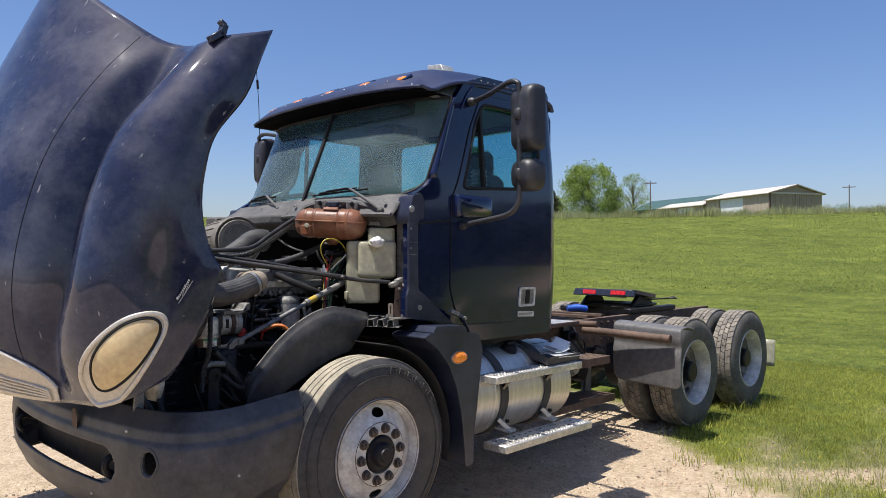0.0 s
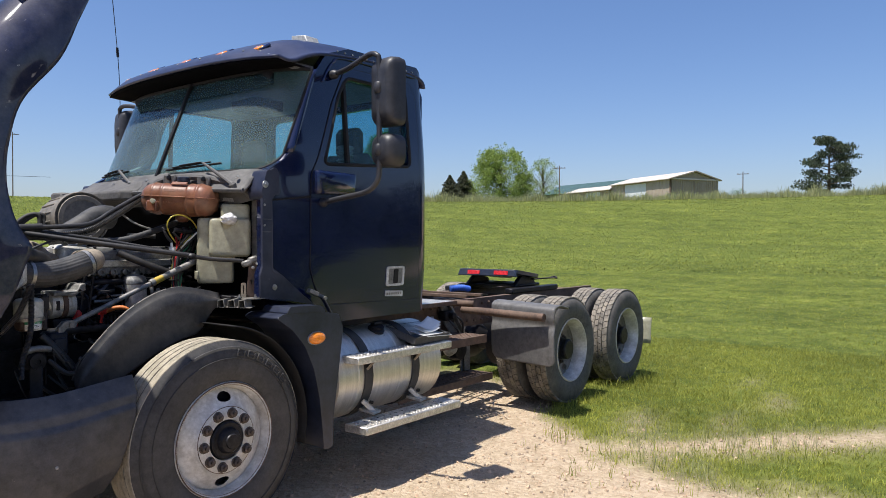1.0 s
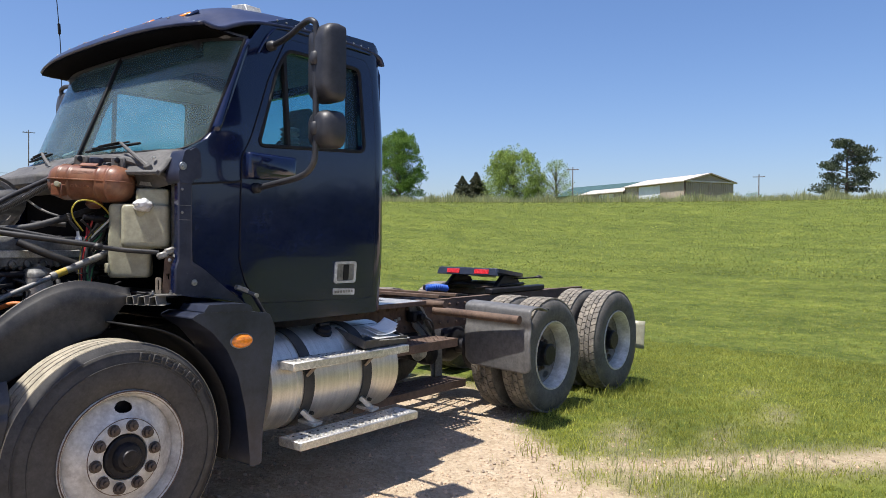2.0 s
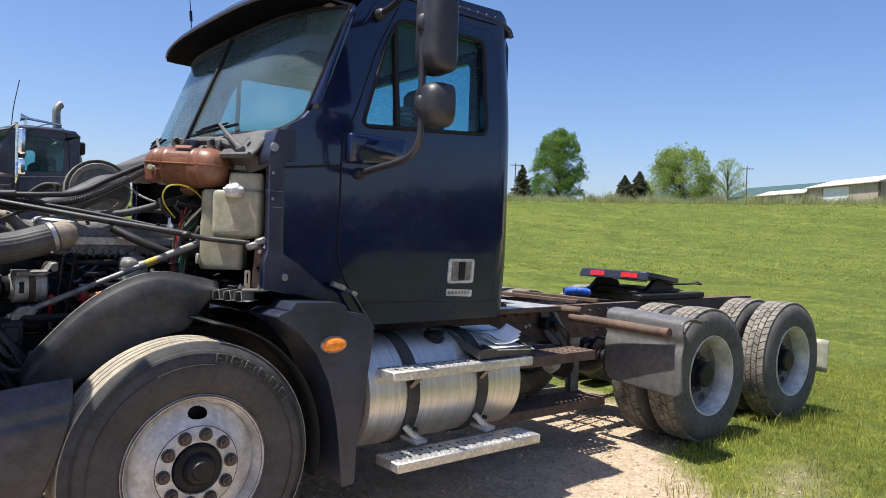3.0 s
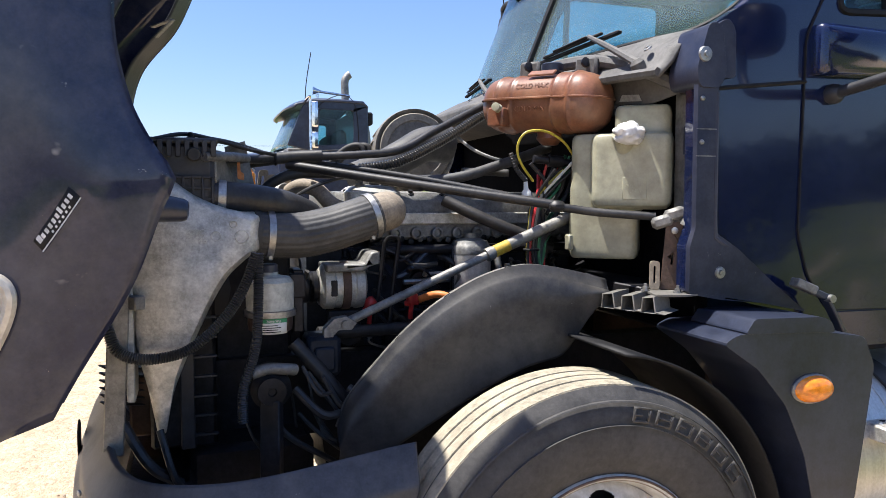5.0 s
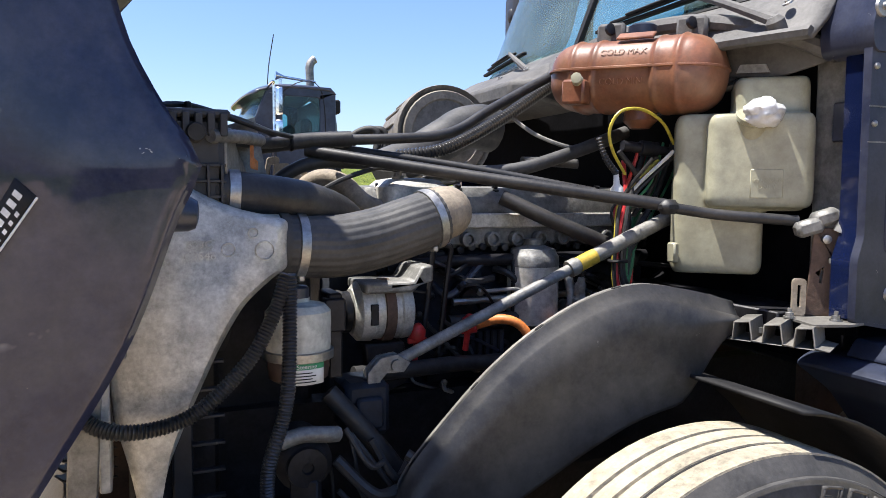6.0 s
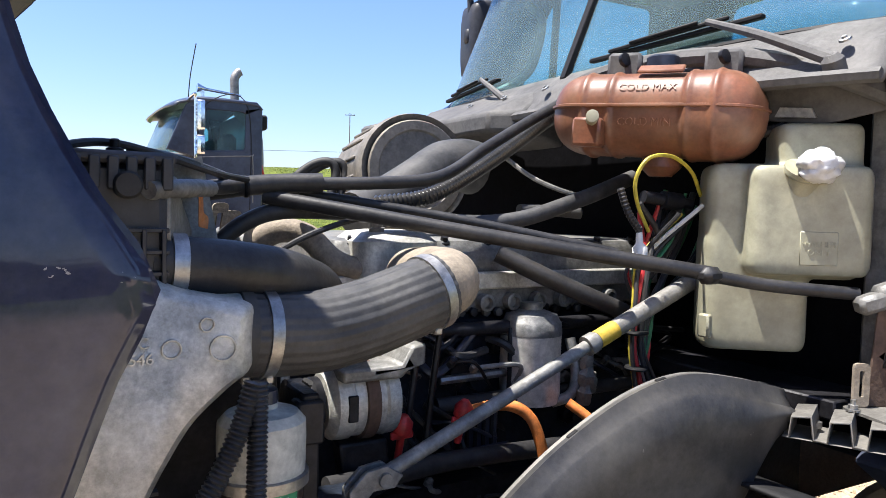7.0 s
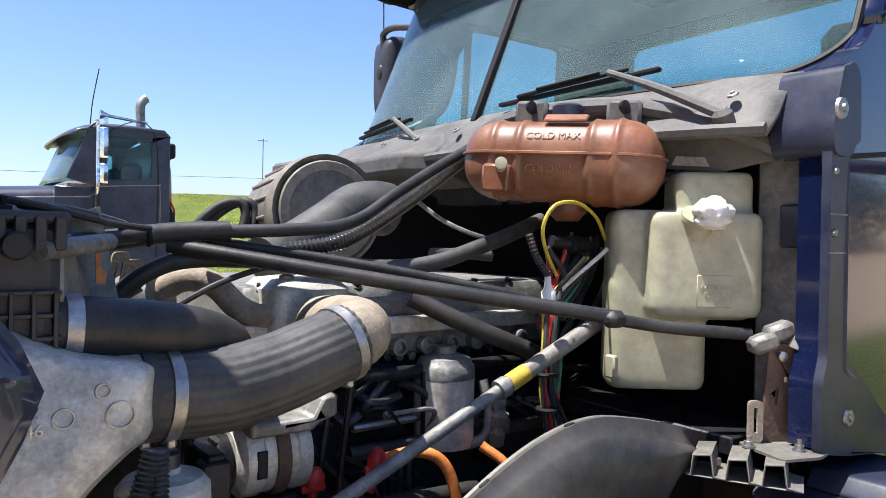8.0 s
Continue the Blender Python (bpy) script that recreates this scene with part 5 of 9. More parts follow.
# underside coloured near-black for the shade under the visor
part("visor_underside", Geo().grid(under, 40, 4), SHADEBLACK, roof, thick=0.008)
for i in range(5):
    u = (0.14, 0.32, 0.5, 0.68, 0.86)[i]
    p = roof_at(u, 0.235) + Vector((0, 0, -0.002))
    base = part("marker_lamp", Geo().box((-0.05, -0.055, -0.008), (0.05, 0.055, 0.012), 0.008, Matrix.Translation(p) @ pose(0, 0, 0, 0, -33, 0)), NAVY, roof, "amber roof marker lamp")
    part("lens", Geo().box((-0.056, -0.04, -0.004), (0.002, 0.04, 0.018), 0.006, Matrix.Translation(p) @ pose(0, 0, 0, 0, -33, 0)), AMBER, base, "orange lens")
for i in range(9):
    p = roof_at(0.06 + 0.11 * i, 0.15) + Vector((-0.008, 0, 0.008))
    part("rivet", Geo().lathe([(0.009, 0), (0.007, 0.004), (0.002, 0.006)], p, (-0.6, 0, 0.7), 8), STEEL, roof)
for yy, hh in ((0.62, 0.075), (1.35, 0.055)):
    g = Geo().plate([(-0.09, -0.02), (0.09, -0.02), (0.09, hh), (-0.05, hh - 0.018)], -0.06, 0.06, lambda a, z, d: Vector((1.12 + d, yy + a, 2.935 + z)))
    part("roof_horn_box", g, PALEVENT, roof, "pale grey box on the roof", bevel=0.006)
part("antenna", Geo().tube([(0.92, 2.745, 2.65), (0.91, 2.75, 3.05), (0.87, 2.77, 3.62)], 0.0035, 5).tube([(0.905, 2.752, 3.14), (0.90, 2.754, 3.22)], 0.011, 6), BLACKINK, truck, "thin whip antenna")

for y0, y1 in ((0.222, YC - 0.012), (YC + 0.012, 2 * YC - 0.222)):
    ob = part("windscreen_pane", Geo().grid(lambda u, v: screen_at(y0 + (y1 - y0) * (0.5 - 0.5 * math.cos(math.pi * u)), v), 60, 10), GLASS, cab, "dusty tinted windscreen glass with a painted sky sheen", thick=0.006)
    ob.visible_shadow = False
part("centre_post", Geo().bar(screen_at(YC, 0, 0.008), screen_at(YC, 1, 0.008), 0.028, 0.022), BLACKINK, cab)
for far in (0, 1):
    sg = (lambda p: Vector(my(p))) if far else (lambda p: p)
    # A-pillar: rounded skin from the glass edge to the cab's side
    def pil(u, v):
        a = screen_at(0.224, v)
        b = Vector((a.x + 0.035, YS + 0.045 * v, a.z + 0.004))
        return sg(a.lerp(b, u) + Vector((-0.004 * math.sin(math.pi * u), -0.010 * math.sin(math.pi * u), 0)))
    part("a_pillar", Geo().grid(pil, 8, 14), NAVY, cab, "navy windscreen pillar", thick=0.012, angle=70)
    # corner panel that closes the cowl's end under the glass
    def corner(u, v):
        y = 0.50 + (0.205 - 0.50) * math.sin(0.5 * math.pi * u)
        e = abs(2 * (y - 0.27) / 1.96 - 1)
        a = Vector((0.365 + 0.085 * e ** 3, y, 2.008 - 0.02 * e * e - 0.02 * u))
        return sg(a.lerp(screen_at(y, 0.0, -0.004) + Vector((0, 0, -0.004)), v) + Vector((0, 0, 0.005 * math.sin(math.pi * v) * u)))
    part("corner_panel", Geo().grid(corner, 36, 8), NAVY, cab, "navy panel sweeping up beside the windscreen", thick=0.012, angle=70)
    part("screen_seal", Geo().tube([sg(screen_at(0.228, k / 10, 0.004)) for k in range(11)], 0.009, 6), BLACKINK, cab)
part("screen_seal", Geo().tube([screen_at(0.235 + 2.03 * i / 60, 1.0, 0.004) for i in range(61)], 0.012, 6, smooth=False), BLACKINK, cab)
part("screen_seal", Geo().tube([screen_at(YC - 1.022 * math.cos(math.pi * i / 120), 0.0, 0.004) for i in range(121)], 0.009, 6, smooth=False), BLACKINK, cab)

# inside the cab
part("dashboard", Geo().loft([[(0.53, y, 1.80), (0.515, y, 1.96), (0.62, y, 2.00), (0.86, y, 1.98), (0.90, y, 1.88), (0.84, y, 1.55), (0.54, y, 1.5)] for y in (0.27, 2.23)]), DASH, cab, "grey dashboard", bevel=0.02)
sw = part("steering_wheel", Geo().lathe([(0.205 + 0.016 * math.cos(a), 0.016 * math.sin(a)) for a in [2 * math.pi * i / 10 for i in range(10)]], (0.98, 0.72, 2.06), (-0.45, 0, 1), 32, close=True), BLACKINK, cab)
for i in range(3):
    a = 2.1 * i + 0.5
    part("spoke", Geo().bar((0.98, 0.72, 2.05), (0.98 + 0.18 * math.cos(a), 0.72 + 0.2 * math.sin(a), 2.05 + 0.08 * math.cos(a)), 0.03, 0.014), BLACKINK, sw)
part("steering_column", Geo().tube([(0.98, 0.72, 2.05), (0.78, 0.72, 1.7)], 0.04, 10), BLACKINK, cab)
for yy in (0.68, 1.82):
    st_ = part("seat", Geo().box((1.12, yy - 0.25, 1.45), (1.60, yy + 0.25, 1.60), 0.05).box((1.52, yy - 0.24, 1.55), (1.66, yy + 0.24, 2.22), 0.05), SEAT, cab, "grey cloth high-back seat")
    part("headrest", Geo().box((1.55, yy - 0.13, 2.20), (1.66, yy + 0.13, 2.42), 0.04), SEAT, st_)
    part("pedestal", Geo().box((1.20, yy - 0.18, 1.12), (1.52, yy + 0.18, 1.45), 0.02), DARKMETAL, st_)
part("grab_handle", Geo().tube([(0.66, 2.12, 2.10), (0.72, 2.05, 2.14), (0.80, 2.03, 2.22), (0.86, 2.05, 2.42), (0.84, 2.12, 2.50)], 0.018, 8), GREYMETAL, cab, "grey grab handle")
part("grab_handle", Geo().tube([(0.74, 1.65, 2.06), (0.74, 1.70, 2.10), (0.75, 2.05, 2.10), (0.76, 2.15, 2.12)], 0.02, 8), GREYMETAL, cab, "pale grey passenger grab bar")
part("headliner", Geo().box((0.72, 0.28, 2.66), (1.85, 2.22, 2.70), 0.01), DASH, cab)
part("sun_blind", Geo().box((0.66, 0.45, 2.56), (0.70, 2.05, 2.66), 0.01), BLACKINK, cab)
pl = part("cb_radio", Geo().box((0.95, 0.95, 2.52), (1.20, 1.25, 2.60), 0.01), BLACKINK, cab)
for zc in (0, 1, 2, 3):
    part("coil", Geo().lathe([(0.05, 0), (0.065, 0.012), (0.05, 0.024)], (1.30, 0.42, 2.12 + 0.03 * zc), (0, 0, 1), 14), PALEVENT, cab)

# ---- cowl below the windscreen ----
cowl = part("cowl_panel", Geo().grid(lambda u, v: Vector((0.23 + 0.03 * v + 0.085 * (abs(2 * u - 1)) ** 3 + 0.11 * v, 0.27 + 1.96 * u, 1.905 + 0.11 * v - 0.02 * abs(2 * u - 1) ** 2 - 0.03 * (1 - v) * (v < 0.4))), 40, 6), COWL, truck, "weathered grey cowl panel under the windscreen", thick=0.012)
part("cowl_edge", Geo().tube([Vector((0.225 + 0.085 * (abs(2 * u - 1)) ** 3, 0.27 + 1.96 * u, 1.885 - 0.02 * abs(2 * u - 1) ** 2)) for u in [i / 30 for i in range(31)]], 0.014, 6, smooth=False), COWL, cowl)
part("flaked_paint", Geo().grid(lambda u, v: screen_at(0.36 + 1.4 * u, 0, 0.02 + 0.016 * v) + Vector((0, 0, -0.022 - 0.012 * v)), 40, 2), ALU, cowl, "flaking pale paint strip", thick=0.003)
for i in range(9):
    yy = 0.36 + 0.22 * i
    u = (yy - 0.27) / 1.96
    part("bolt", Geo().lathe([(0.013, 0), (0.012, 0.004), (0.006, 0.005), (0.005, 0.009)], (0.275 + 0.085 * abs(2 * u - 1) ** 3, yy, 1.965 - 0.02 * abs(2 * u - 1) ** 2), (-0.6, 0, 0.8), 10), STEEL, cowl)
# side shelf that carries the tanks, and the box bulge at the far side
shelf = [(0.215, 1.06, 1.905), (0.225, 1.0, 1.945), (0.25, 0.85, 1.965), (0.295, 0.62, 1.955), (0.35, 0.42, 1.90), (0.40, 0.27, 1.825)]
part("cowl_rail", Geo().tube(shelf, 0.022, 8), COWL, cowl, "bent grey cowl rail")
part("gusset", Geo().plate([(0.28, 1.82), (0.44, 1.90), (0.56, 1.935), (0.56, 1.81), (0.42, 1.79)], 0.0, 0.012, lambda y, z, d: Vector((0.415 - 0.30 * (y - 0.28) + d, y, z))), COWL, cowl, bevel=0.004)
part("tag", Geo().plate([(0.43, 1.805), (0.51, 1.812), (0.50, 1.832), (0.44, 1.826)], -0.008, -0.003, lambda y, z, d: Vector((0.415 - 0.30 * (y - 0.28) + d, y, z))), PALEVENT, cowl)
part("far_cowl_box", Geo().loft([[(0.36, y, 2.0), (0.16 + k, y, 1.90), (0.16 + k, y, 1.84), (0.40, y, 1.80)] for y, k in ((1.30, 0.08), (1.38, 0.0), (2.02, 0.0), (2.12, 0.1))]), COWL, cowl, "grey boxed cowl end", bevel=0.012)


def wiper(pivot, elbow, b0, b1, label):
    w = part("wiper_arm", Geo().tube([pivot, (Vector(pivot) + Vector(elbow)) / 2 + Vector((-0.01, 0, 0.006)), elbow], lambda u: 0.014 - 0.006 * u, 8), COWL, truck, label)
    part("blade", Geo().bar(b0, b1, 0.02, 0.012), BLACKINK, w)
    m0 = Vector(b0).lerp(Vector(b1), 0.5)
    part("bracket", Geo().bar(Vector(b0).lerp(m0, 0.3) + Vector((-0.012, 0, 0.01)), Vector(b1).lerp(m0, 0.3) + Vector((-0.012, 0, 0.014)), 0.012, 0.010).bar(Vector(b0).lerp(m0, 0.6) + Vector((-0.02, 0, 0.016)), Vector(b1).lerp(m0, 0.6) + Vector((-0.02, 0, 0.02)), 0.01, 0.008), BLACKINK, w)
    part("nut", Geo().lathe([(0.022, -0.03), (0.022, 0.0), (0.012, 0.012)], pivot, (-0.5, 0, 0.85), 10), COWL, w)
    return w


wiper((0.30, 0.36, 1.905), (0.335, 0.70, 2.055), screen_at(1.12, 0.05, 0.03), screen_at(0.58, 0.075, 0.03), "weathered grey wiper arm, parked")
wiper((0.29, 1.42, 1.93), (0.335, 1.70, 2.065), screen_at(2.08, 0.06, 0.03), screen_at(1.62, 0.085, 0.03), "weathered grey wiper arm, parked on the passenger side")

# ---- mirrors ----
def mirror(far):
    s = (lambda p: Vector(my(p))) if far else (lambda p: Vector(p))
    arm = [(0.985, 0.20, 2.655), (0.975, 0.06, 2.675), (0.93, -0.15, 2.715), (0.915, -0.235, 2.70), (0.92, -0.25, 2.64), (0.92, -0.25, 2.30), (0.92, -0.25, 2.02), (0.915, -0.235, 1.93), (0.90, -0.16, 1.87), (0.88, 0.05, 1.835), (0.86, 0.18, 1.815)]
    m = part("mirror_arm", Geo().tube([s(p) for p in arm], 0.017, 10, 70), PLASTIC, truck, "bent black tubular mirror arm")
    rot = pose(0, 0, 0, 0, 0, -8 if not far else 8)
    for z0, z1, w, nm in ((2.27, 2.69, 0.20, "large black mirror housing"), (2.02, 2.225, 0.20, "rounded black convex mirror housing")):
        rings = []
        r0 = 0.045 if nm[0] == "l" else 0.075
        for d, k in ((0.09, 0.97), (0.05, 1.0), (0.0, 0.97), (-0.03, 0.86), (-0.045, 0.62)):
            rc = rounded([(-w / 2 * k, z0 + (z1 - z0) * (1 - k) / 2), (w / 2 * k, z0 + (z1 - z0) * (1 - k) / 2), (w / 2 * k, z1 - (z1 - z0) * (1 - k) / 2), (-w / 2 * k, z1 - (z1 - z0) * (1 - k) / 2)], r0, 5)
            rings.append([s(Vector((0.95, -0.265, 0)) + rot @ Vector((d, a, b))) for a, b in rc])
        hb = part("mirror_housing", Geo().loft(rings), PLASTIC, m, nm, angle=50)
        rc = rounded([(-w / 2 * 0.9, z0 + 0.02), (w / 2 * 0.9, z0 + 0.02), (w / 2 * 0.9, z1 - 0.02), (-w / 2 * 0.9, z1 - 0.02)], r0 * 0.8, 5)
        part("mirror_glass", Geo().plate(rc, 0.091, 0.095, lambda a, b, d: s(Vector((0.95, -0.265, 0)) + rot @ Vector((d, a, b)))), CHROME, hb)
        zc = (z0 + z1) / 2 + (0.02 if nm[0] == "l" else 0)
        part("clamp", Geo().lathe([(0.026, -0.035), (0.034, -0.02), (0.034, 0.02), (0.026, 0.035)], s((0.92, -0.25, zc)), (0, 0, 1), 12).bar(s((0.90, -0.25, zc)), s((0.97, -0.29, zc)), 0.035, 0.03), PLASTIC, hb)
    for p in ((0.985, 0.205, 2.655), (0.86, 0.175, 1.815)):
        part("foot", Geo().lathe([(0.03, -0.02), (0.03, 0.012), (0.018, 0.03)], s(p), (0, 1 if far else -1, 0), 12), PLASTIC, m)
    # short stub bracket on the door below the vent window
    g = Geo().loft([[s((x, 0.185 - d, z)) for x, z in rounded([(0.78 + i, 1.865 + i), (1.12 - i, 1.875 + i), (1.13 - i, 2.01 - i), (0.78 + i, 2.015 - i)], 0.02, 3)] for d, i in ((0, 0), (0.035, 0.0), (0.05, 0.015))])
    part("mirror_base", g, NAVY, m, "navy mirror mounting pad", angle=50)


mirror(False)
mirror(True)


# ---- fenders, tank, steps ----
# splash shield over the front tyre
RIDGE = spline([(-0.585, 0, 0.865), (-0.555, 0, 0.95), (-0.47, 0, 1.055), (-0.385, 0, 1.145), (-0.29, 0, 1.22), (-0.17, 0, 1.283), (-0.05, 0, 1.310), (0.08, 0, 1.293), (0.205, 0, 1.262)], 49)
for far in (0, 1):
    def shield(u, v):
        """u: from the slotted flange over a groove to the hanging face; v: from the tip to the back."""
        p = RIDGE[min(48, int(round(v * 48)))]
        fall = (0.055 + 0.27 * math.sin(math.pi * (0.03 + 0.87 * v)) ** 0.7) * (1 - 0.62 * smooth(0.84, 1.0, v))
        if u < 0.12:
            y, dz = 0.408 - 0.022 * u / 0.12, -0.006 + 0.006 * u / 0.12
        elif u < 0.34:
            w = (u - 0.12) / 0.22
            y, dz = 0.386 - 0.016 * w, -0.032 * w ** 0.7
        else:
            w = (u - 0.34) / 0.66
            y, dz = 0.370 - 0.020 * math.sin(math.pi / 2 * min(1, w * 3)) + 0.02 * w, -0.032 - (fall - 0.032) * w ** 1.15
        y += 0.075 * (1 - v) ** 1.5 - 0.02 * v
        q = (p.x, y, p.z + dz)
        return Vector(my(q)) if far else Vector(q)

    sh = part("splash_shield", Geo().grid(shield, 50, 48), SHIELDM, truck, "black plastic splash shield over the front tyre", thick=0.008, angle=55)
    part("pale_lip", Geo().tube([shield(0.04, i / 48) + Vector((0, 0, 0.002)) for i in range(49)], 0.0055, 6, smooth=False), RAILM, sh, "pale lip of the shield")
    for k in (6, 15, 24, 33, 45):
        q = shield(0.09, k / 48) + Vector((0, 0, 0.005))
        d = shield(0.06, (k + 2) / 48) - shield(0.06, k / 48)
        part("slot", Geo().bar(q, q + d.normalized() * 0.022, 0.009, 0.004, 0.0015), BLACKINK, sh)
    part("end_flange", Geo().grid(lambda a, b: shield(0.04 + 0.92 * a, 1.0) + Vector((0.001 + 0.012 * b, (0.02 if not far else -0.02) * b, -0.004 * b)), 20, 2), SHIELDM, sh, thick=0.006)
    # quarter fender behind the front wheel
    s = (lambda x, z, d: Vector((x, 2 * YC - d, z))) if far else (lambda x, z, d: Vector((x, d, z)))
    qf = [(0.335, 1.125), (0.38, 1.148), (0.64, 1.148), (0.70, 1.135), (0.82, 1.118), (0.86, 1.03), (0.815, 0.72), (0.775, 0.48), (0.77, 0.30), (0.695, 0.295), (0.685, 0.42), (0.66, 0.62), (0.615, 0.80), (0.545, 0.945), (0.45, 1.05)]
    fen = part("quarter_fender", Geo().plate(rounded(qf, 0.02, 3), 0.0, 0.30, s), BLACKP, truck, "dark quarter fender behind the front wheel", bevel=0.014)
    part("step_lip", Geo().plate(rounded([(0.40, 1.149), (0.705, 1.137), (0.69, 1.168), (0.655, 1.182), (0.43, 1.188)], 0.010), -0.006, 0.22, s), BLACKP, fen, bevel=0.005)
    lamp = part("side_lamp", Geo().lathe([(0.0, -0.026), (0.025, -0.025), (0.042, -0.018), (0.05, -0.004), (0.052, 0.004)], (0, 0, 0), (0, 1, 0), 24), AMBER, fen, "orange oval side lamp", loc=tuple(s(0.633, 0.985, -0.006)))
    lamp.scale = (1.28, 1 if not far else -1, 0.74)
    part("lamp_base", Geo().lathe([(0.05, -0.002), (0.056, 0.002), (0.056, 0.012)], (0, 0, 0), (0, 1, 0), 24), GREYMETAL, lamp)
    # inner arch tunnel
    tun = [Vector(((0.60 * math.cos(a)), 0, 0.51 + 0.60 * math.sin(a))) for a in [radians(-15 + 98 * i / 20) for i in range(21)]]
    part("arch_liner", Geo().grid(lambda u, v: s(tun[int(round(v * 20))].x, tun[int(round(v * 20))].z, 0.05 + 0.5 * u), 3, 20), BLACKINK, fen, thick=0.008)

# fuel tank with straps, and two tread plate steps on brackets
for far in (0, 1):
    S = (lambda p: Vector(my(p))) if far else (lambda p: Vector(p))
    ax, az_ = 0.375, 0.665
    R = 0.30
    tank = part("fuel_tank", Geo().lathe([(R - 0.02, 0.885), (R, 0.90), (R, 1.08), (R + 0.003, 1.082), (R + 0.003, 1.088), (R, 1.09), (R, 1.50), (R + 0.003, 1.502), (R + 0.003, 1.508), (R, 1.51), (R, 1.965), (R - 0.02, 1.98)], S((0, ax, az_)), (1, 0, 0), 48), TANK, truck, "dusty bare aluminium cylindrical fuel tank", angle=30)
    for x in (1.17, 1.66):
        strap = part("strap", Geo().lathe([(R + 0.002, -0.040), (R + 0.010, -0.038), (R + 0.012, -0.02), (R + 0.012, 0.02), (R + 0.010, 0.038), (R + 0.002, 0.040)], S((x, ax, az_)), (1, 0, 0), 48, caps=False), RUBBER, tank, "dark tank strap")
        part("strap_bracket", Geo().bar(S((x, ax - 0.24, az_ - 0.22)), S((x + 0.02, ax - 0.36, 0.43)), 0.085, 0.02).bar(S((x - 0.03, ax - 0.27, az_ - 0.16)), S((x + 0.03, ax - 0.34, 0.42)), 0.035, 0.03), TREADPLATE, strap, "bright step bracket")
        part("arm", Geo().bar(S((x - 0.01, ax - 0.30, az_ + 0.05)), S((x + 0.03, ax - 0.36, 0.80)), 0.06, 0.016), TANPIPE, strap)
        part("bolt", Geo().lathe([(0.012, 0), (0.012, 0.02)], S((x, ax - 0.315, az_ - 0.17)), (0, 1 if far else -1, 0), 8), DARKMETAL, strap)
    part("filler_cap", Geo().lathe([(0.06, 0), (0.06, 0.03), (0.05, 0.035), (0.05, 0.055), (0.02, 0.06)], S((1.43, ax - 0.12, az_ + R - 0.045)), S((0, -0.42, 1)) - S((0, 0, 0)), 20).bar(S((1.39, ax - 0.145, az_ + R + 0.022)), S((1.47, ax - 0.145, az_ + R + 0.022)), 0.022, 0.018), DARKMETAL, tank, "dark round filler cap")
    part("filler_collar", Geo().lathe([(0.075, 0.0), (0.075, 0.012), (0.06, 0.016)], S((1.43, ax - 0.12, az_ + R - 0.05)), S((0, -0.42, 1)) - S((0, 0, 0)), 20), ALU, tank)
    for z, x0, x1, y0, y1 in ((0.825, 0.965, 1.96, -0.03, 0.16), (0.40, 0.93, 1.93, -0.135, 0.06)):
        step = part("step", Geo().box(S((x0, y0, z - 0.05)) if not far else (x0, 2 * YC - y1, z - 0.05), S((x1, y1, z)) if not far else (x1, 2 * YC - y0, z), 0.006), TREADPLATE, tank, "aluminium tread plate step, dusty")
        g = Geo()
        for i in range(30):
            for j in range(4):
                c = S((x0 + 0.03 + (x1 - x0 - 0.06) * (i + 0.5 * (j % 2)) / 30, y0 + 0.03 + (y1 - y0 - 0.06) * j / 3, z))
                g.lathe([(0.009, 0.0), (0.006, 0.004), (0.004, 0.0045)], c, (0, 0, 1), 6)
        part("grip_studs", g, TREADPLATE, step)["kind"] = "stuff"
        g = Geo()
        for i in range(15):
            for j in range(2):
                c = S((x0 + 0.06 + (x1 - x0 - 0.12) * i / 14.5, y0 + 0.065 + 0.065 * j, z + 0.0006))
                g.lathe([(0.011, 0.0), (0.011, 0.0004)], c, (0, 0, 1), 8)
        part("drain_holes", g, BLACKINK, step)["kind"] = "stuff"

# ---- wheels ----
def tyre_mesh(name, drive):
    R, W = 0.526 if not drive else 0.515, 0.30 if not drive else 0.265
    half = [(0.285, 0.05), (0.300, 0.022), (0.315, 0.012), (0.36, 0.001), (0.41, 0.0), (0.45, 0.006), (0.478, 0.018), (0.497, 0.034)]
    half = [(0.285 + (r - 0.285) * (R - 0.285) / 0.23, y) for r, y in half]
    prof = list(half)
    if drive:
        prof += [(0.502, 0.045), (0.502, W - 0.045)]
    else:
        xs = [0.05, 0.090, 0.095, 0.104, 0.109, 0.139, 0.143, 0.157, 0.161, 0.191, 0.196, 0.205, 0.21, 0.25]
        rs = [1, 1, 0, 0, 1, 1, 0, 0, 1, 1, 0, 0, 1, 1]
        prof += [(R if k else R - 0.009, x) for x, k in zip(xs, rs)]
    prof += [(r, W - y) for r, y in half[::-1]]
    return mesh_of(name, Geo().lathe(prof, (0, 0, 0), (0, 1, 0), 72, close=True), TYRE if not drive else RTYREM, 30)


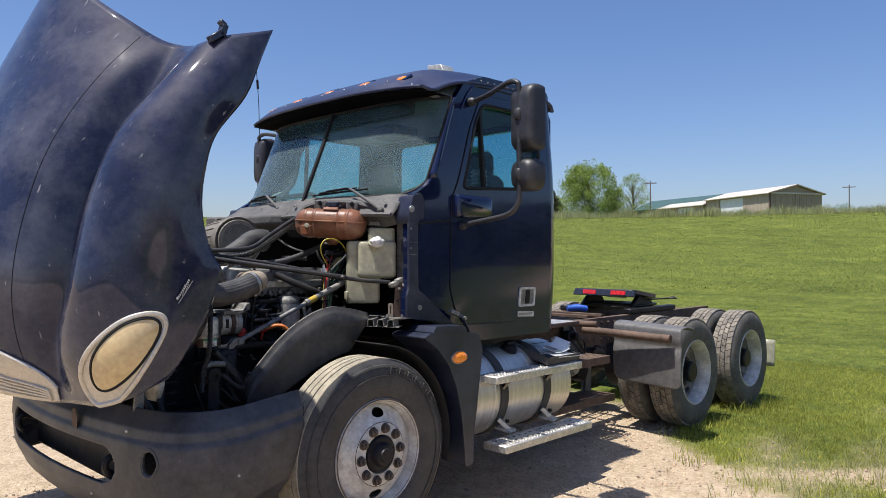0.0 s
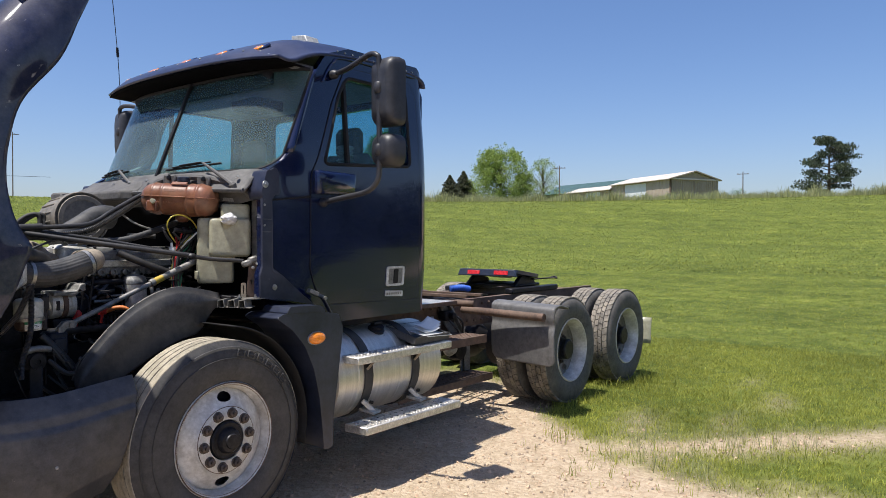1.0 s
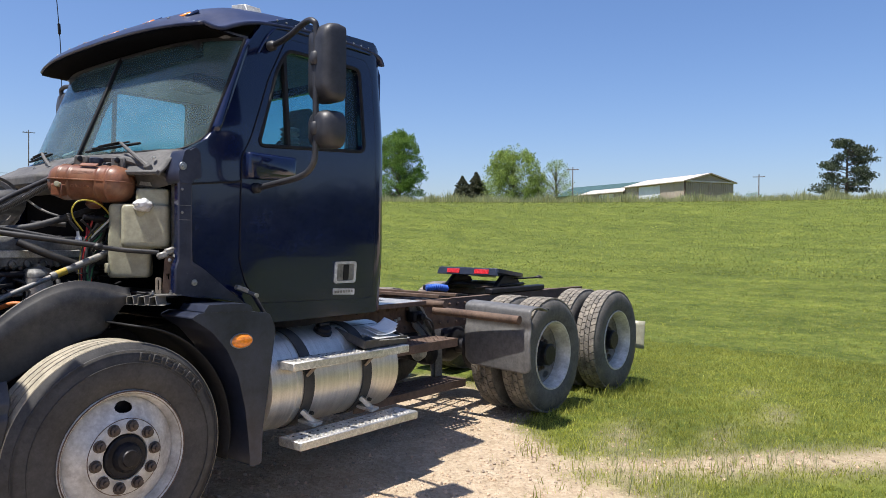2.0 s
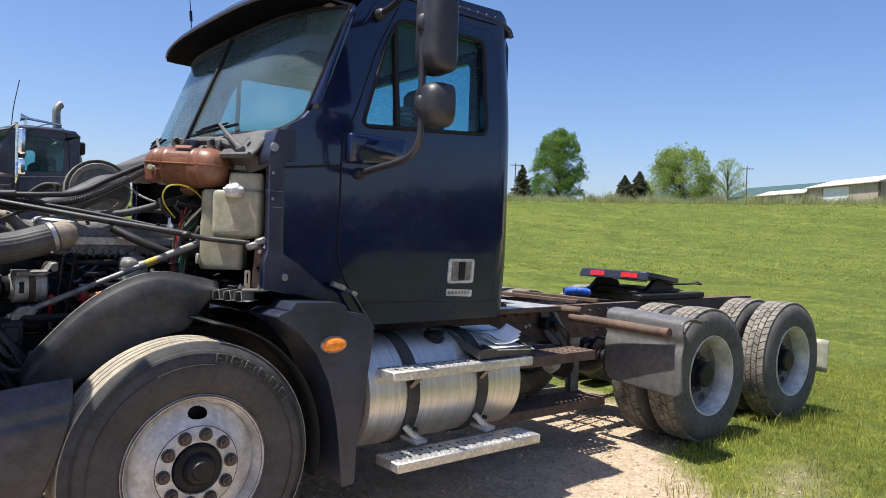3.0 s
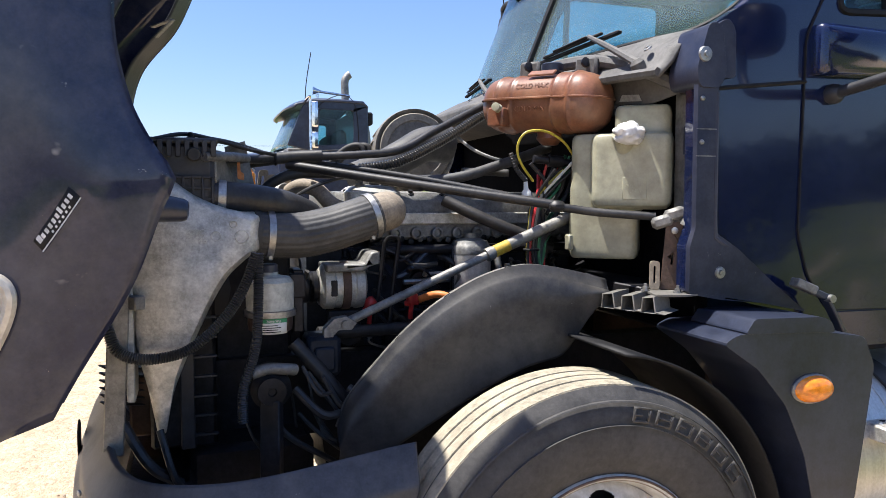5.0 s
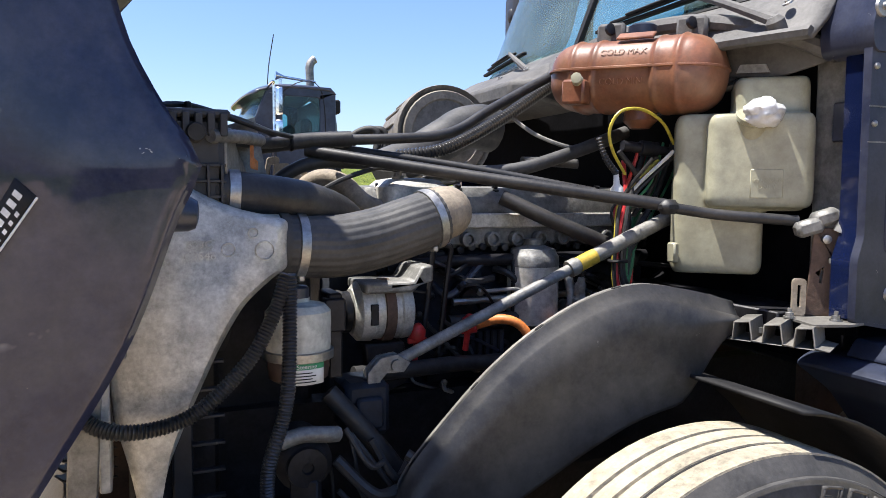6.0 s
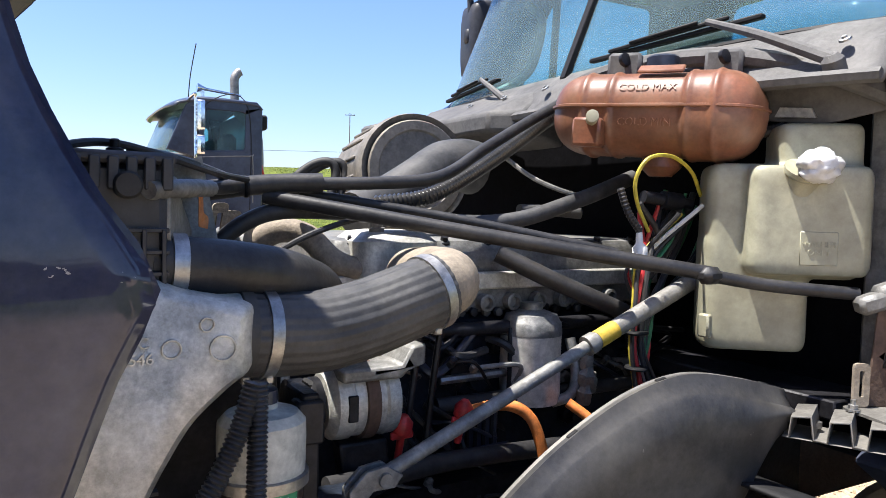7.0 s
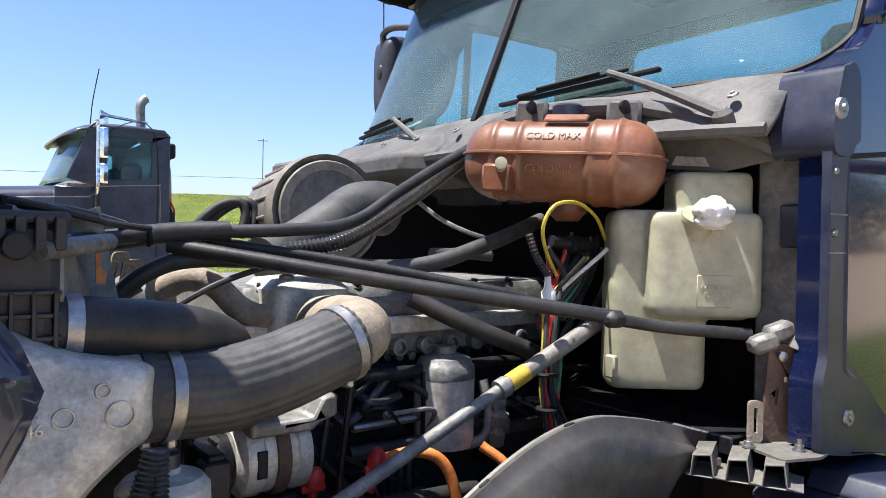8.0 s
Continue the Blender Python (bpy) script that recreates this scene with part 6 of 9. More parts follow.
def lug_mesh():
    g = Geo()
    k = 46
    for i in range(k):
        for j, (y0, y1) in enumerate(((0.030, 0.082), (0.089, 0.130), (0.137, 0.178), (0.185, 0.236))):
            a = 2 * math.pi * (i + (0.5 if j % 2 else 0) + 0.12 * (j - 1.5)) / k
            m = Matrix.Rotation(a, 4, "Y") @ Matrix.Translation((0, 0, 0.495))
            yc, w = (y0 + y1) / 2, y1 - y0
            sh = Matrix.Identity(4)
            sh[0][1] = 0.35 if j % 2 else -0.35
            g.box((-0.0325, -w / 2 - 0.001, 0), (0.0325, w / 2 + 0.001, 0.020 if j in (1, 2) else 0.017), 0.004, m @ Matrix.Translation((0, yc, 0)) @ sh)
    return mesh_of("tread_block", g, LUG, 30)


def rib_mesh():
    g = Geo()
    for y0, y1 in ((0.046, 0.101), (0.106, 0.148), (0.152, 0.194), (0.199, 0.254)):
        g.lathe([(0.516, y0), (0.5275, y0 + 0.003), (0.5285, (y0 + y1) / 2), (0.5275, y1 - 0.003), (0.516, y1)], (0, 0, 0), (0, 1, 0), 96, caps=False)
    return mesh_of("tread_rib", g, TREAD, 30)


def disc_mesh(name, prof, holes, material, seg=288):
    """A wheel disc turned from a profile, with hand holes left open."""
    vs, fs = [], []
    for r, y in prof:
        for s in range(seg):
            a = 2 * math.pi * s / seg
            vs.append((r * math.sin(a), y, r * math.cos(a)))
    for i in range(len(prof) - 1):
        for s in range(seg):
            rm, am = (prof[i][0] + prof[i + 1][0]) / 2, 2 * math.pi * (s + 0.5) / seg
            if any(((rm - hr) / 0.026) ** 2 + (rm * (((am - ha + math.pi) % (2 * math.pi)) - math.pi) / 0.042) ** 2 < 1 for hr, ha in holes):
                continue
            fs.append((i * seg + s, i * seg + (s + 1) % seg, (i + 1) * seg + (s + 1) % seg, (i + 1) * seg + s))
    g = Geo().add(vs, fs)
    return mesh_of(name, g, material, 40)


FRONT_RIM = mesh_of("rim", Geo().lathe([(0.285, 0.06), (0.303, 0.024), (0.308, 0.016), (0.305, 0.008), (0.297, 0.008), (0.290, 0.016), (0.284, 0.045), (0.272, 0.062), (0.268, 0.20), (0.30, 0.25)], (0, 0, 0), (0, 1, 0), 72, caps=False), WHITEWHEEL, 40)
prof = [(0.270, 0.070), (0.262, 0.062)] + [(0.262 - 0.002 * i, 0.062 - 0.0011 * i) for i in range(1, 37)] + [(0.186, 0.020), (0.178, 0.012), (0.172, 0.008), (0.108, 0.006), (0.104, 0.02)]
FRONT_DISC = disc_mesh("disc", prof, [(0.226, radians(2)), (0.226, radians(182))], WHITEWHEEL)
REAR_RIM = mesh_of("rim", Geo().lathe([(0.285, 0.06), (0.303, 0.024), (0.308, 0.016), (0.305, 0.008), (0.297, 0.008), (0.288, 0.02), (0.280, 0.05), (0.268, 0.07), (0.262, 0.15), (0.266, 0.24)], (0, 0, 0), (0, 1, 0), 72, caps=False), WHITEWHEEL, 40)
prof = [(0.268, 0.135)] + [(0.262 - 0.0025 * i, 0.140 + 0.0009 * i) for i in range(0, 33)] + [(0.178, 0.172), (0.115, 0.174), (0.112, 0.16)]
REAR_DISC = disc_mesh("disc", prof, [(0.224, radians(10 + 72 * i)) for i in range(5)], DIRTYWHEEL)
NUT = mesh_of("nut", Geo().lathe([(0.029, 0.0), (0.029, -0.005), (0.022, -0.007), (0.022, -0.024), (0.014, -0.028), (0.011, -0.028), (0.011, -0.036), (0.0, -0.037)], (0, 0, 0), (0, 1, 0), 12), RUSTNUT, 30)
HUB = mesh_of("hub", Geo().lathe([(0.106, 0.03), (0.100, 0.0), (0.092, -0.006), (0.086, -0.004), (0.070, -0.006), (0.066, -0.022), (0.056, -0.034), (0.040, -0.038), (0.036, -0.046), (0.0, -0.048)], (0, 0, 0), (0, 1, 0), 32), DARKMETAL, 30)
RHUB = mesh_of("hub", Geo().lathe([(0.115, 0.18), (0.110, 0.12), (0.098, 0.10), (0.098, 0.055), (0.085, 0.045), (0.0, 0.043)], (0, 0, 0), (0, 1, 0), 32), DARKMETAL, 30)
DRUM = mesh_of("drum", Geo().lathe([(0.0, 0.10), (0.252, 0.10), (0.255, 0.30), (0.0, 0.30)], (0, 0, 0), (0, 1, 0), 32), DARKMETAL, 30)
RDRUM = mesh_of("drum", Geo().lathe([(0.0, 0.20), (0.22, 0.20), (0.225, 0.55), (0.0, 0.55)], (0, 0, 0), (0, 1, 0), 32), DARKMETAL, 30)
FTYRE, RTYRE = tyre_mesh("tyre", False), tyre_mesh("tyre", True)
RIBS, LUGS = rib_mesh(), lug_mesh()


def wheel(parent, x, y, z, flip, front, full=True, label=""):
    """A wheel whose outer face lies at y; flip: on the far side of the truck."""
    w = part("wheel", FRONT_RIM if front else REAR_RIM, None, parent, label, loc=(x, y, z))
    if flip:
        w.rotation_euler = (0, 0, math.pi)
    part("tyre", FTYRE if front else RTYRE, None, w, "black tyre with dusty tread")
    part("tread", RIBS if front else LUGS, None, w, "dusty tan worn tread" if front else "mud-caked blocky tread")
    part("disc", FRONT_DISC if front else REAR_DISC, None, w)
    part("drum", DRUM if front else RDRUM, None, w)
    if full:
        part("hub", HUB if front else RHUB, None, w, "dark greasy hub")
        for i in range(10):
            a = 2 * math.pi * (i + 0.35) / 10
            part("nut", NUT, None, w, loc=(0.1425 * math.sin(a), 0.008 if front else 0.174, 0.1425 * math.cos(a)))
    return w


fw = wheel(truck, 0, 0, 0.51, False, True, label="front wheel with a worn white steel disc")
# raised sidewall marks: plain outlined blocks in an arc
for i in range(6):
    a0 = radians(8 + 8.6 * i)
    g = Geo()
    for r0, r1, a1, a2 in ((0.444, 0.449, 0, 6.2), (0.478, 0.483, 0, 6.2), (0.449, 0.478, 0, 0.7), (0.449, 0.478, 5.5, 6.2), (0.461, 0.465, 1.5, 5.5) if i % 2 else (0.461, 0.465, 0.7, 3.4)):
        g.grid(lambda u, v: Vector(((r0 + (r1 - r0) * v) * math.sin(a0 + radians(a1 + (a2 - a1) * u)), -0.0028, (r0 + (r1 - r0) * v) * math.cos(a0 + radians(a1 + (a2 - a1) * u)))), 4, 1)
    part("sidewall_mark", g, TYRE, fw, thick=0.0045)
part("sidewall_ridge", Geo().lathe([(0.491, 0.014), (0.4915, 0.006), (0.4945, 0.008), (0.495, 0.016)], (0, 0, 0), (0, 1, 0), 72, caps=False), TYRE, fw)
part("sidewall_ridge", Geo().lathe([(0.432, 0.002), (0.4325, -0.003), (0.435, -0.003), (0.4355, 0.002)], (0, 0, 0), (0, 1, 0), 72, caps=False), TYRE, fw)
for r_, y_, w_, m_ in ((0.3015, 0.0085, 0.0035, RUST), (0.2925, 0.0155, 0.0030, TANPIPE), (0.1755, 0.0105, 0.0022, RUST)):
    part("rusty_edge", Geo().tube([(r_ * math.sin(2 * math.pi * i / 72), y_, r_ * math.cos(2 * math.pi * i / 72)) for i in range(73)], w_, 6, smooth=False, caps=False), m_, fw, "rust-stained wheel edge")
wheel(truck, 0, 2 * YC, 0.51, True, True, label="front wheel with a worn white steel disc")
AX1, AX2 = 3.975, 5.295
for ax in (AX1, AX2):
    for far in (False, True):
        for k, off in ((0, 0.0), (1, 0.325)):
            y = 2 * YC - off if far else off
            wheel(truck, ax, y, 0.51, far, False, k == 0, "rear wheel of a dual pair, " + ("white rim" if ax == AX2 else "dirty rim"))

# ---- chassis ----
for yy in (YC - 0.43, YC + 0.43):
    s = 1 if yy < YC else -1
    g = Geo().plate([(0, 0.74), (0.075, 0.74), (0.075, 0.75), (0.01, 0.75), (0.01, 0.99), (0.075, 0.99), (0.075, 1.0), (0, 1.0)], 0.951, 6.05, lambda d, z, x: Vector((x, yy + s * d, z)))
    part("frame_rail", g, RUST, truck, "rust-brown steel channel frame rail")
    g = Geo().plate([(0, 0.74), (0.075, 0.74), (0.075, 0.75), (0.01, 0.75), (0.01, 0.99), (0.075, 0.99), (0.075, 1.0), (0, 1.0)], -1.08, 0.95, lambda d, z, x: Vector((x, yy + s * d, z)))
    part("frame_rail", g, DARKMETAL, truck, "oily dark front end of the frame rail")
for x in (-1.1, 1.0, 2.2, 3.0, 4.6, 6.0):
    part("crossmember", Geo().box((x - 0.05, YC - 0.42, 0.78), (x + 0.05, YC + 0.42, 0.96), 0.008), RUST, truck)
for x in (0.0, AX1, AX2):
    part("axle", Geo().tube([(x, 0.2, 0.51), (x, 0.7, 0.50), (x, 1.25, 0.50), (x, 1.8, 0.50), (x, 2.3, 0.51)], 0.06 if x == 0 else 0.075, 12), DARKMETAL, truck)
    if x:
        part("differential", Geo().lathe([(0.05, -0.24), (0.16, -0.17), (0.2, 0), (0.16, 0.17), (0.05, 0.24)], (x, YC, 0.52), (1, 0, 0), 20), DARKMETAL, truck)
part("drive_shaft", Geo().tube([(1.6, YC, 0.72), (3.75, YC, 0.55)], 0.05, 12), DARKMETAL, truck)
for yy in (0.55, 1.95):
    part("leaf_spring", Geo().tube([(-0.7, yy, 0.62), (0, yy, 0.57), (0.7, yy, 0.64)], 0.04, 8), DARKMETAL, truck)
    for x in (AX1, AX2):
        part("air_bag", Geo().lathe([(0.1, 0), (0.13, 0.03), (0.1, 0.07), (0.13, 0.11), (0.1, 0.15)], (x + 0.35, yy + (0.2 if yy < YC else -0.2), 0.62), (0, 0, 1), 16), RUBBER, truck)
# deck plate behind the cab, box side, brackets
part("deck_plate", Geo().box((1.98, 0.66, 1.005), (2.95, 1.84, 1.02), 0.004), TREADPLATE, truck, "pale aluminium deck plate")
part("deck_lip", Geo().box((1.98, 0.645, 0.985), (2.95, 0.66, 1.022), 0.004), RUST, truck)
for x in (2.5, 3.3, 3.55):
    part("cross_tube", Geo().bar((x, 0.78, 1.03), (x, 1.75, 1.03), 0.04, 0.03), RUST, truck)
part("air_line", Geo().tube([(2.2, 1.0, 1.035), (2.9, 1.05, 0.99), (3.4, 1.15, 0.99), (3.9, 1.2, 0.985)], 0.014, 8), DARKMETAL, truck)
part("air_line", Geo().tube([(2.3, 1.3, 1.036), (3.0, 1.28, 0.99), (3.8, 1.15, 0.985)], 0.013, 8), DARKMETAL, truck)
part("coupling_mount", Geo().box((4.45, 0.90, 1.06), (4.90, 1.60, 1.09), 0.01), DARKMETAL, truck)
# hanger plate with holes, lower step and side rail
part("hanger", Geo().plate([(2.86, 0.98), (3.02, 0.98), (3.28, 0.62), (3.30, 0.33), (3.18, 0.31), (3.15, 0.60), (2.92, 0.80)], 0.76, 0.78, lambda x, z, y: Vector((x, y, z)), [rounded([(3.0, 0.80), (3.06, 0.80), (3.06, 0.88), (3.0, 0.88)], 0.02)]), GREYMETAL, truck, "grey steel hanger plate with holes", bevel=0.004)
part("side_rail", Geo().box((2.02, 0.62, 0.62), (3.05, 0.75, 0.72), 0.008), RUST, truck, "rust-brown steel side box")
holes = [[(2.02 + 0.045 * i + 0.014 * math.cos(w), 0.545 + 0.055 * j + 0.014 * math.sin(w)) for w in [math.pi * q / 3 for q in range(6)]] for i in range(28) for j in range(5)]
part("lower_rail", Geo().plate([(1.95, 0.50), (3.30, 0.50), (3.30, 0.80), (1.95, 0.80)], 0.325, 0.335, lambda x, y, z: Vector((x, y, z)), holes), RUST, truck, "brown perforated steel lower step")
part("lower_rail_lip", Geo().box((1.95, 0.488, 0.275), (3.30, 0.499, 0.338), 0.003), RUST, truck)
holes = [[(2.06 + 0.05 * i + 0.013 * math.cos(w), 0.44 + 0.05 * j + 0.013 * math.sin(w)) for w in [math.pi * q / 3 for q in range(6)]] for i in range(20) for j in range(4)]
part("side_step", Geo().plate([(2.02, 0.40), (3.05, 0.40), (3.05, 0.62), (2.02, 0.62)], 0.712, 0.722, lambda x, y, z: Vector((x, y, z)), holes), RUST, truck, "rust-brown perforated step plate")
part("side_step_lip", Geo().box((2.02, 0.389, 0.655), (3.05, 0.399, 0.724), 0.003), RUST, truck)
part("hanger_brace", Geo().bar((2.95, 0.74, 0.97), (3.24, 0.74, 0.62), 0.05, 0.012).bar((3.23, 0.735, 0.64), (3.23, 0.735, 0.34), 0.09, 0.012, up=(0, 1, 0)), GREYMETAL, truck, "pale grey diagonal brace")
part("brake_can", Geo().lathe([(0.05, 0), (0.09, 0.02), (0.1, 0.07), (0.09, 0.14), (0.05, 0.16)], (3.10, 0.85, 0.55), (0, -1, 0), 18), DARKMETAL, truck)
part("brake_can", Geo().lathe([(0.04, 0), (0.07, 0.02), (0.08, 0.05), (0.05, 0.1)], (2.98, 0.80, 0.58), (0, -1, 0), 18), PALEVENT, truck)
part("air_tank", Geo().lathe([(0.08, 0), (0.13, 0.04), (0.13, 0.60), (0.08, 0.64)], (2.1, 0.95, 0.62), (1, 0, 0), 24), DARKMETAL, truck, "black air tank")
# flap over the drive tyres on a rusty pipe
part("flap_pipe", Geo().tube([(3.22, 0.78, 0.915), (3.22, -0.10, 0.892)], 0.036, 16), RUST, truck, "rusty brown pipe holding the flap")
part("pipe_collar", Geo().tube([(3.02, 0.82, 0.99), (3.02, 0.50, 0.995)], 0.03, 14), RUST, truck)
for far in (0, 1):
    S = (lambda p: Vector(my(p))) if far else (lambda p: Vector(p))

    def flap(u, v):
        e = abs(2 * u - 1)
        z = 0.45 + 0.60 * v + 0.05 * max(0, (e - 0.8) / 0.2) ** 2 * max(0, 1 - v / 0.12)
        x = 3.285 + 0.06 * u + 0.018 * math.exp(-((v - 0.60) / 0.08) ** 2) - 0.02 * math.sin(math.pi * v) + 0.26 * max(0, (v - 0.84) / 0.16) ** 1.5
        return S((x, -0.175 + 0.695 * u, z + 0.02 * u - 0.10 * max(0, (v - 0.84) / 0.16) ** 2.5))

    part("mud_flap", Geo().grid(flap, 24, 48), FLAP, truck, "scuffed grey rubber flap before the drive tyres", thick=0.014)
    part("flap_edge", Geo().tube([flap(i / 10, 1.0) + Vector((0, 0, 0.008)) for i in range(11)], 0.012, 6), BLACKINK, truck)
    g = Geo().grid(lambda u, v: S((5.87 + 0.03 * v, -0.03 + 0.56 * u, 0.36 + 0.30 * v)), 4, 6)
    part("rear_flap", g, MILKY, truck, "pale worn rear mud flap", thick=0.012)
    part("tail_lamp", Geo().box(S((6.06, 0.55, 0.72)) if not far else (6.06, 2 * YC - 0.75, 0.72), S((6.10, 0.75, 0.82)) if not far else (6.10, 2 * YC - 0.55, 0.82), 0.01), REDP, truck)
# fifth wheel coupling, tilted back
FWM = Matrix.Translation((4.66, YC, 1.185)) @ pose(0, 0, 0, 0, 8, 0) @ Matrix.Diagonal((0.95, 0.86, 0.9, 1))
fp = rounded([(-0.34, -0.44), (0.14, -0.46), (0.38, -0.28), (0.38, -0.10), (0.08, -0.035), (0.08, 0.035), (0.38, 0.10), (0.38, 0.28), (0.14, 0.46), (-0.34, 0.44)], 0.05)
fifth = part("fifth_wheel", Geo().plate(fp, -0.02, 0.025, lambda a, b, d: FWM @ Vector((a, b, d))), BLACKP, truck, "black greasy fifth wheel coupling plate", bevel=0.01)
part("skirt", Geo().plate([(-0.45, -0.062), (0.45, -0.062), (0.42, 0.02), (-0.42, 0.02)], -0.36, -0.33, lambda b, z, a: FWM @ Vector((a, b, z))), BLACKP, fifth, bevel=0.006)
for y0, y1 in ((0.10, 0.29), (-0.33, -0.12)):
    part("reflector", Geo().box((-0.365, y0, -0.045), (-0.358, y1, 0.005), 0.002, FWM), RED, fifth, "red reflective tape")
for sgn in (-1, 1):
    part("stand", Geo().plate([(-0.28, -0.18), (0.28, -0.18), (0.14, -0.03), (-0.14, -0.03)], sgn * 0.36 - 0.03, sgn * 0.36 + 0.03, lambda a, z, b: FWM @ Vector((a, b, z))), DARKMETAL, fifth, bevel=0.008)
part("release_handle", Geo().tube([FWM @ Vector(q) for q in ((0.05, -0.40, -0.05), (0.05, -0.62, -0.03), (0.06, -0.72, -0.02), (0.09, -0.76, -0.02), (0.10, -0.72, 0.0), (0.06, -0.68, -0.02))], 0.009, 6), DARKMETAL, fifth)
for yy in (0.80, 1.60):
    part("slide_base", Geo().box((4.15, yy, 1.005), (5.15, yy + 0.1, 1.06), 0.01), DARKMETAL, truck)
g = Geo().tube([(3.80, 1.36, 1.055), (3.87, 1.31, 1.065), (3.94, 1.28, 1.06), (4.02, 1.27, 1.045)], 0.03, 10, wave=0.006, pitch=0.02)
tagged(part("air_hose_coil", g, BLUE), "coiled blue air hose lying behind the cab", "hose")

# dark tray leaning from the upper step to the tank, with curled papers
tray = thing("document_tray", "dark grey shallow tray on the step beside the tank", "tray", loc=(1.56, 0.0, 0.829))
TM = pose(0, 0, 0, 14, 0, 0)
part("base", Geo().box((0, 0, 0.003), (0.40, 0.30, 0.009), 0.002, TM), DARKMETAL, tray)
for lo, hi in (((0, 0, 0.003), (0.40, 0.006, 0.062)), ((0, 0.294, 0.003), (0.40, 0.30, 0.05)), ((0, 0.007, 0.003), (0.006, 0.293, 0.058)), ((0.394, 0.007, 0.003), (0.40, 0.293, 0.05))):
    part("side", Geo().box(lo, hi, 0.002, TM), HOSE, tray)
part("flap", Geo().box((0.12, -0.012, 0.058), (0.42, 0.16, 0.063), 0.001, TM @ pose(0, 0, 0, -5, 3, 0)), PALEVENT, tray, "pale grey cover")
for i in range(3):
    def sheet(u, v):
        return Vector((1.73 + 0.02 * i + 0.19 * u, 0.05 + 0.13 * v + 0.012 * i, 0.898 + 0.007 * i + 0.05 * (u - 0.35) ** 2 * (1 + 0.6 * i) + 0.035 * v))
    tagged(part("paper_sheet", Geo().grid(sheet, 8, 6), PAPER, None, thick=0.0012), "curled white paper sheet lying on the tray", "paper", "papers in the tray")

# lines, straps and bolts along the chassis behind the cab
rc4 = random.Random(9)
for i in range(3):
    y0 = 0.95 + 0.12 * i
    pts = [(2.0 + 0.05 * rc4.random(), y0, 1.06), (2.6, y0 + rc4.uniform(-0.06, 0.06), 1.05 + 0.02 * rc4.random()), (3.2, y0 + rc4.uniform(-0.08, 0.08), 1.06), (3.9, 1.1 + 0.05 * i, 1.07 + 0.02 * rc4.random()), (4.2, 1.15 + 0.04 * i, 1.05)]
    part("air_line", Geo().tube([(a, b, c - 0.035 - 0.04 * (a > 2.9)) for a, b, c in pts], rc4.choice((0.008, 0.010, 0.012)), 7), rc4.choice((DARKMETAL, BHOSE, RUBBER)), truck)
for i in range(16):
    x = 2.05 + 0.062 * i * 1.9
    for z in (0.79, 0.95):
        part("bolt", Geo().lathe([(0.016, 0), (0.016, 0.010), (0.009, 0.012), (0.009, 0.02)], (x + 0.02 * (z > 0.9), YC - 0.431, z), (0, -1, 0), 6), RUST, truck)
for x, z in ((2.3, 0.88), (2.34, 0.88), (2.38, 0.885), (2.75, 0.86), (2.79, 0.87)):
    part("clip", Geo().box((x - 0.012, YC - 0.45, z - 0.012), (x + 0.012, YC - 0.431, z + 0.012), 0.003), PALEVENT, truck)
part("valve", Geo().box((2.86, 0.70, 0.84), (2.98, 0.80, 0.93), 0.012).lathe([(0.03, 0), (0.03, 0.05), (0.015, 0.06)], (2.92, 0.70, 0.885), (0, -1, 0), 14), DARKMETAL, truck)
for pts in ([(2.9, 0.72, 0.86), (2.98, 0.66, 0.74), (3.08, 0.70, 0.60)], [(2.94, 0.72, 0.90), (3.05, 0.66, 0.82), (3.12, 0.72, 0.62)], [(2.2, 0.80, 0.70), (2.5, 0.78, 0.62), (2.9, 0.80, 0.58)]):
    part("air_line", Geo().tube(pts, 0.010, 7), BHOSE, truck)


# ---- engine bay ----
YELLOWL = mat("worn_yellow_label", (0.50, 0.34, 0.03), 0.5, 0.0, 0.2, 20, 0.1, 90, dust=0.5, dustcol=(0.2, 0.17, 0.1), dscale=30)
def eng(name, g, material, label="", parent=None, **k):
    return part(name, g, material, parent or truck, label, **k)


# charge-air cooler end casting: a broad aluminium horn narrowing to the hose
CAST = [(-1.10, 1.60), (-1.02, 1.565), (-0.955, 1.512), (-0.88, 1.478), (-0.80, 1.462), (-0.785, 1.455), (-0.785, 1.365), (-0.81, 1.35), (-0.868, 1.30), (-0.915, 1.22), (-0.975, 1.09), (-1.015, 0.99), (-1.035, 0.88), (-1.055, 0.88), (-1.075, 1.0), (-1.10, 1.10), (-1.12, 1.30)]
rc = rounded(CAST, 0.03, 3)
cx, cz = -0.96, 1.35
rings = []
for y, k in ((0.475, 0.86), (0.485, 0.95), (0.505, 1.0), (0.60, 1.0), (0.64, 0.96)):
    rings.append([Vector((cx + (x - cx) * k, y, cz + (z - cz) * k)) for x, z in rc])
cast = eng("charge_air_casting", Geo().loft(rings), ALU, "grainy cast aluminium charge-air duct", angle=45)
part("outlet", Geo().lathe([(0.062, -0.06), (0.062, 0.0), (0.055, 0.03)], (-0.80, 0.56, 1.408), (1, 0.03, 0), 28), ALU, cast)
for x, z, r in ((-0.834, 1.402, 0.017), (-0.90, 1.405, 0.012), (-0.855, 1.435, 0.009)):
    part("cast_ring", Geo().lathe([(r + 0.0014 * math.cos(a), 0.0014 * math.sin(a)) for a in [2 * math.pi * i / 6 for i in range(6)]], (x, 0.473, z), (0, 1, 0), 20, close=True), ALU, cast)
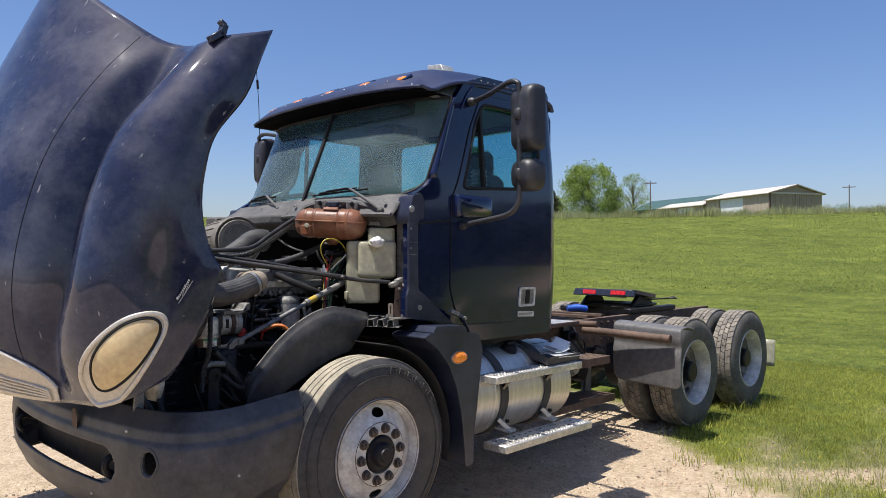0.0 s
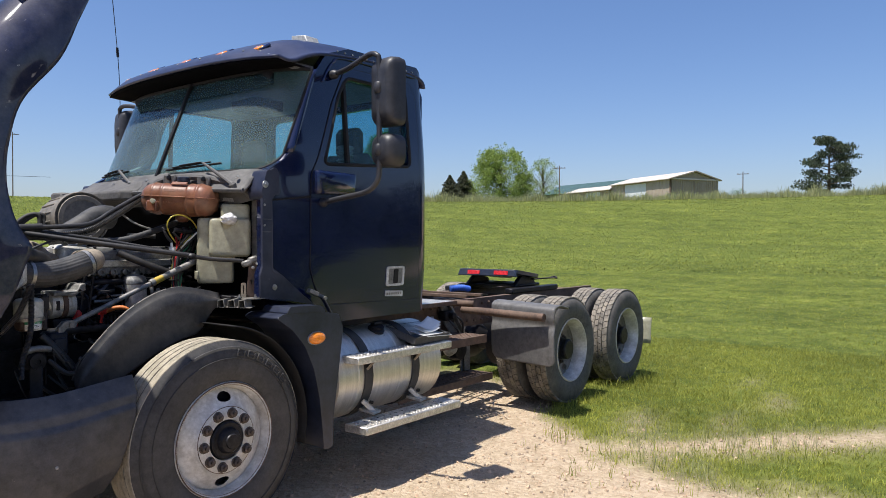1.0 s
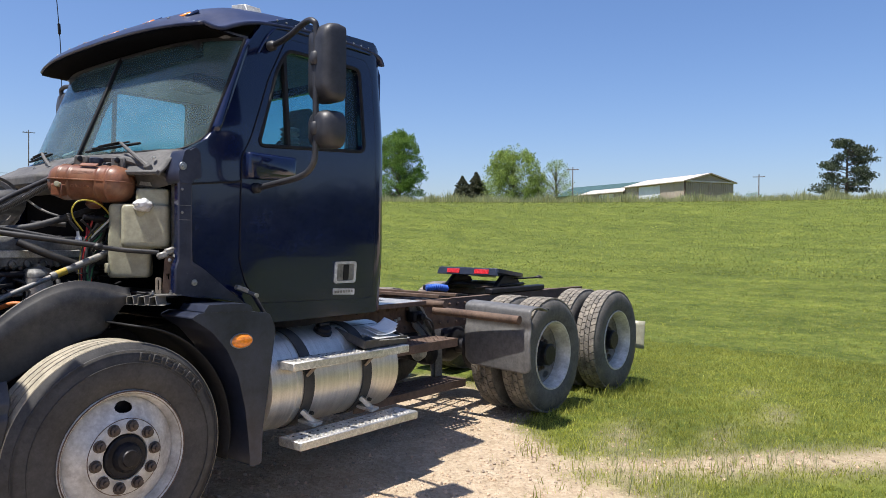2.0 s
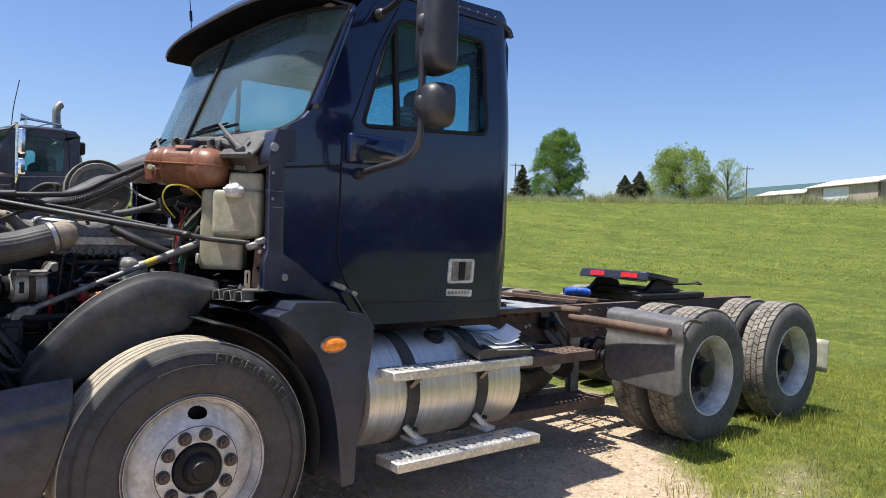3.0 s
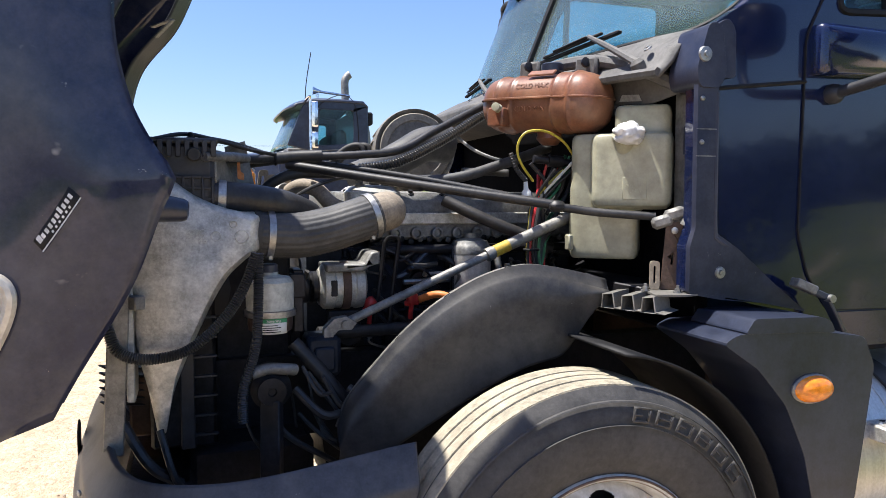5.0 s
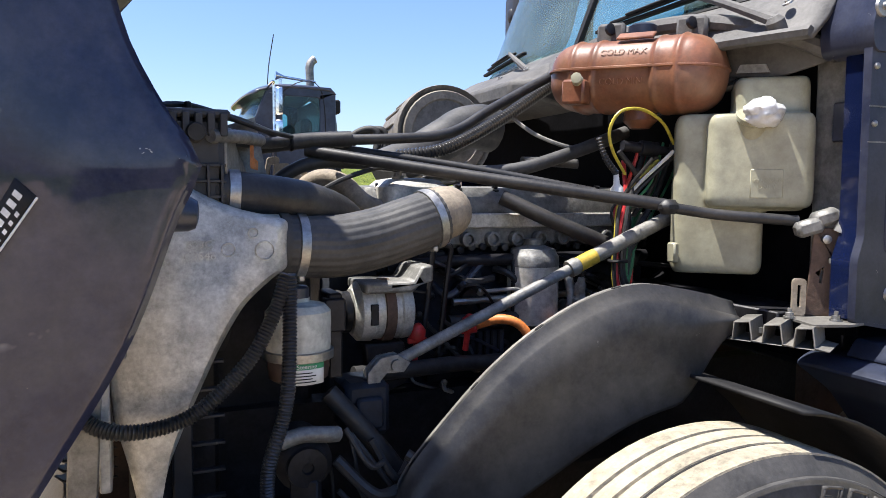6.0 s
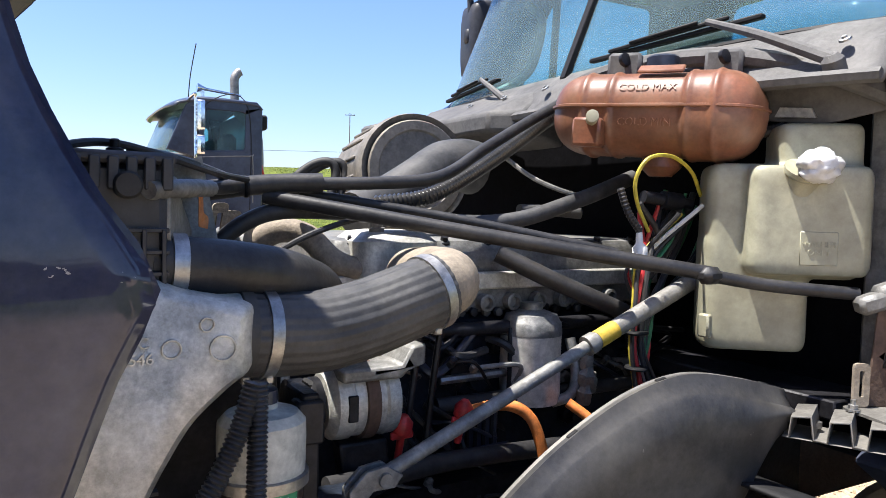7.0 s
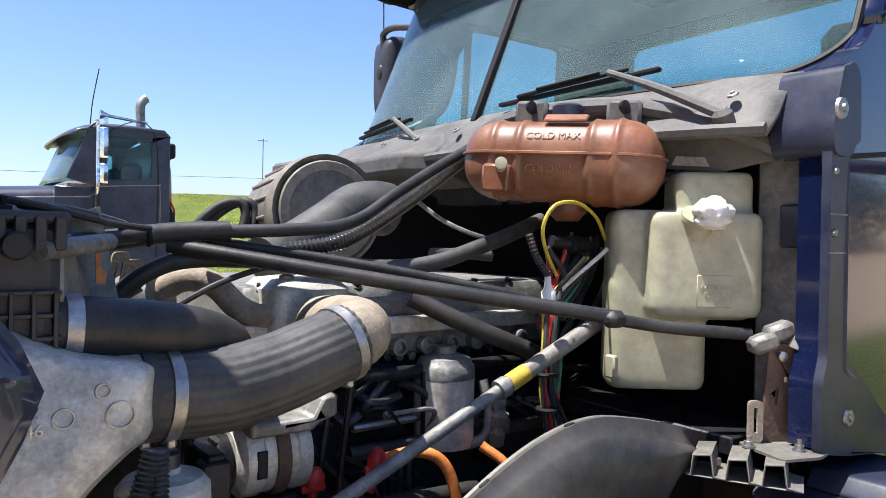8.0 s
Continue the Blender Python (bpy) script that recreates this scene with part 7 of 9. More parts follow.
words("823C\nC3546", 0.021, Matrix.Translation((-0.950, 0.4725, 1.404)) @ pose(0, 0, 0, 90, 0, 0), ALU, cast, "raised cast numbers", depth=0.0012)
eng("side_rail_strip", Geo().box((-1.125, 0.47, 0.98), (-1.105, 0.60, 1.50), 0.003), PALEVENT, "pale scuffed radiator side strip")
eng("side_bracket", Geo().bar((-1.13, 0.50, 1.24), (-1.085, 0.44, 1.24), 0.03, 0.035).bar((-1.16, 0.46, 0.85), (-1.13, 0.46, 1.35), 0.012, 0.05), GREYMETAL)

# ribbed boost hose with clamps and tan elbow
BOOST = [(-0.80, 0.56, 1.405), (-0.73, 0.565, 1.40), (-0.66, 0.57, 1.40), (-0.58, 0.575, 1.415), (-0.51, 0.58, 1.436), (-0.44, 0.59, 1.457)]
bp = spline(BOOST, 40)
g = Geo()
seg = 96
vs, fs = [], []
for i, p in enumerate(bp):
    t = (bp[min(39, i + 1)] - bp[max(0, i - 1)]).normalized()
    x = Vector((0, 0, 1))
    x = (x - t * x.dot(t)).normalized()
    y = t.cross(x)
    for s in range(seg):
        a = 2 * math.pi * s / seg
        r = 0.0635 + 0.0015 * (s % 4 < 2)
        vs.append(p + (x * math.cos(a) + y * math.sin(a)) * r)
for i in range(39):
    for s in range(seg):
        fs.append((i * seg + s, i * seg + (s + 1) % seg, (i + 1) * seg + (s + 1) % seg, (i + 1) * seg + s))
boost = eng("boost_hose", g.add(vs, fs), HOSE, "ribbed grey rubber boost hose", angle=60)
for p, d, r in ((bp[1], bp[2] - bp[0], 0.068), (bp[5], bp[6] - bp[4], 0.0685), (bp[37], bp[38] - bp[36], 0.068)):
    part("clamp", Geo().lathe([(r - 0.004, -0.010), (r, -0.009), (r, 0.009), (r - 0.004, 0.010)], p, d, 40), STEEL if p != bp[1] else RUBBER, boost, "bright hose clamp band")
    q = p + Vector((0, -0.02, -0.062))
    part("clamp_screw", Geo().bar(q + Vector((0, -0.02, 0)), q + Vector((0, 0.02, 0)), 0.014, 0.014), STEEL, boost)
eng("intake_elbow", Geo().tube([(-0.452, 0.588, 1.455), (-0.42, 0.602, 1.463), (-0.395, 0.64, 1.466), (-0.385, 0.71, 1.464), (-0.382, 0.80, 1.455)], lambda u: 0.058 + 0.004 * u, 28), TANPIPE, "sand-coloured intake elbow")

# upper radiator hose, radiator top tank with its grid, cap
uh = eng("radiator_hose", Geo().tube([(-0.92, 0.555, 1.512), (-0.86, 0.56, 1.507), (-0.79, 0.57, 1.50), (-0.71, 0.60, 1.485), (-0.63, 0.68, 1.455), (-0.57, 0.80, 1.41)], 0.042, 22), BHOSE, "thick black radiator hose")
part("clamp", Geo().lathe([(0.043, -0.011), (0.046, -0.010), (0.046, 0.010), (0.043, 0.011)], (-0.880, 0.558, 1.508), (1, 0, -0.05), 32), STEEL, uh)
rad = eng("radiator", Geo().box((-1.08, 0.62, 0.80), (-0.99, 1.88, 1.61), 0.01), DARKMETAL, "black radiator core")
tk = part("top_tank", Geo().box((-1.06, 0.515, 1.43), (-0.898, 0.64, 1.650), 0.012), PLASTIC, rad, "black moulded tank with a raised grid")
for i in range(7):
    part("rib", Geo().box((-1.055 + 0.0245 * i, 0.503, 1.435), (-1.049 + 0.0245 * i, 0.519, 1.56), 0.001), PLASTIC, tk)
for i in range(5):
    part("rib", Geo().box((-1.06, 0.505, 1.44 + 0.029 * i), (-0.898, 0.519, 1.446 + 0.029 * i), 0.001), PLASTIC, tk)
part("top_ridge", Geo().box((-1.07, 0.505, 1.646), (-0.888, 1.90, 1.662), 0.005), PLASTIC, tk)
for i in range(8):
    part("clip", Geo().box((-1.062 + 0.022 * i, 0.500, 1.612), (-1.048 + 0.022 * i, 0.512, 1.655), 0.002), PLASTIC, tk)
part("cap", Geo().lathe([(0.018, 0), (0.018, 0.022), (0.015, 0.026)], (-0.950, 0.515, 1.618), (0, -1, 0), 24), RUBBER, tk, "round black cap")
part("cap_neck", Geo().tube([(-0.925, 0.50, 1.612), (-0.86, 0.58, 1.618), (-0.80, 0.72, 1.622)], 0.012, 10, wave=0.002, pitch=0.02), GREYMETAL, tk)
part("bolt", Geo().lathe([(0.012, 0), (0.012, 0.008), (0.007, 0.010), (0.007, 0.020), (0.004, 0.022)], (-0.957, 0.595, 1.662), (0, 0, 1), 10), DARKMETAL, tk)
part("top_pipe", Geo().tube([(-1.07, 0.56, 1.655), (-0.98, 0.60, 1.678), (-0.90, 0.66, 1.672), (-0.78, 0.80, 1.652), (-0.70, 0.88, 1.645)], 0.006, 8), BHOSE, tk)
part("top_pipe", Geo().tube([(-0.93, 0.66, 1.675), (-0.84, 0.76, 1.668), (-0.74, 0.90, 1.652)], 0.008, 8), BHOSE, tk)
part("end_plate", Geo().plate(rounded([(0.0, 1.545), (0.0, 1.632), (0.055, 1.634), (0.10, 1.60), (0.225, 1.55), (0.225, 1.50), (0.06, 1.50)], 0.012, 3), 0, 0.005, lambda a, z, d: Vector((-0.898 + 0.30 * a + d, 0.53 + 0.95 * a, z))), GREYMETAL, rad, "dusty grey bent end plate", bevel=0.0015)
part("orange_tag", Geo().plate(rounded([(0.0, 1.56), (0.0, 1.612), (0.014, 1.614), (0.016, 1.582), (0.034, 1.575), (0.032, 1.556)], 0.004, 3), 0, 0.004, lambda a, z, d: Vector((-0.832 + 0.6 * a, 0.655 + 0.8 * a + d, z))), ORANGE, rad, "faded orange tag")
part("fan_shroud", Geo().lathe([(0.40, 0.0), (0.40, 0.10), (0.37, 0.17), (0.355, 0.17), (0.385, 0.09), (0.385, 0.0)], (-0.97, YC, 1.22), (1, 0, 0), 40, close=True), PLASTIC, rad, "black fan shroud")
eng("shroud_panel", Geo().plate([(0.64, 0.86), (1.86, 0.86), (1.86, 1.60), (0.64, 1.60)], -0.985, -0.965, lambda y, z, x: Vector((x, y, z)), [[(YC + 0.39 * math.cos(a), 1.22 + 0.37 * math.sin(a)) for a in [2 * math.pi * i / 32 for i in range(32)]]]), PLASTIC)
fan = eng("cooling_fan", Geo().lathe([(0.11, 0), (0.11, 0.06), (0.05, 0.08)], (-0.88, YC, 1.22), (1, 0, 0), 20), DARKMETAL, "black engine fan")
for i in range(9):
    a = 2 * math.pi * i / 9
    part("fan_blade", Geo().plate([(0.09, -0.04), (0.34, -0.06), (0.35, 0.05), (0.10, 0.04)], -0.86, -0.85, lambda r, w, x: Vector((x + 0.3 * w, YC + r * math.cos(a) - w * math.sin(a), 1.22 + r * math.sin(a) + w * math.cos(a)))), BLACKP, fan)
eng("top_bracket", Geo().plate([(-0.86, 1.66), (-0.80, 1.68), (-0.765, 1.50), (-0.80, 1.48), (-0.85, 1.55)], 0.80, 0.81, lambda x, z, y: Vector((x, y, z))), GREYMETAL, "grey bracket plate by the radiator")
eng("cross_beam", Geo().bar((-0.86, 0.80, 1.628), (-0.74, 1.75, 1.628), 0.09, 0.012), GREYMETAL, "dusty grey cross brace")
for i, (x, y, h) in enumerate(((-0.745, 0.97, 0.115), (-0.715, 0.985, 0.10), (-0.665, 1.0, 0.09))):
    eng("slotted_bracket", Geo().plate(rounded([(-0.016, 0), (0.018, 0), (0.020, h), (-0.010, h)], 0.010), 0, 0.012, lambda a, z, d: Vector((x + a + 0.10 * z, y - 0.25 * a + d, 1.485 + z)), [rounded([(-0.003, 0.02), (0.006, 0.02), (0.010, h - 0.02), (0.0, h - 0.02)], 0.004)]), TANPIPE, "dusty slotted steel bracket", bevel=0.003)
eng("amber_bottle", Geo().lathe([(0.028, 0), (0.03, 0.02), (0.03, 0.09), (0.015, 0.11), (0.015, 0.13)], (-0.775, 1.1, 1.50), (0, 0, 1), 16), AMBER)

# engine block with head, cover, ports and clutter
blk = eng("engine_block", Geo().box((-0.62, 0.92, 0.72), (0.40, 1.58, 1.36), 0.02), BLOCK, "dark oily engine block")
part("cylinder_head", Geo().box((-0.55, 0.90, 1.36), (0.40, 1.56, 1.44), 0.012), GREYMETAL, blk)
vc = part("valve_cover", Geo().loft([[Vector((x, 1.24 + (y - 1.24) * k, z)) for x, y in rounded([(-0.50, 0.92), (0.38, 0.92), (0.38, 1.54), (-0.50, 1.54)], 0.04, 3)] for z, k in ((1.44, 1.0), (1.50, 1.0), (1.525, 0.95), (1.53, 0.85))]), GREYMETAL, blk, "dusty grey aluminium valve cover", angle=45)
for i in range(8):
    part("bolt", Geo().lathe([(0.016, 0), (0.016, 0.008), (0.009, 0.009), (0.009, 0.02)], (-0.46 + 0.115 * i, 0.945, 1.515), (0, -0.3, 1), 10), DARKMETAL, vc)
part("head_gasket_rail", Geo().box((-0.55, 0.885, 1.415), (0.40, 0.905, 1.455), 0.004), ALU, blk)
for i in range(8):
    x = -0.30 + 0.075 * i
    ring = part("port", Geo().lathe([(0.020, 0), (0.020, -0.022), (0.013, -0.024), (0.012, -0.012), (0.0, -0.011)], (x, 0.895, 1.385), (0, 1, 0), 16), GREYMETAL, blk)
part("fuel_rail", Geo().tube([(-0.40, 0.86, 1.33), (0.35, 0.86, 1.33)], 0.016, 10), DARKMETAL, blk)
part("fuel_rail", Geo().tube([(-0.30, 0.84, 1.17), (0.38, 0.84, 1.17)], 0.018, 10), BHOSE, blk)
part("fuel_rail", Geo().tube([(-0.28, 0.86, 1.22), (0.1, 0.86, 1.225), (0.38, 0.86, 1.215)], 0.010, 8), STEEL, blk)
rr = random.Random(17)
for i in range(46):
    x, z = rr.uniform(-0.5, 0.38), rr.uniform(0.80, 1.33)
    s = rr.uniform(0.012, 0.05)
    m = rr.choice((DARKMETAL, BLOCK, BLOCK, DARKMETAL, GREYMETAL if s < 0.02 else BLOCK))
    if rr.random() < 0.5:
        part("boss", Geo().lathe([(s, 0), (s, 0.03), (s * 0.6, 0.035), (s * 0.55, 0.055)], (x, 0.925, z), (0, -1, 0), 12), m, blk)
    else:
        part("lug", Geo().box((x - s, 0.925 - s * 0.9, z - s * 0.6), (x + s, 0.93, z + s * 0.6), 0.005), m, blk)
for i in range(16):
    x, z = rr.uniform(-0.45, 0.3), rr.uniform(0.85, 1.35)
    L = rr.uniform(0.08, 0.3)
    eng("fuel_pipe", Geo().tube([(x, 0.88, z), (x + L * 0.3, 0.84, z + rr.uniform(-0.04, 0.02)), (x + L, 0.86, z + rr.uniform(-0.12, 0.06))], rr.choice((0.005, 0.007, 0.010)), 7), rr.choice((BHOSE, DARKMETAL, BLACKP, BHOSE)))
cage = eng("control_module", Geo().box((-0.26, 0.86, 1.03), (-0.12, 0.93, 1.14), 0.006), BLACKP, "black finned control module")
for i in range(6):
    part("fin", Geo().box((-0.255 + 0.022 * i, 0.852, 1.035), (-0.248 + 0.022 * i, 0.865, 1.135), 0.001), DARKMETAL, cage)
# dip sticks and a framed tube
for pts in ([(-0.31, 0.80, 1.37), (-0.325, 0.80, 1.27), (-0.345, 0.80, 1.10)], [(-0.36, 0.80, 1.36), (-0.37, 0.80, 1.28), (-0.395, 0.80, 1.10)]):
    eng("dipstick_tube", Geo().tube(pts, 0.0075, 8), DARKMETAL, "dark dipstick tube")
eng("dipstick_bend", Geo().tube([(-0.36, 0.80, 1.36), (-0.345, 0.80, 1.375), (-0.32, 0.80, 1.375), (-0.31, 0.80, 1.365)], 0.0075, 8), DARKMETAL)
for x, z in ((-0.42, 1.15), (-0.28, 1.165)):
    eng("red_knob", Geo().lathe([(0.008, -0.06), (0.008, 0.0), (0.02, 0.005), (0.02, 0.025), (0.008, 0.04)], (x, 0.76, z), (0, -0.3, 1), 12).box((x - 0.025, 0.755, z - 0.012), (x + 0.025, 0.765, z + 0.004), 0.003), REDP, "red plastic handle")

# alternator with brown strap and bracket
alt = eng("alternator", Geo().lathe([(0.055, -0.015), (0.072, 0.0), (0.074, 0.03), (0.070, 0.034), (0.070, 0.095), (0.074, 0.10), (0.072, 0.125), (0.05, 0.135)], (-0.57, 0.78, 1.225), (1, 0, 0), 28), ALU, "grey finned alternator")
part("strap", Geo().lathe([(0.0745, 0.055), (0.0775, 0.056), (0.0775, 0.08), (0.0745, 0.081)], (-0.57, 0.78, 1.225), (1, 0, 0), 28), RUST, alt, "brown strap")
part("pulley", Geo().lathe([(0.05, -0.03), (0.05, 0.0), (0.042, 0.008), (0.05, 0.016), (0.05, 0.03)], (-0.62, 0.78, 1.225), (1, 0, 0), 24), DARKMETAL, alt)
part("bracket", Geo().plate([(-0.57, 1.30), (-0.45, 1.30), (-0.43, 1.335), (-0.40, 1.34), (-0.40, 1.30), (-0.435, 1.29), (-0.45, 1.275), (-0.57, 1.275)], 0.70, 0.86, lambda x, z, y: Vector((x, y, z))), GREYMETAL, alt, "angular grey bracket", bevel=0.006)
part("fins", Geo().box((-0.555, 0.706, 1.20), (-0.535, 0.715, 1.25), 0.002), DARKMETAL, alt)
eng("alternator_foot", Geo().plate([(-0.56, 1.15), (-0.46, 1.15), (-0.45, 1.05), (-0.50, 1.03), (-0.55, 1.06)], 0.74, 0.78, lambda x, z, y: Vector((x, y, z))), DARKMETAL, bevel=0.005)
for i in range(3):
    eng("drive_belt", Geo().tube([(-0.625 - 0.0 * i, 0.72 + 0.012 * i, 1.28), (-0.64, 0.90, 1.1), (-0.65, 1.2, 0.95)], 0.006, 6), RUBBER)

# coolant/oil filter canister
fil = eng("filter_canister", Geo().lathe([(0.068, -0.21), (0.072, -0.19), (0.072, -0.06), (0.0725, -0.055), (0.0725, -0.05), (0.070, -0.048), (0.070, -0.022), (0.066, -0.018), (0.060, -0.004), (0.030, 0.006), (0.026, 0.006), (0.026, 0.022), (0.0, 0.023)], (-0.035, 0.86, 1.36), (0, 0, 1), 32), CANMETAL, "pale aluminium filter canister with dark lid", angle=30)
part("lid", Geo().lathe([(0.073, -0.05), (0.0735, -0.045), (0.0715, -0.022), (0.067, -0.017), (0.061, -0.003), (0.031, 0.007), (0.027, 0.008), (0.027, 0.024), (0.0, 0.025)], (-0.035, 0.86, 1.36), (0, 0, 1), 32), GREYMETAL, fil, "grey lid")
part("strap", Geo().tube([(-0.105, 0.845, 1.33), (-0.107, 0.84, 1.25), (-0.105, 0.845, 1.17)], 0.006, 6), DARKMETAL, fil)
eng("bypass_pipe", Geo().tube([(0.05, 0.82, 1.30), (0.055, 0.80, 1.22), (0.04, 0.80, 1.17), (0.0, 0.82, 1.15)], 0.013, 10), GREYMETAL)
# fittings at the right of the filter
for x, y, z, r in ((0.07, 0.78, 1.25, 0.017), (0.07, 0.78, 1.21, 0.022), (0.065, 0.78, 1.17, 0.02), (0.10, 0.80, 1.19, 0.018)):
    eng("pipe_fitting", Geo().lathe([(r * 0.8, -0.02), (r, -0.014), (r, 0.012), (r * 0.7, 0.018), (r * 0.6, 0.03)], (x, y, z), (0, -0.2, 1), 6), GREYMETAL)

# power steering reservoir on its strap
res = eng("fluid_reservoir", Geo().lathe([(0.060, 0.0), (0.066, 0.008), (0.067, 0.06), (0.066, 0.085), (0.055, 0.098), (0.024, 0.104), (0.024, 0.112), (0.0, 0.113)], (-0.755, 0.565, 1.185), (0, 0, 1), 32), RESWHITE, "white plastic fluid reservoir over a brown tank", angle=35)
part("tank", Geo().lathe([(0.045, -0.06), (0.060, -0.05), (0.063, -0.03), (0.063, 0.0)], (-0.755, 0.565, 1.185), (0, 0, 1), 32), BROWNOIL, res, "brown lower tank")
part("band", Geo().lathe([(0.067, -0.012), (0.072, -0.010), (0.072, 0.006), (0.067, 0.008)], (-0.755, 0.565, 1.185), (0, 0, 1), 32), STEEL, res, "bright clamp band")
part("cap", Geo().lathe([(0.023, 0.105), (0.023, 0.132), (0.018, 0.136), (0.0, 0.137)], (-0.755, 0.565, 1.185), (0, 0, 1), 20), BLACKP, res, "black screw cap")
lab = lambda u, v: Vector((-0.755 + 0.0645 * math.sin(radians(-38 + 76 * u)), 0.565 - 0.0645 * math.cos(radians(-38 + 76 * u)), 1.130 + 0.044 * v))
lb = part("label", Geo().grid(lab, 10, 2), PAPER, res, "white label with green heading", thick=0.0006)
part("heading", Geo().grid(lambda u, v: Vector((-0.755 + 0.0652 * math.sin(radians(-38 + 76 * u)), 0.565 - 0.0652 * math.cos(radians(-38 + 76 * u)), 1.161 + 0.013 * v)), 10, 1), GREEN, lb)
g = Geo()
for i in range(4):
    g.grid(lambda u, v: Vector((-0.755 + 0.0651 * math.sin(radians(-30 + (50 - 7 * (i % 2)) * u)), 0.565 - 0.0651 * math.cos(radians(-30 + (50 - 7 * (i % 2)) * u)), 1.135 + 0.006 * i + 0.0022 * v)), 8, 1)
part("bars", g, BLACKINK, lb)["kind"] = "stuff"
words("Steering", 0.012, Matrix.Translation((-0.752, 0.565 - 0.0662, 1.167)) @ pose(0, 0, 0, 90, 0, 0), PAPER, lb, depth=0.0002)
eng("reservoir_bracket", Geo().box((-0.69, 0.57, 1.12), (-0.66, 0.66, 1.30), 0.004).box((-0.70, 0.56, 1.22), (-0.655, 0.60, 1.29), 0.004), DARKMETAL)

# steering gear and its arm
sg = eng("steering_gear", Geo().lathe([(0.035, -0.07), (0.055, -0.05), (0.058, 0.04), (0.045, 0.06)], (-0.765, 0.52, 0.985), (0, 1, 0), 24), DARKMETAL, "dark cast steering gear")
part("cover", Geo().lathe([(0.040, 0.0), (0.038, 0.01), (0.012, 0.012), (0.010, 0.006), (0.0, 0.006)], (-0.765, 0.45, 0.985), (0, -1, 0), 24), DARKMETAL, sg)
part("neck", Geo().tube([(-0.815, 0.46, 1.035), (-0.77, 0.46, 1.045), (-0.72, 0.46, 1.04), (-0.70, 0.47, 1.035)], 0.016, 10), GREYMETAL, sg)
part("arm", Geo().bar((-0.765, 0.46, 0.96), (-0.77, 0.45, 0.60), 0.055, 0.035), DARKMETAL, sg)
eng("pump_body", Geo().box((-0.65, 0.58, 0.98), (-0.55, 0.70, 1.10), 0.012).box((-0.63, 0.565, 1.0), (-0.57, 0.585, 1.07), 0.006), BLOCK, "blue-grey pump casting", )
eng("lower_hose", Geo().tube([(-0.69, 0.58, 1.09), (-0.63, 0.56, 1.02), (-0.56, 0.55, 0.93), (-0.47, 0.56, 0.79)], 0.021, 14), BHOSE, "thick black lower hose")
eng("lower_pipe", Geo().tube([(-0.60, 0.70, 1.09), (-0.45, 0.72, 1.085), (-0.30, 0.75, 1.08), (0.0, 0.78, 1.06)], 0.020, 12), BHOSE)
eng("drag_link", Geo().tube([(-0.77, 0.45, 0.61), (-0.4, 0.46, 0.56), (0.05, 0.50, 0.52)], 0.022, 10), DARKMETAL)
for x0, z0, x1, z1, r in ((-0.70, 0.98, -0.56, 0.90, 0.012), (-0.68, 1.04, -0.60, 0.96, 0.006), (-1.05, 0.90, -0.98, 0.72, 0.010), (-1.15, 0.95, -1.0, 0.75, 0.014), (-0.55, 0.97, -0.45, 0.97, 0.012)):
    eng("cable", Geo().tube([(x0, 0.48, z0), ((x0 + x1) / 2, 0.45, (z0 + z1) / 2 - 0.03), (x1, 0.48, z1)], r, 8), BHOSE)
eng("oil_pan", Geo().loft([[Vector((x, y, z)) for x, y in ((-0.55 + k, 0.98 + k), (0.38 - k, 0.98 + k), (0.38 - k, 1.5 - k), (-0.55 + k, 1.5 - k))] for z, k in ((0.72, 0), (0.45, 0.04), (0.42, 0.08))]), DARKMETAL)
eng("inner_panel", Geo().box((-0.98, 0.70, 0.70), (-0.90, 0.80, 1.42), 0.01), DARKMETAL)
# added sheet that keeps the open gap beside the fan dark
eng("inner_panel", Geo().box((-0.90, 0.86, 0.70), (-0.66, 0.90, 1.36), 0.01), DARKMETAL, "dark filler sheet beside the fan")
eng("ladder_grid", Geo().box((-1.0, 0.60, 0.80), (-0.96, 0.66, 1.30), 0.004), PLASTIC)
for i in range(7):
    eng("grid_rib", Geo().box((-0.963, 0.585, 0.84 + 0.055 * i), (-0.90, 0.602, 0.846 + 0.055 * i), 0.001), PLASTIC)
# louvred panel behind the bumper's corner
for i in range(6):
    eng("louvre", Geo().bar((-1.22, 0.80, 0.90 + 0.022 * i), (-1.10, 0.86, 0.875 + 0.022 * i), 0.05, 0.006), PLASTIC)

# air cleaner canister, lying fore and aft on the far side, with its rubber elbow
AC = Vector((-0.07, 1.40, 1.712))
ad = Vector((-0.12, -0.98, 0.06)).normalized()
ac = eng("air_cleaner", Geo().lathe([(0.145, -0.02), (0.15, -0.012), (0.168, 0.0), (0.172, -0.02), (0.174, -0.05), (0.168, -0.07), (0.166, -0.34), (0.15, -0.37)], AC, ad, 40), ACGREY, "round dusty grey air cleaner canister", angle=35)
part("end_cover", Geo().lathe([(0.150, 0.0), (0.146, 0.008), (0.120, 0.009), (0.115, 0.003), (0.10, 0.003), (0.0, 0.004)], AC, ad, 40), ACGREY, ac, "ringed grey end cover")
for i in range(18):
    a = 2 * math.pi * i / 18
    e1 = ad.orthogonal().normalized()
    e2 = ad.cross(e1)
    d = e1 * math.cos(a) + e2 * math.sin(a)
    part("rib", Geo().bar(AC + d * 0.168 - ad * 0.09, AC + d * 0.168 - ad * 0.32, 0.012, 0.010), ACGREY, ac)
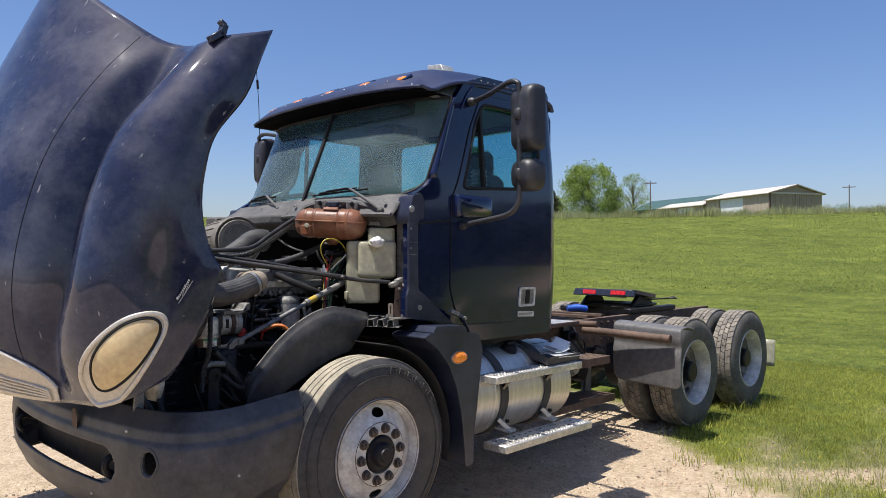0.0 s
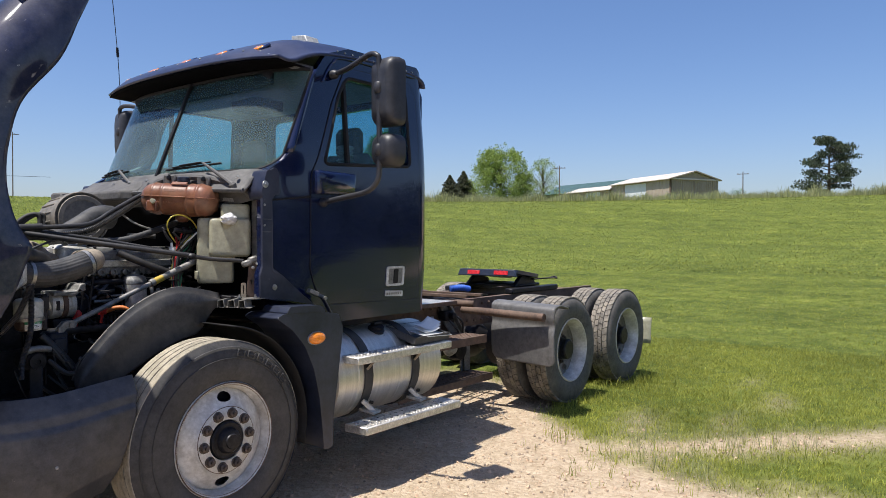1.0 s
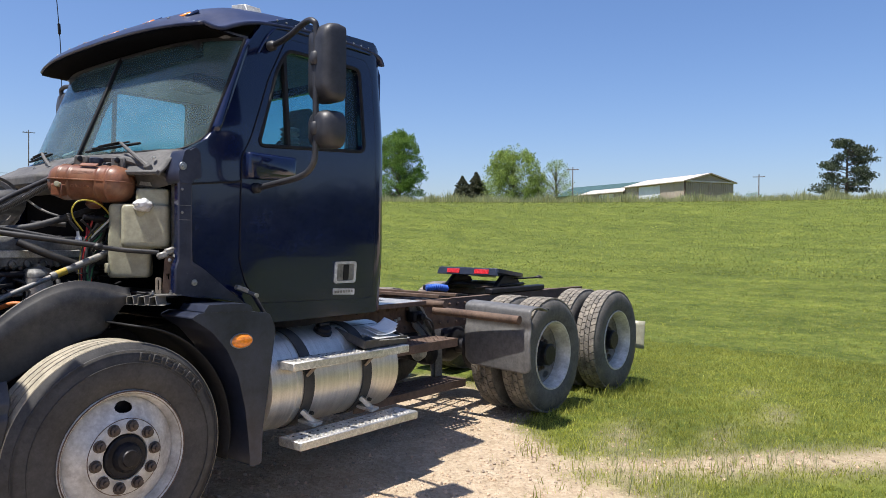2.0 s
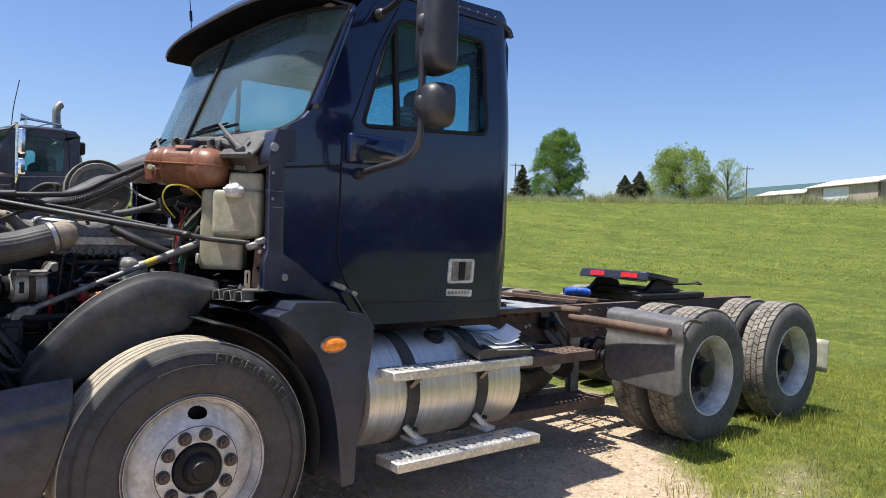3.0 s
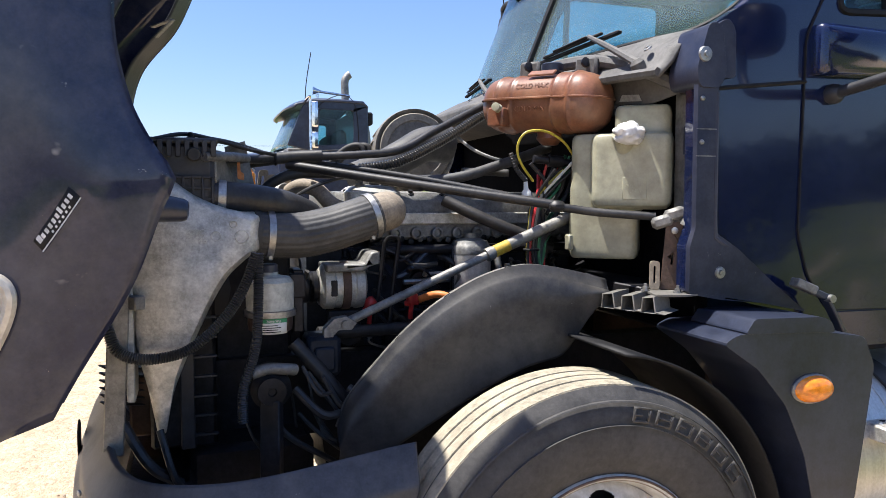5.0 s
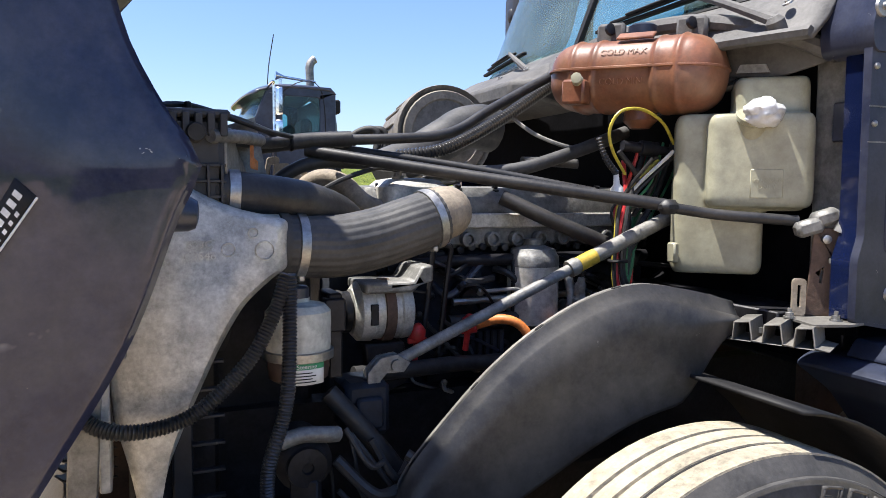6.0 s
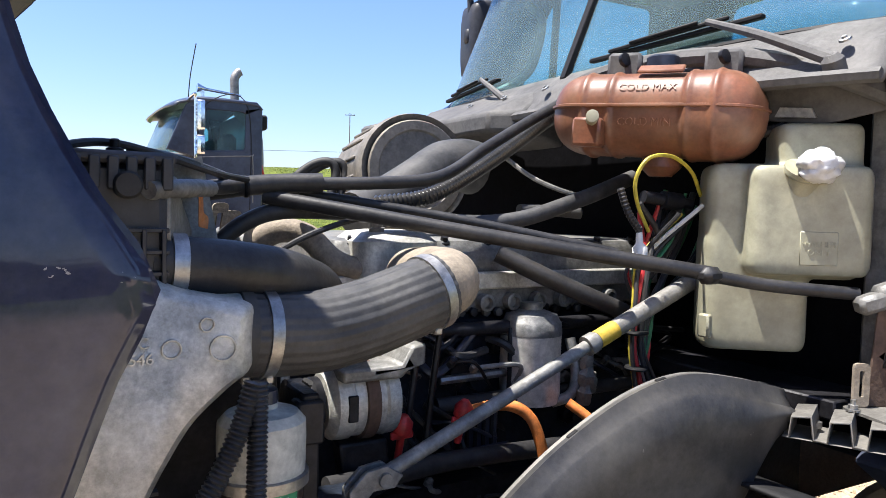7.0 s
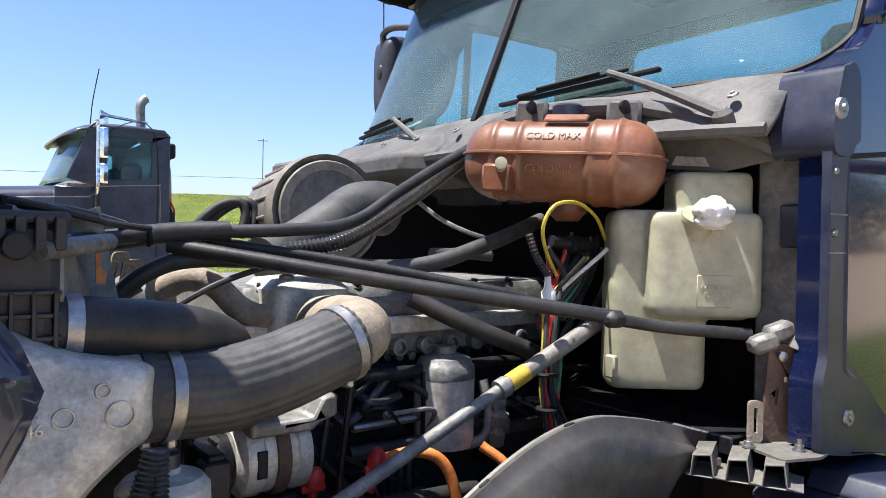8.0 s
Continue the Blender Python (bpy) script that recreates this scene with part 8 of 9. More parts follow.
part("stud", Geo().lathe([(0.018, 0), (0.018, 0.02), (0.011, 0.022), (0.011, 0.05)], AC + ad * 0.004 + Vector((0.02, 0, 0.02)), ad, 10), GREYMETAL, ac)
eng("air_elbow", Geo().tube([(0.0, 1.20, 1.715), (-0.05, 1.19, 1.72), (-0.11, 1.18, 1.71), (-0.19, 1.15, 1.67), (-0.30, 1.12, 1.615), (-0.40, 1.08, 1.58)], lambda u: 0.075 - 0.02 * u, 20), HOSE, "grey moulded air intake elbow")
for k in range(2):
    eng("duct_hoop", Geo().tube([(-0.40 + 0.03 * k, 1.66, 1.60), (-0.375 + 0.03 * k, 1.64, 1.67), (-0.315 + 0.03 * k, 1.62, 1.725), (-0.265 + 0.03 * k, 1.60, 1.735), (-0.25 + 0.03 * k, 1.59, 1.70), (-0.27 + 0.03 * k, 1.58, 1.63)], 0.014, 10), RUBBER, "black rubber duct hoop")
eng("far_bracket", Geo().box((0.0, 1.85, 1.82), (0.12, 2.0, 1.90), 0.012), COWL)

# long pipes and hoses across the bay
HA = [(-0.94, 0.60, 1.615), (-0.84, 0.76, 1.622), (-0.75, 0.87, 1.628), (-0.64, 0.90, 1.640), (-0.44, 0.86, 1.648), (-0.29, 0.86, 1.668), (-0.15, 0.90, 1.74), (0.01, 0.95, 1.82), (0.19, 1.0, 1.905)]
ha = eng("wrapped_harness", Geo().tube(HA, 0.0135, 12), BHOSE, "long black taped cable harness")
part("wrap", Geo().tube([(-0.80, 0.895, 1.618), (-0.66, 0.90, 1.638), (-0.55, 0.88, 1.645)], 0.020, 12), BHOSE, ha)
for x, z in ((-0.70, 1.632), (-0.60, 1.642), (-0.81, 1.617)):
    part("tie", Geo().lathe([(0.021, -0.004), (0.0225, 0.0), (0.021, 0.004)], (x, 0.896, z), (1, 0, 0.15), 14), BLACKINK, ha)
eng("brace_rod", Geo().tube([(-0.66, 0.905, 1.615), (-0.29, 0.685, 1.548), (0.10, 0.455, 1.482)], 0.0150, 14), BHOSE, "long grey diagonal brace rod")
eng("brace_rod", Geo().tube([(-0.60, 0.93, 1.628), (-0.28, 0.78, 1.575), (0.0, 0.62, 1.515)], 0.011, 10), BHOSE)
eng("rod_tail", Geo().tube([(0.10, 0.455, 1.478), (0.20, 0.40, 1.462), (0.34, 0.31, 1.450)], 0.013, 10), BHOSE, "black hose end running to the latch bracket")
eng("rod_joint", Geo().box((0.065, 0.435, 1.463), (0.115, 0.475, 1.497), 0.012), BHOSE, "black clamp block")
eng("hose", Geo().tube([(-0.77, 0.92, 1.50), (-0.70, 0.91, 1.56), (-0.62, 0.90, 1.587), (-0.46, 0.90, 1.583), (-0.25, 0.88, 1.565)], 0.017, 12), BHOSE, "black rubber hose")
eng("hose", Geo().tube([(-0.30, 0.92, 1.575), (-0.17, 0.89, 1.568), (-0.06, 0.86, 1.582), (0.08, 0.85, 1.625), (0.15, 0.85, 1.648), (0.27, 0.86, 1.69)], 0.019, 12), HOSE, "grey heater hose")
eng("corrugated_loom", Geo().tube([(-0.42, 0.91, 1.605), (-0.29, 0.90, 1.628), (-0.11, 0.95, 1.71), (0.08, 1.0, 1.82), (0.18, 1.02, 1.875)], 0.015, 10, 60, wave=0.004, pitch=0.010), LOOM, "black corrugated cable loom")
eng("corrugated_loom", Geo().tube([(-0.80, 0.44, 1.36), (-0.83, 0.43, 1.28), (-0.88, 0.42, 1.20), (-0.97, 0.42, 1.12), (-1.07, 0.42, 1.10), (-1.14, 0.44, 1.12), (-1.165, 0.45, 1.18)], 0.0120, 10, 80, wave=0.0032, pitch=0.0065), LOOM, "black corrugated cable loom")
eng("corrugated_loom", Geo().tube([(-0.795, 0.44, 1.36), (-0.80, 0.43, 1.19), (-0.81, 0.43, 1.10), (-0.84, 0.43, 1.00), (-0.842, 0.44, 0.91)], 0.0115, 10, 70, wave=0.0032, pitch=0.0065), LOOM, "black corrugated cable loom")
eng("thin_cable", Geo().tube([(-0.66, 0.86, 1.50), (-0.58, 0.84, 1.545), (-0.48, 0.84, 1.575), (-0.40, 0.84, 1.578)], 0.006, 8), BHOSE)
eng("thin_cable", Geo().tube([(-0.05, 0.98, 1.735), (0.0, 0.92, 1.68), (0.06, 0.86, 1.645), (0.13, 0.84, 1.635)], 0.006, 8), GREYMETAL)
eng("egr_pipe", Geo().tube([(-0.66, 1.0, 1.515), (-0.61, 0.97, 1.545), (-0.56, 0.94, 1.535), (-0.52, 0.91, 1.49), (-0.48, 0.90, 1.47), (-0.44, 0.90, 1.47)], 0.026, 16), TANPIPE, "curved tan metal pipe")
eng("egr_body", Geo().lathe([(0.05, -0.05), (0.06, -0.03), (0.06, 0.03), (0.045, 0.05)], (-0.68, 1.02, 1.50), (0.5, -0.7, 0.2), 20), GREYMETAL)
eng("thermostat_housing", Geo().loft([[Vector((x, y, z)) for x, y in rounded([(-0.47 + k, 0.86 + k), (-0.28 - k, 0.86 + k), (-0.28 - k, 1.05 - k), (-0.47 + k, 1.05 - k)], 0.04, 3)] for z, k in ((1.44, 0), (1.525, 0.0), (1.545, 0.02), (1.55, 0.05))]), ALU, "pale cast thermostat housing", angle=45)
for x, y in ((-0.42, 0.90), (-0.33, 0.92), (-0.38, 0.98)):
    eng("bolt", Geo().lathe([(0.017, 0), (0.017, 0.008), (0.011, 0.010), (0.011, 0.022)], (x, y, 1.545), (0, 0, 1), 8), GREYMETAL)
eng("hose", Geo().tube([(-0.13, 0.87, 1.50), (-0.02, 0.80, 1.44), (0.14, 0.75, 1.37), (0.22, 0.74, 1.33)], 0.021, 14), BHOSE, "black slanting hose")
eng("hose", Geo().tube([(-0.05, 0.90, 1.60), (0.05, 0.90, 1.60), (0.12, 0.88, 1.595)], 0.014, 10), HOSE)

# hood prop: bright strut with a yellow sleeve and a clevis
prop = eng("hood_strut", Geo().tube([(-0.53, 0.605, 1.135), (0.0, 0.622, 1.352)], 0.0135, 16, smooth=False), GREYMETAL, "dull steel hood strut, paint worn")
part("sleeve", Geo().tube([(-0.06, 0.62, 1.328), (0.235, 0.628, 1.447)], 0.019, 16, smooth=False), GREYMETAL, prop)
part("collar", Geo().tube([(-0.072, 0.62, 1.323), (-0.05, 0.62, 1.332)], 0.022, 16, smooth=False), GREYMETAL, prop)
part("caution_band", Geo().tube([(-0.045, 0.62, 1.334), (0.005, 0.622, 1.354)], 0.0197, 16, smooth=False), YELLOWL, prop, "yellow caution label")
part("clevis", Geo().plate([(-0.60, 1.06), (-0.575, 1.06), (-0.57, 1.10), (-0.555, 1.115), (-0.515, 1.115), (-0.50, 1.135), (-0.53, 1.155), (-0.57, 1.15), (-0.60, 1.12)], 0.588, 0.598, lambda x, z, y: Vector((x, y, z))).plate([(-0.60, 1.06), (-0.575, 1.06), (-0.57, 1.10), (-0.555, 1.115), (-0.515, 1.115), (-0.50, 1.135), (-0.53, 1.155), (-0.57, 1.15), (-0.60, 1.12)], 0.614, 0.624, lambda x, z, y: Vector((x, y, z))), GREYMETAL, prop, "grey forked clevis", bevel=0.002)
part("pin", Geo().lathe([(0.013, 0), (0.013, 0.05)], (-0.535, 0.58, 1.132), (0, 1, 0), 12), GREYMETAL, prop)

# expansion tank: ribbed amber tank with a seam
EX = Vector((0.17, 0.69, 1.818))
tilt = pose(0, 0, 0, 0, 3, -60)


def capsule(L, r, y_scale, z_scale, n=90, seg=44):
    rings = []
    for i in range(n + 1):
        u = -1 + 2 * i / n
        e = min(1, max(0, (abs(u) - 0.58) / 0.42))
        k = max(0.04, (1 - e ** 2.4) ** 0.5)
        rib = 0.05 * sum(math.exp(-((u - c) / 0.028) ** 2) for c in (-0.60, -0.34, 0.36, 0.60)) + 0.05 * smooth(0.30, 0.42, u)
        k += rib if e < 0.8 else 0
        ring = []
        for s in range(seg):
            a = 2 * math.pi * s / seg
            ca, sa = math.cos(a), math.sin(a)
            f = (abs(ca) ** 2.6 + abs(sa) ** 2.6) ** (-1 / 2.6)
            ring.append(EX + tilt @ Vector((u * L, f * ca * r * y_scale * k, f * sa * r * z_scale * k)))
        rings.append(ring)
    return rings


exp = eng("expansion_tank", Geo().loft(capsule(0.236, 0.096, 1.02, 0.97)), COPPER, "ribbed amber-brown plastic expansion tank", angle=60)
def girth(u):
    e = min(1, max(0, (abs(u) - 0.58) / 0.42))
    return max(0.04, (1 - e ** 2.4) ** 0.5)


seamr = [EX + tilt @ Vector((0.236 * u, -(0.100 * girth(u) + 0.0015), 0.012)) for u in [-1 + i / 30 for i in range(61)]]
seamr += [EX + tilt @ Vector((0.236 * u, 0.100 * girth(u) + 0.0015, 0.012)) for u in [1 - i / 30 for i in range(61)]]
part("seam", Geo().tube(seamr, 0.0045, 6, smooth=False), COPPER, exp)
part("boss", Geo().box((-0.035, -0.03, -0.045), (0.03, 0.02, 0.018), 0.006, Matrix.Translation(EX) @ tilt @ Matrix.Translation((-0.115, -0.098, -0.035))), COPPER, exp)
part("nozzle", Geo().lathe([(0.013, 0), (0.015, 0.005), (0.011, 0.012), (0.011, 0.028), (0.014, 0.03), (0.014, 0.036), (0.009, 0.037)], EX + tilt @ Vector((-0.105, -0.122, -0.022)), tilt @ Vector((0.3, -0.9, 0.1)), 14), MILKY, exp, "pale plastic nozzle")
part("filler_neck", Geo().lathe([(0.03, 0), (0.03, 0.02), (0.037, 0.022), (0.037, 0.045), (0.03, 0.05)], EX + tilt @ Vector((0.0, 0.03, 0.09)), (0, 0, 1), 18), BLACKP, exp, "black filler cap")
part("sump", Geo().lathe([(0.04, 0), (0.045, -0.03), (0.025, -0.05)], EX + tilt @ Vector((0.02, 0, -0.085)), (0, 0, 1), 16), COPPER, exp)
for x in (-0.09, 0.13):
    ear = part("ear", Geo().box((-0.04, -0.012, -0.03), (0.04, 0.012, 0.045), 0.008, Matrix.Translation(EX) @ tilt @ Matrix.Translation((x, 0.03, 0.105))), COWL, exp, "grey mounting ear")
    part("bolt", Geo().lathe([(0.016, 0), (0.016, 0.01), (0.009, 0.012)], EX + tilt @ Vector((x, 0.015, 0.13)), (0, -1, 0.2), 10), DARKMETAL, ear)
part("cast_plate", Geo().box((-0.05, -0.015, -0.003), (0.05, 0.015, 0.004), 0.003, Matrix.Translation(EX) @ tilt @ Matrix.Translation((0.02, -0.062, 0.094)) @ pose(0, 0, 0, 35, 0, 0)), COPPER, exp)
words("COLD MAX", 0.024, Matrix.Translation(EX) @ tilt @ Matrix.Translation((0.0, -0.0908, 0.052)) @ pose(0, 0, 0, 64, 0, 0), COPPER, exp, depth=0.0005)
words("COLD MIN", 0.024, Matrix.Translation(EX) @ tilt @ Matrix.Translation((0.0, -0.0995, -0.024)) @ pose(0, 0, 0, 97, 0, 0), COPPER, exp, depth=0.0012)

# washer tank: stepped milky tank, with a bag stuffed over its neck
def slab(plan, heights):
    """Rings over a plan at several heights, each drawn in or out about its middle."""
    m = sum((Vector(q) for q in plan), Vector((0, 0))) / len(plan)
    return [[Vector((*(m + (Vector(q) - m) * k), z)) for q in rounded(plan, 0.03, 4)] for z, k in heights]


FACE = Vector((0.78, -0.624))
def tank_box(a0, a1, n0, n1, z0, z1, r=0.022, slim=0.97):
    """A rounded block in the tank's own directions: a along its face, n towards the viewer's side."""
    e, nn, o = Vector((0.78, -0.624)), Vector((-0.624, -0.78)), Vector((0.182, 0.543))
    pl = [o + e * a + nn * b for a, b in ((a0, n0), (a1, n0), (a1, n1), (a0, n1))]
    return slab([tuple(q) for q in pl], ((z0, slim - 0.06), (z0 + 0.008, slim), (z0 + 0.022, 1.0), (z1 - 0.022, 1.0), (z1 - 0.008, slim), (z1, slim - 0.06)))


g = Geo()
for dims in ((0.0, 0.314, -0.13, 0.0, 1.50, 1.708), (0.072, 0.312, -0.10, 0.050, 1.478, 1.702), (0.135, 0.306, -0.125, 0.006, 1.66, 1.792), (-0.004, 0.212, -0.125, 0.0, 1.313, 1.56), (0.10, 0.30, -0.12, 0.02, 1.47, 1.56)):
    g.loft(tank_box(*dims))
WT = eng("washer_tank", g, MILKY, "yellowed white plastic washer tank", angle=60)
blend = WT.modifiers.new("blow_moulding", "REMESH")
blend.mode, blend.voxel_size, blend.use_smooth_shade = "VOXEL", 0.0055, True
soft_ = WT.modifiers.new("soft_edges", "SMOOTH")
soft_.factor, soft_.iterations = 0.5, 9
fn = Vector((FACE.y, -FACE.x, 0))
pm = Matrix((Vector((FACE.x, FACE.y, 0)), Vector((0, 0, 1)), fn)).transposed().to_4x4()
pm.translation = Vector((0.182, 0.543, 1.535)) + Vector((0.78, -0.624, 0)) * 0.205 + fn * 0.0495
part("panel", Geo().box((-0.036, -0.034, -0.004), (0.036, 0.034, 0.002), 0.0015, pm), MILKY, WT)
words("WASHER\nONLY", 0.016, pm @ Matrix.Translation((0.0, 0.0, 0.003)), MILKY, WT, depth=0.0006)
part("neck", Geo().lathe([(0.034, -0.05), (0.034, 0.0), (0.04, 0.005), (0.04, 0.015)], (0.292, 0.405, 1.682), (-0.25, -0.5, 0.83), 20), MILKY, WT)
part("foot_tab", Geo().box((0.168, 0.52, 1.34), (0.185, 0.55, 1.39), 0.004), MILKY, WT)
bag = Geo()
bmx = bmesh.new()
bmesh.ops.create_icosphere(bmx, subdivisions=4, radius=1)
for v in bmx.verts:
    n1 = noise.noise(v.co * 2.3 + Vector((4, 1, 2))) * 0.20 + abs(noise.noise(v.co * 2.4)) * -0.22 + abs(noise.noise(v.co * 5)) * -0.06
    v.co *= 1 + n1
bag.add([Vector((0.278, 0.362, 1.697)) + Vector((v.co.x * 0.052, v.co.y * 0.038, v.co.z * 0.036)) for v in bmx.verts], [[v.index for v in f_.verts] for f_ in bmx.faces])
bmx.free()
tagged(part("plastic_bag", bag, BAG, None, angle=70), "crumpled white plastic bag stuffed over the washer tank neck", "plastic bag")
eng("cowl_post", Geo().box((0.435, 0.24, 1.25), (0.47, 0.36, 1.84), 0.008), GREYMETAL, "grey cowl post behind the tank")
eng("post_bracket", Geo().box((0.422, 0.25, 1.63), (0.434, 0.30, 1.72), 0.004), BLACKP)
eng("dark_duct", Geo().tube([(0.24, 0.62, 1.76), (0.32, 0.55, 1.775), (0.42, 0.42, 1.82)], 0.012, 8), BHOSE)

# wiring by the washer tank
for i, (m, dx, dy) in enumerate(((REDP, 0, 0), (BHOSE, 0.010, -0.008), (GREENW, 0.018, 0.004), (REDP, 0.006, 0.012), (YELLOW, -0.006, 0.006), (BHOSE, 0.022, -0.004), (BHOSE, -0.010, -0.004), (PAPER, 0.014, 0.010))):
    top = (0.16 + 0.05 * (i % 3), 0.72 - 0.02 * i, 1.60 + 0.02 * (i % 2))
    eng("wire", Geo().tube([top, (0.13 + dx, 0.67 + dy, 1.50), (0.105 + dx, 0.66 + dy, 1.40), (0.10 + dx, 0.66 + dy, 1.30), (0.125 + dx * 2, 0.66 + dy, 1.20), (0.12 + dx, 0.66 + dy, 1.08)], 0.005 if i > 1 else 0.006, 7), m, "coloured wire of the bundle")
eng("wire_tie", Geo().lathe([(0.026, -0.004), (0.028, 0.0), (0.026, 0.004)], (0.105, 0.66, 1.335), (0, 0, 1), 14), BLACKINK)
eng("wire_tie", Geo().lathe([(0.026, -0.004), (0.028, 0.0), (0.026, 0.004)], (0.11, 0.66, 1.255), (0, 0, 1), 14), BLACKINK)
eng("yellow_hose", Geo().tube([(0.09, 0.62, 1.56), (0.035, 0.60, 1.62), (0.02, 0.59, 1.67), (0.045, 0.58, 1.712), (0.11, 0.58, 1.718), (0.18, 0.59, 1.69), (0.235, 0.61, 1.64)], 0.0042, 8), YELLOW, "looped yellow wire")
eng("wire_plug", Geo().lathe([(0.012, 0), (0.016, 0.01), (0.016, 0.035), (0.008, 0.045), (0.006, 0.08)], (0.07, 0.62, 1.49), (-0.1, 0, 1), 12), PAPER, "pale wire connector")
eng("wire", Geo().tube([(0.065, 0.62, 1.56), (0.03, 0.62, 1.60), (0.015, 0.63, 1.65)], 0.007, 8, wave=0.002, pitch=0.008), BHOSE)
eng("valve_body", Geo().lathe([(0.014, 0), (0.014, 0.05), (0.02, 0.052), (0.02, 0.10), (0.012, 0.102), (0.012, 0.13)], (0.11, 0.66, 1.635), (1, -0.15, -0.1), 12), DARKMETAL)
for pts in ([(0.10, 0.66, 1.62), (0.16, 0.66, 1.55), (0.15, 0.68, 1.48)], [(0.20, 0.64, 1.62), (0.22, 0.66, 1.55), (0.18, 0.70, 1.45)], [(0.22, 0.66, 1.62), (0.17, 0.70, 1.50), (0.19, 0.72, 1.30)]):
    eng("wire", Geo().tube(pts, 0.007, 7), BHOSE)
eng("orange_hose", Geo().tube([(-0.26, 0.80, 1.16), (-0.20, 0.73, 1.19), (-0.15, 0.70, 1.165), (-0.125, 0.685, 1.09), (-0.12, 0.68, 1.02)], 0.0125, 10), ORANGE, "orange rubber hose with brass end")
eng("orange_hose", Geo().tube([(0.0, 0.76, 1.165), (0.035, 0.72, 1.13), (0.06, 0.70, 1.08), (0.07, 0.70, 1.0)], 0.012, 10), ORANGE, "orange rubber hose")

# hood latch post at the cab's foot, slotted rail and bracket above the wheel
lp = eng("latch_post", Geo().plate([(-0.040, 0.0), (0.040, 0.0), (0.036, 0.10), (0.030, 0.20), (-0.026, 0.20), (-0.034, 0.09)], 0, 0.006, lambda a, z, d: Vector((0.375 + 0.86 * a + 0.5 * d, 0.262 - 0.5 * a + 0.86 * d, 1.235 + z)), [[(-0.012, 0.075), (-0.006, 0.075), (-0.002, 0.105), (-0.008, 0.105)], [(0.008, 0.12), (0.016, 0.12), (0.016, 0.132), (0.008, 0.132)]]), RUST, "rusty brown perforated latch post", bevel=0.002)
part("side_web", Geo().plate([(0, 0), (0.05, 0), (0.03, 0.16), (0, 0.19)], 0, 0.005, lambda a, z, d: Vector((0.408 + 0.45 * a, 0.242 + 0.9 * a - d, 1.235 + z))), RUST, lp, bevel=0.002)
part("slotted_tab", Geo().plate(rounded([(-0.014, 0), (0.014, 0), (0.014, 0.085), (-0.014, 0.085)], 0.010), 0, 0.005, lambda a, z, d: Vector((0.322 + 0.7 * a, 0.282 - 0.7 * a + d, 1.236 + z)), [rounded([(-0.004, 0.02), (0.004, 0.02), (0.004, 0.07), (-0.004, 0.07)], 0.003)]), TANPIPE, lp, bevel=0.0015)
for dx, dz, rz in ((0.0, 0.0, -30), (0.034, 0.022, -25)):
    part("latch_head", Geo().box((-0.030, -0.020, -0.018), (0.030, 0.020, 0.018), 0.009, Matrix.Translation((0.345 + dx, 0.285 - 0.4 * dx, 1.436 + dz)) @ pose(0, 0, 0, 0, -18, rz)), GREYMETAL, lp, "dusty grey latch head")
part("latch_pin", Geo().lathe([(0.010, 0), (0.010, 0.012), (0.005, 0.014)], (0.372, 0.262, 1.41), (-0.5, -0.86, 0), 10), STEEL, lp)
part("hook", Geo().tube([(0.395, 0.245, 1.425), (0.405, 0.235, 1.455), (0.415, 0.23, 1.492)], lambda u: 0.017 - 0.004 * u, 8), GREYMETAL, lp)
part("foot", Geo().plate(rounded([(0.26, 0.19), (0.34, 0.16), (0.45, 0.18), (0.44, 0.27), (0.30, 0.31)], 0.015), 1.229, 1.235, lambda x, y, z: Vector((x, y, z))), RAILM, lp, bevel=0.002)
for x, y in ((0.285, 0.275), (0.345, 0.205), (0.42, 0.215)):
    part("bolt", Geo().lathe([(0.013, 0), (0.013, 0.004), (0.009, 0.004), (0.009, 0.012), (0.005, 0.013), (0.005, 0.022)], (x, y, 1.235), (0, 0, 1), 8), STEEL, lp)
RM = Matrix.Translation((0.215, 0.36, 1.216)) @ pose(0, 0, 0, 3, 0, -63)
hats = [(0.0, -0.028)]
for i in range(3):
    x = 0.010 + 0.064 * i
    hats += [(x, -0.028), (x + 0.004, 0.012), (x + 0.036, 0.016), (x + 0.041, -0.026)]
hats.append((0.205, -0.03))
cr = eng("castle_rail", Geo().loft([[RM @ Vector((a, b, z - 0.10 * max(0, a - 0.22) ** 1.2)) for a, z in hats] for b in (-0.055, -0.05, 0.03, 0.035)], caps=False), RAILM, "dull grey hat-folded steel rail over the wheel", thick=0.004, angle=30)
part("bolt", Geo().lathe([(0.010, 0), (0.010, 0.012)], RM @ Vector((0.05, 0, -0.018)), (0, 0, 1), 8), STEEL, cr)
eng("bay_floor", Geo().box((0.30, 0.32, 1.20), (0.46, 1.0, 1.24), 0.004), DARKMETAL)

# dark panels that close the bay below and beyond
eng("far_apron", Geo().plate([(-1.12, 0.42), (0.46, 0.42), (0.46, 1.22), (0.1, 1.25), (-0.3, 1.2), (-0.62, 0.95), (-1.12, 0.9)], 1.78, 1.80, lambda x, z, y: Vector((x, y, z))), DARKMETAL, "dark inner apron")
eng("front_crossmember", Geo().box((-1.16, 0.55, 0.44), (-0.96, 1.95, 0.72), 0.02), DARKMETAL, "dark front crossmember")
eng("engine_mount", Geo().box((-0.98, 0.66, 0.50), (-0.62, 0.90, 0.78), 0.02), DARKMETAL)
eng("skid_panel", Geo().box((-0.96, 0.90, 0.42), (-0.55, 1.60, 0.46), 0.01), DARKMETAL)

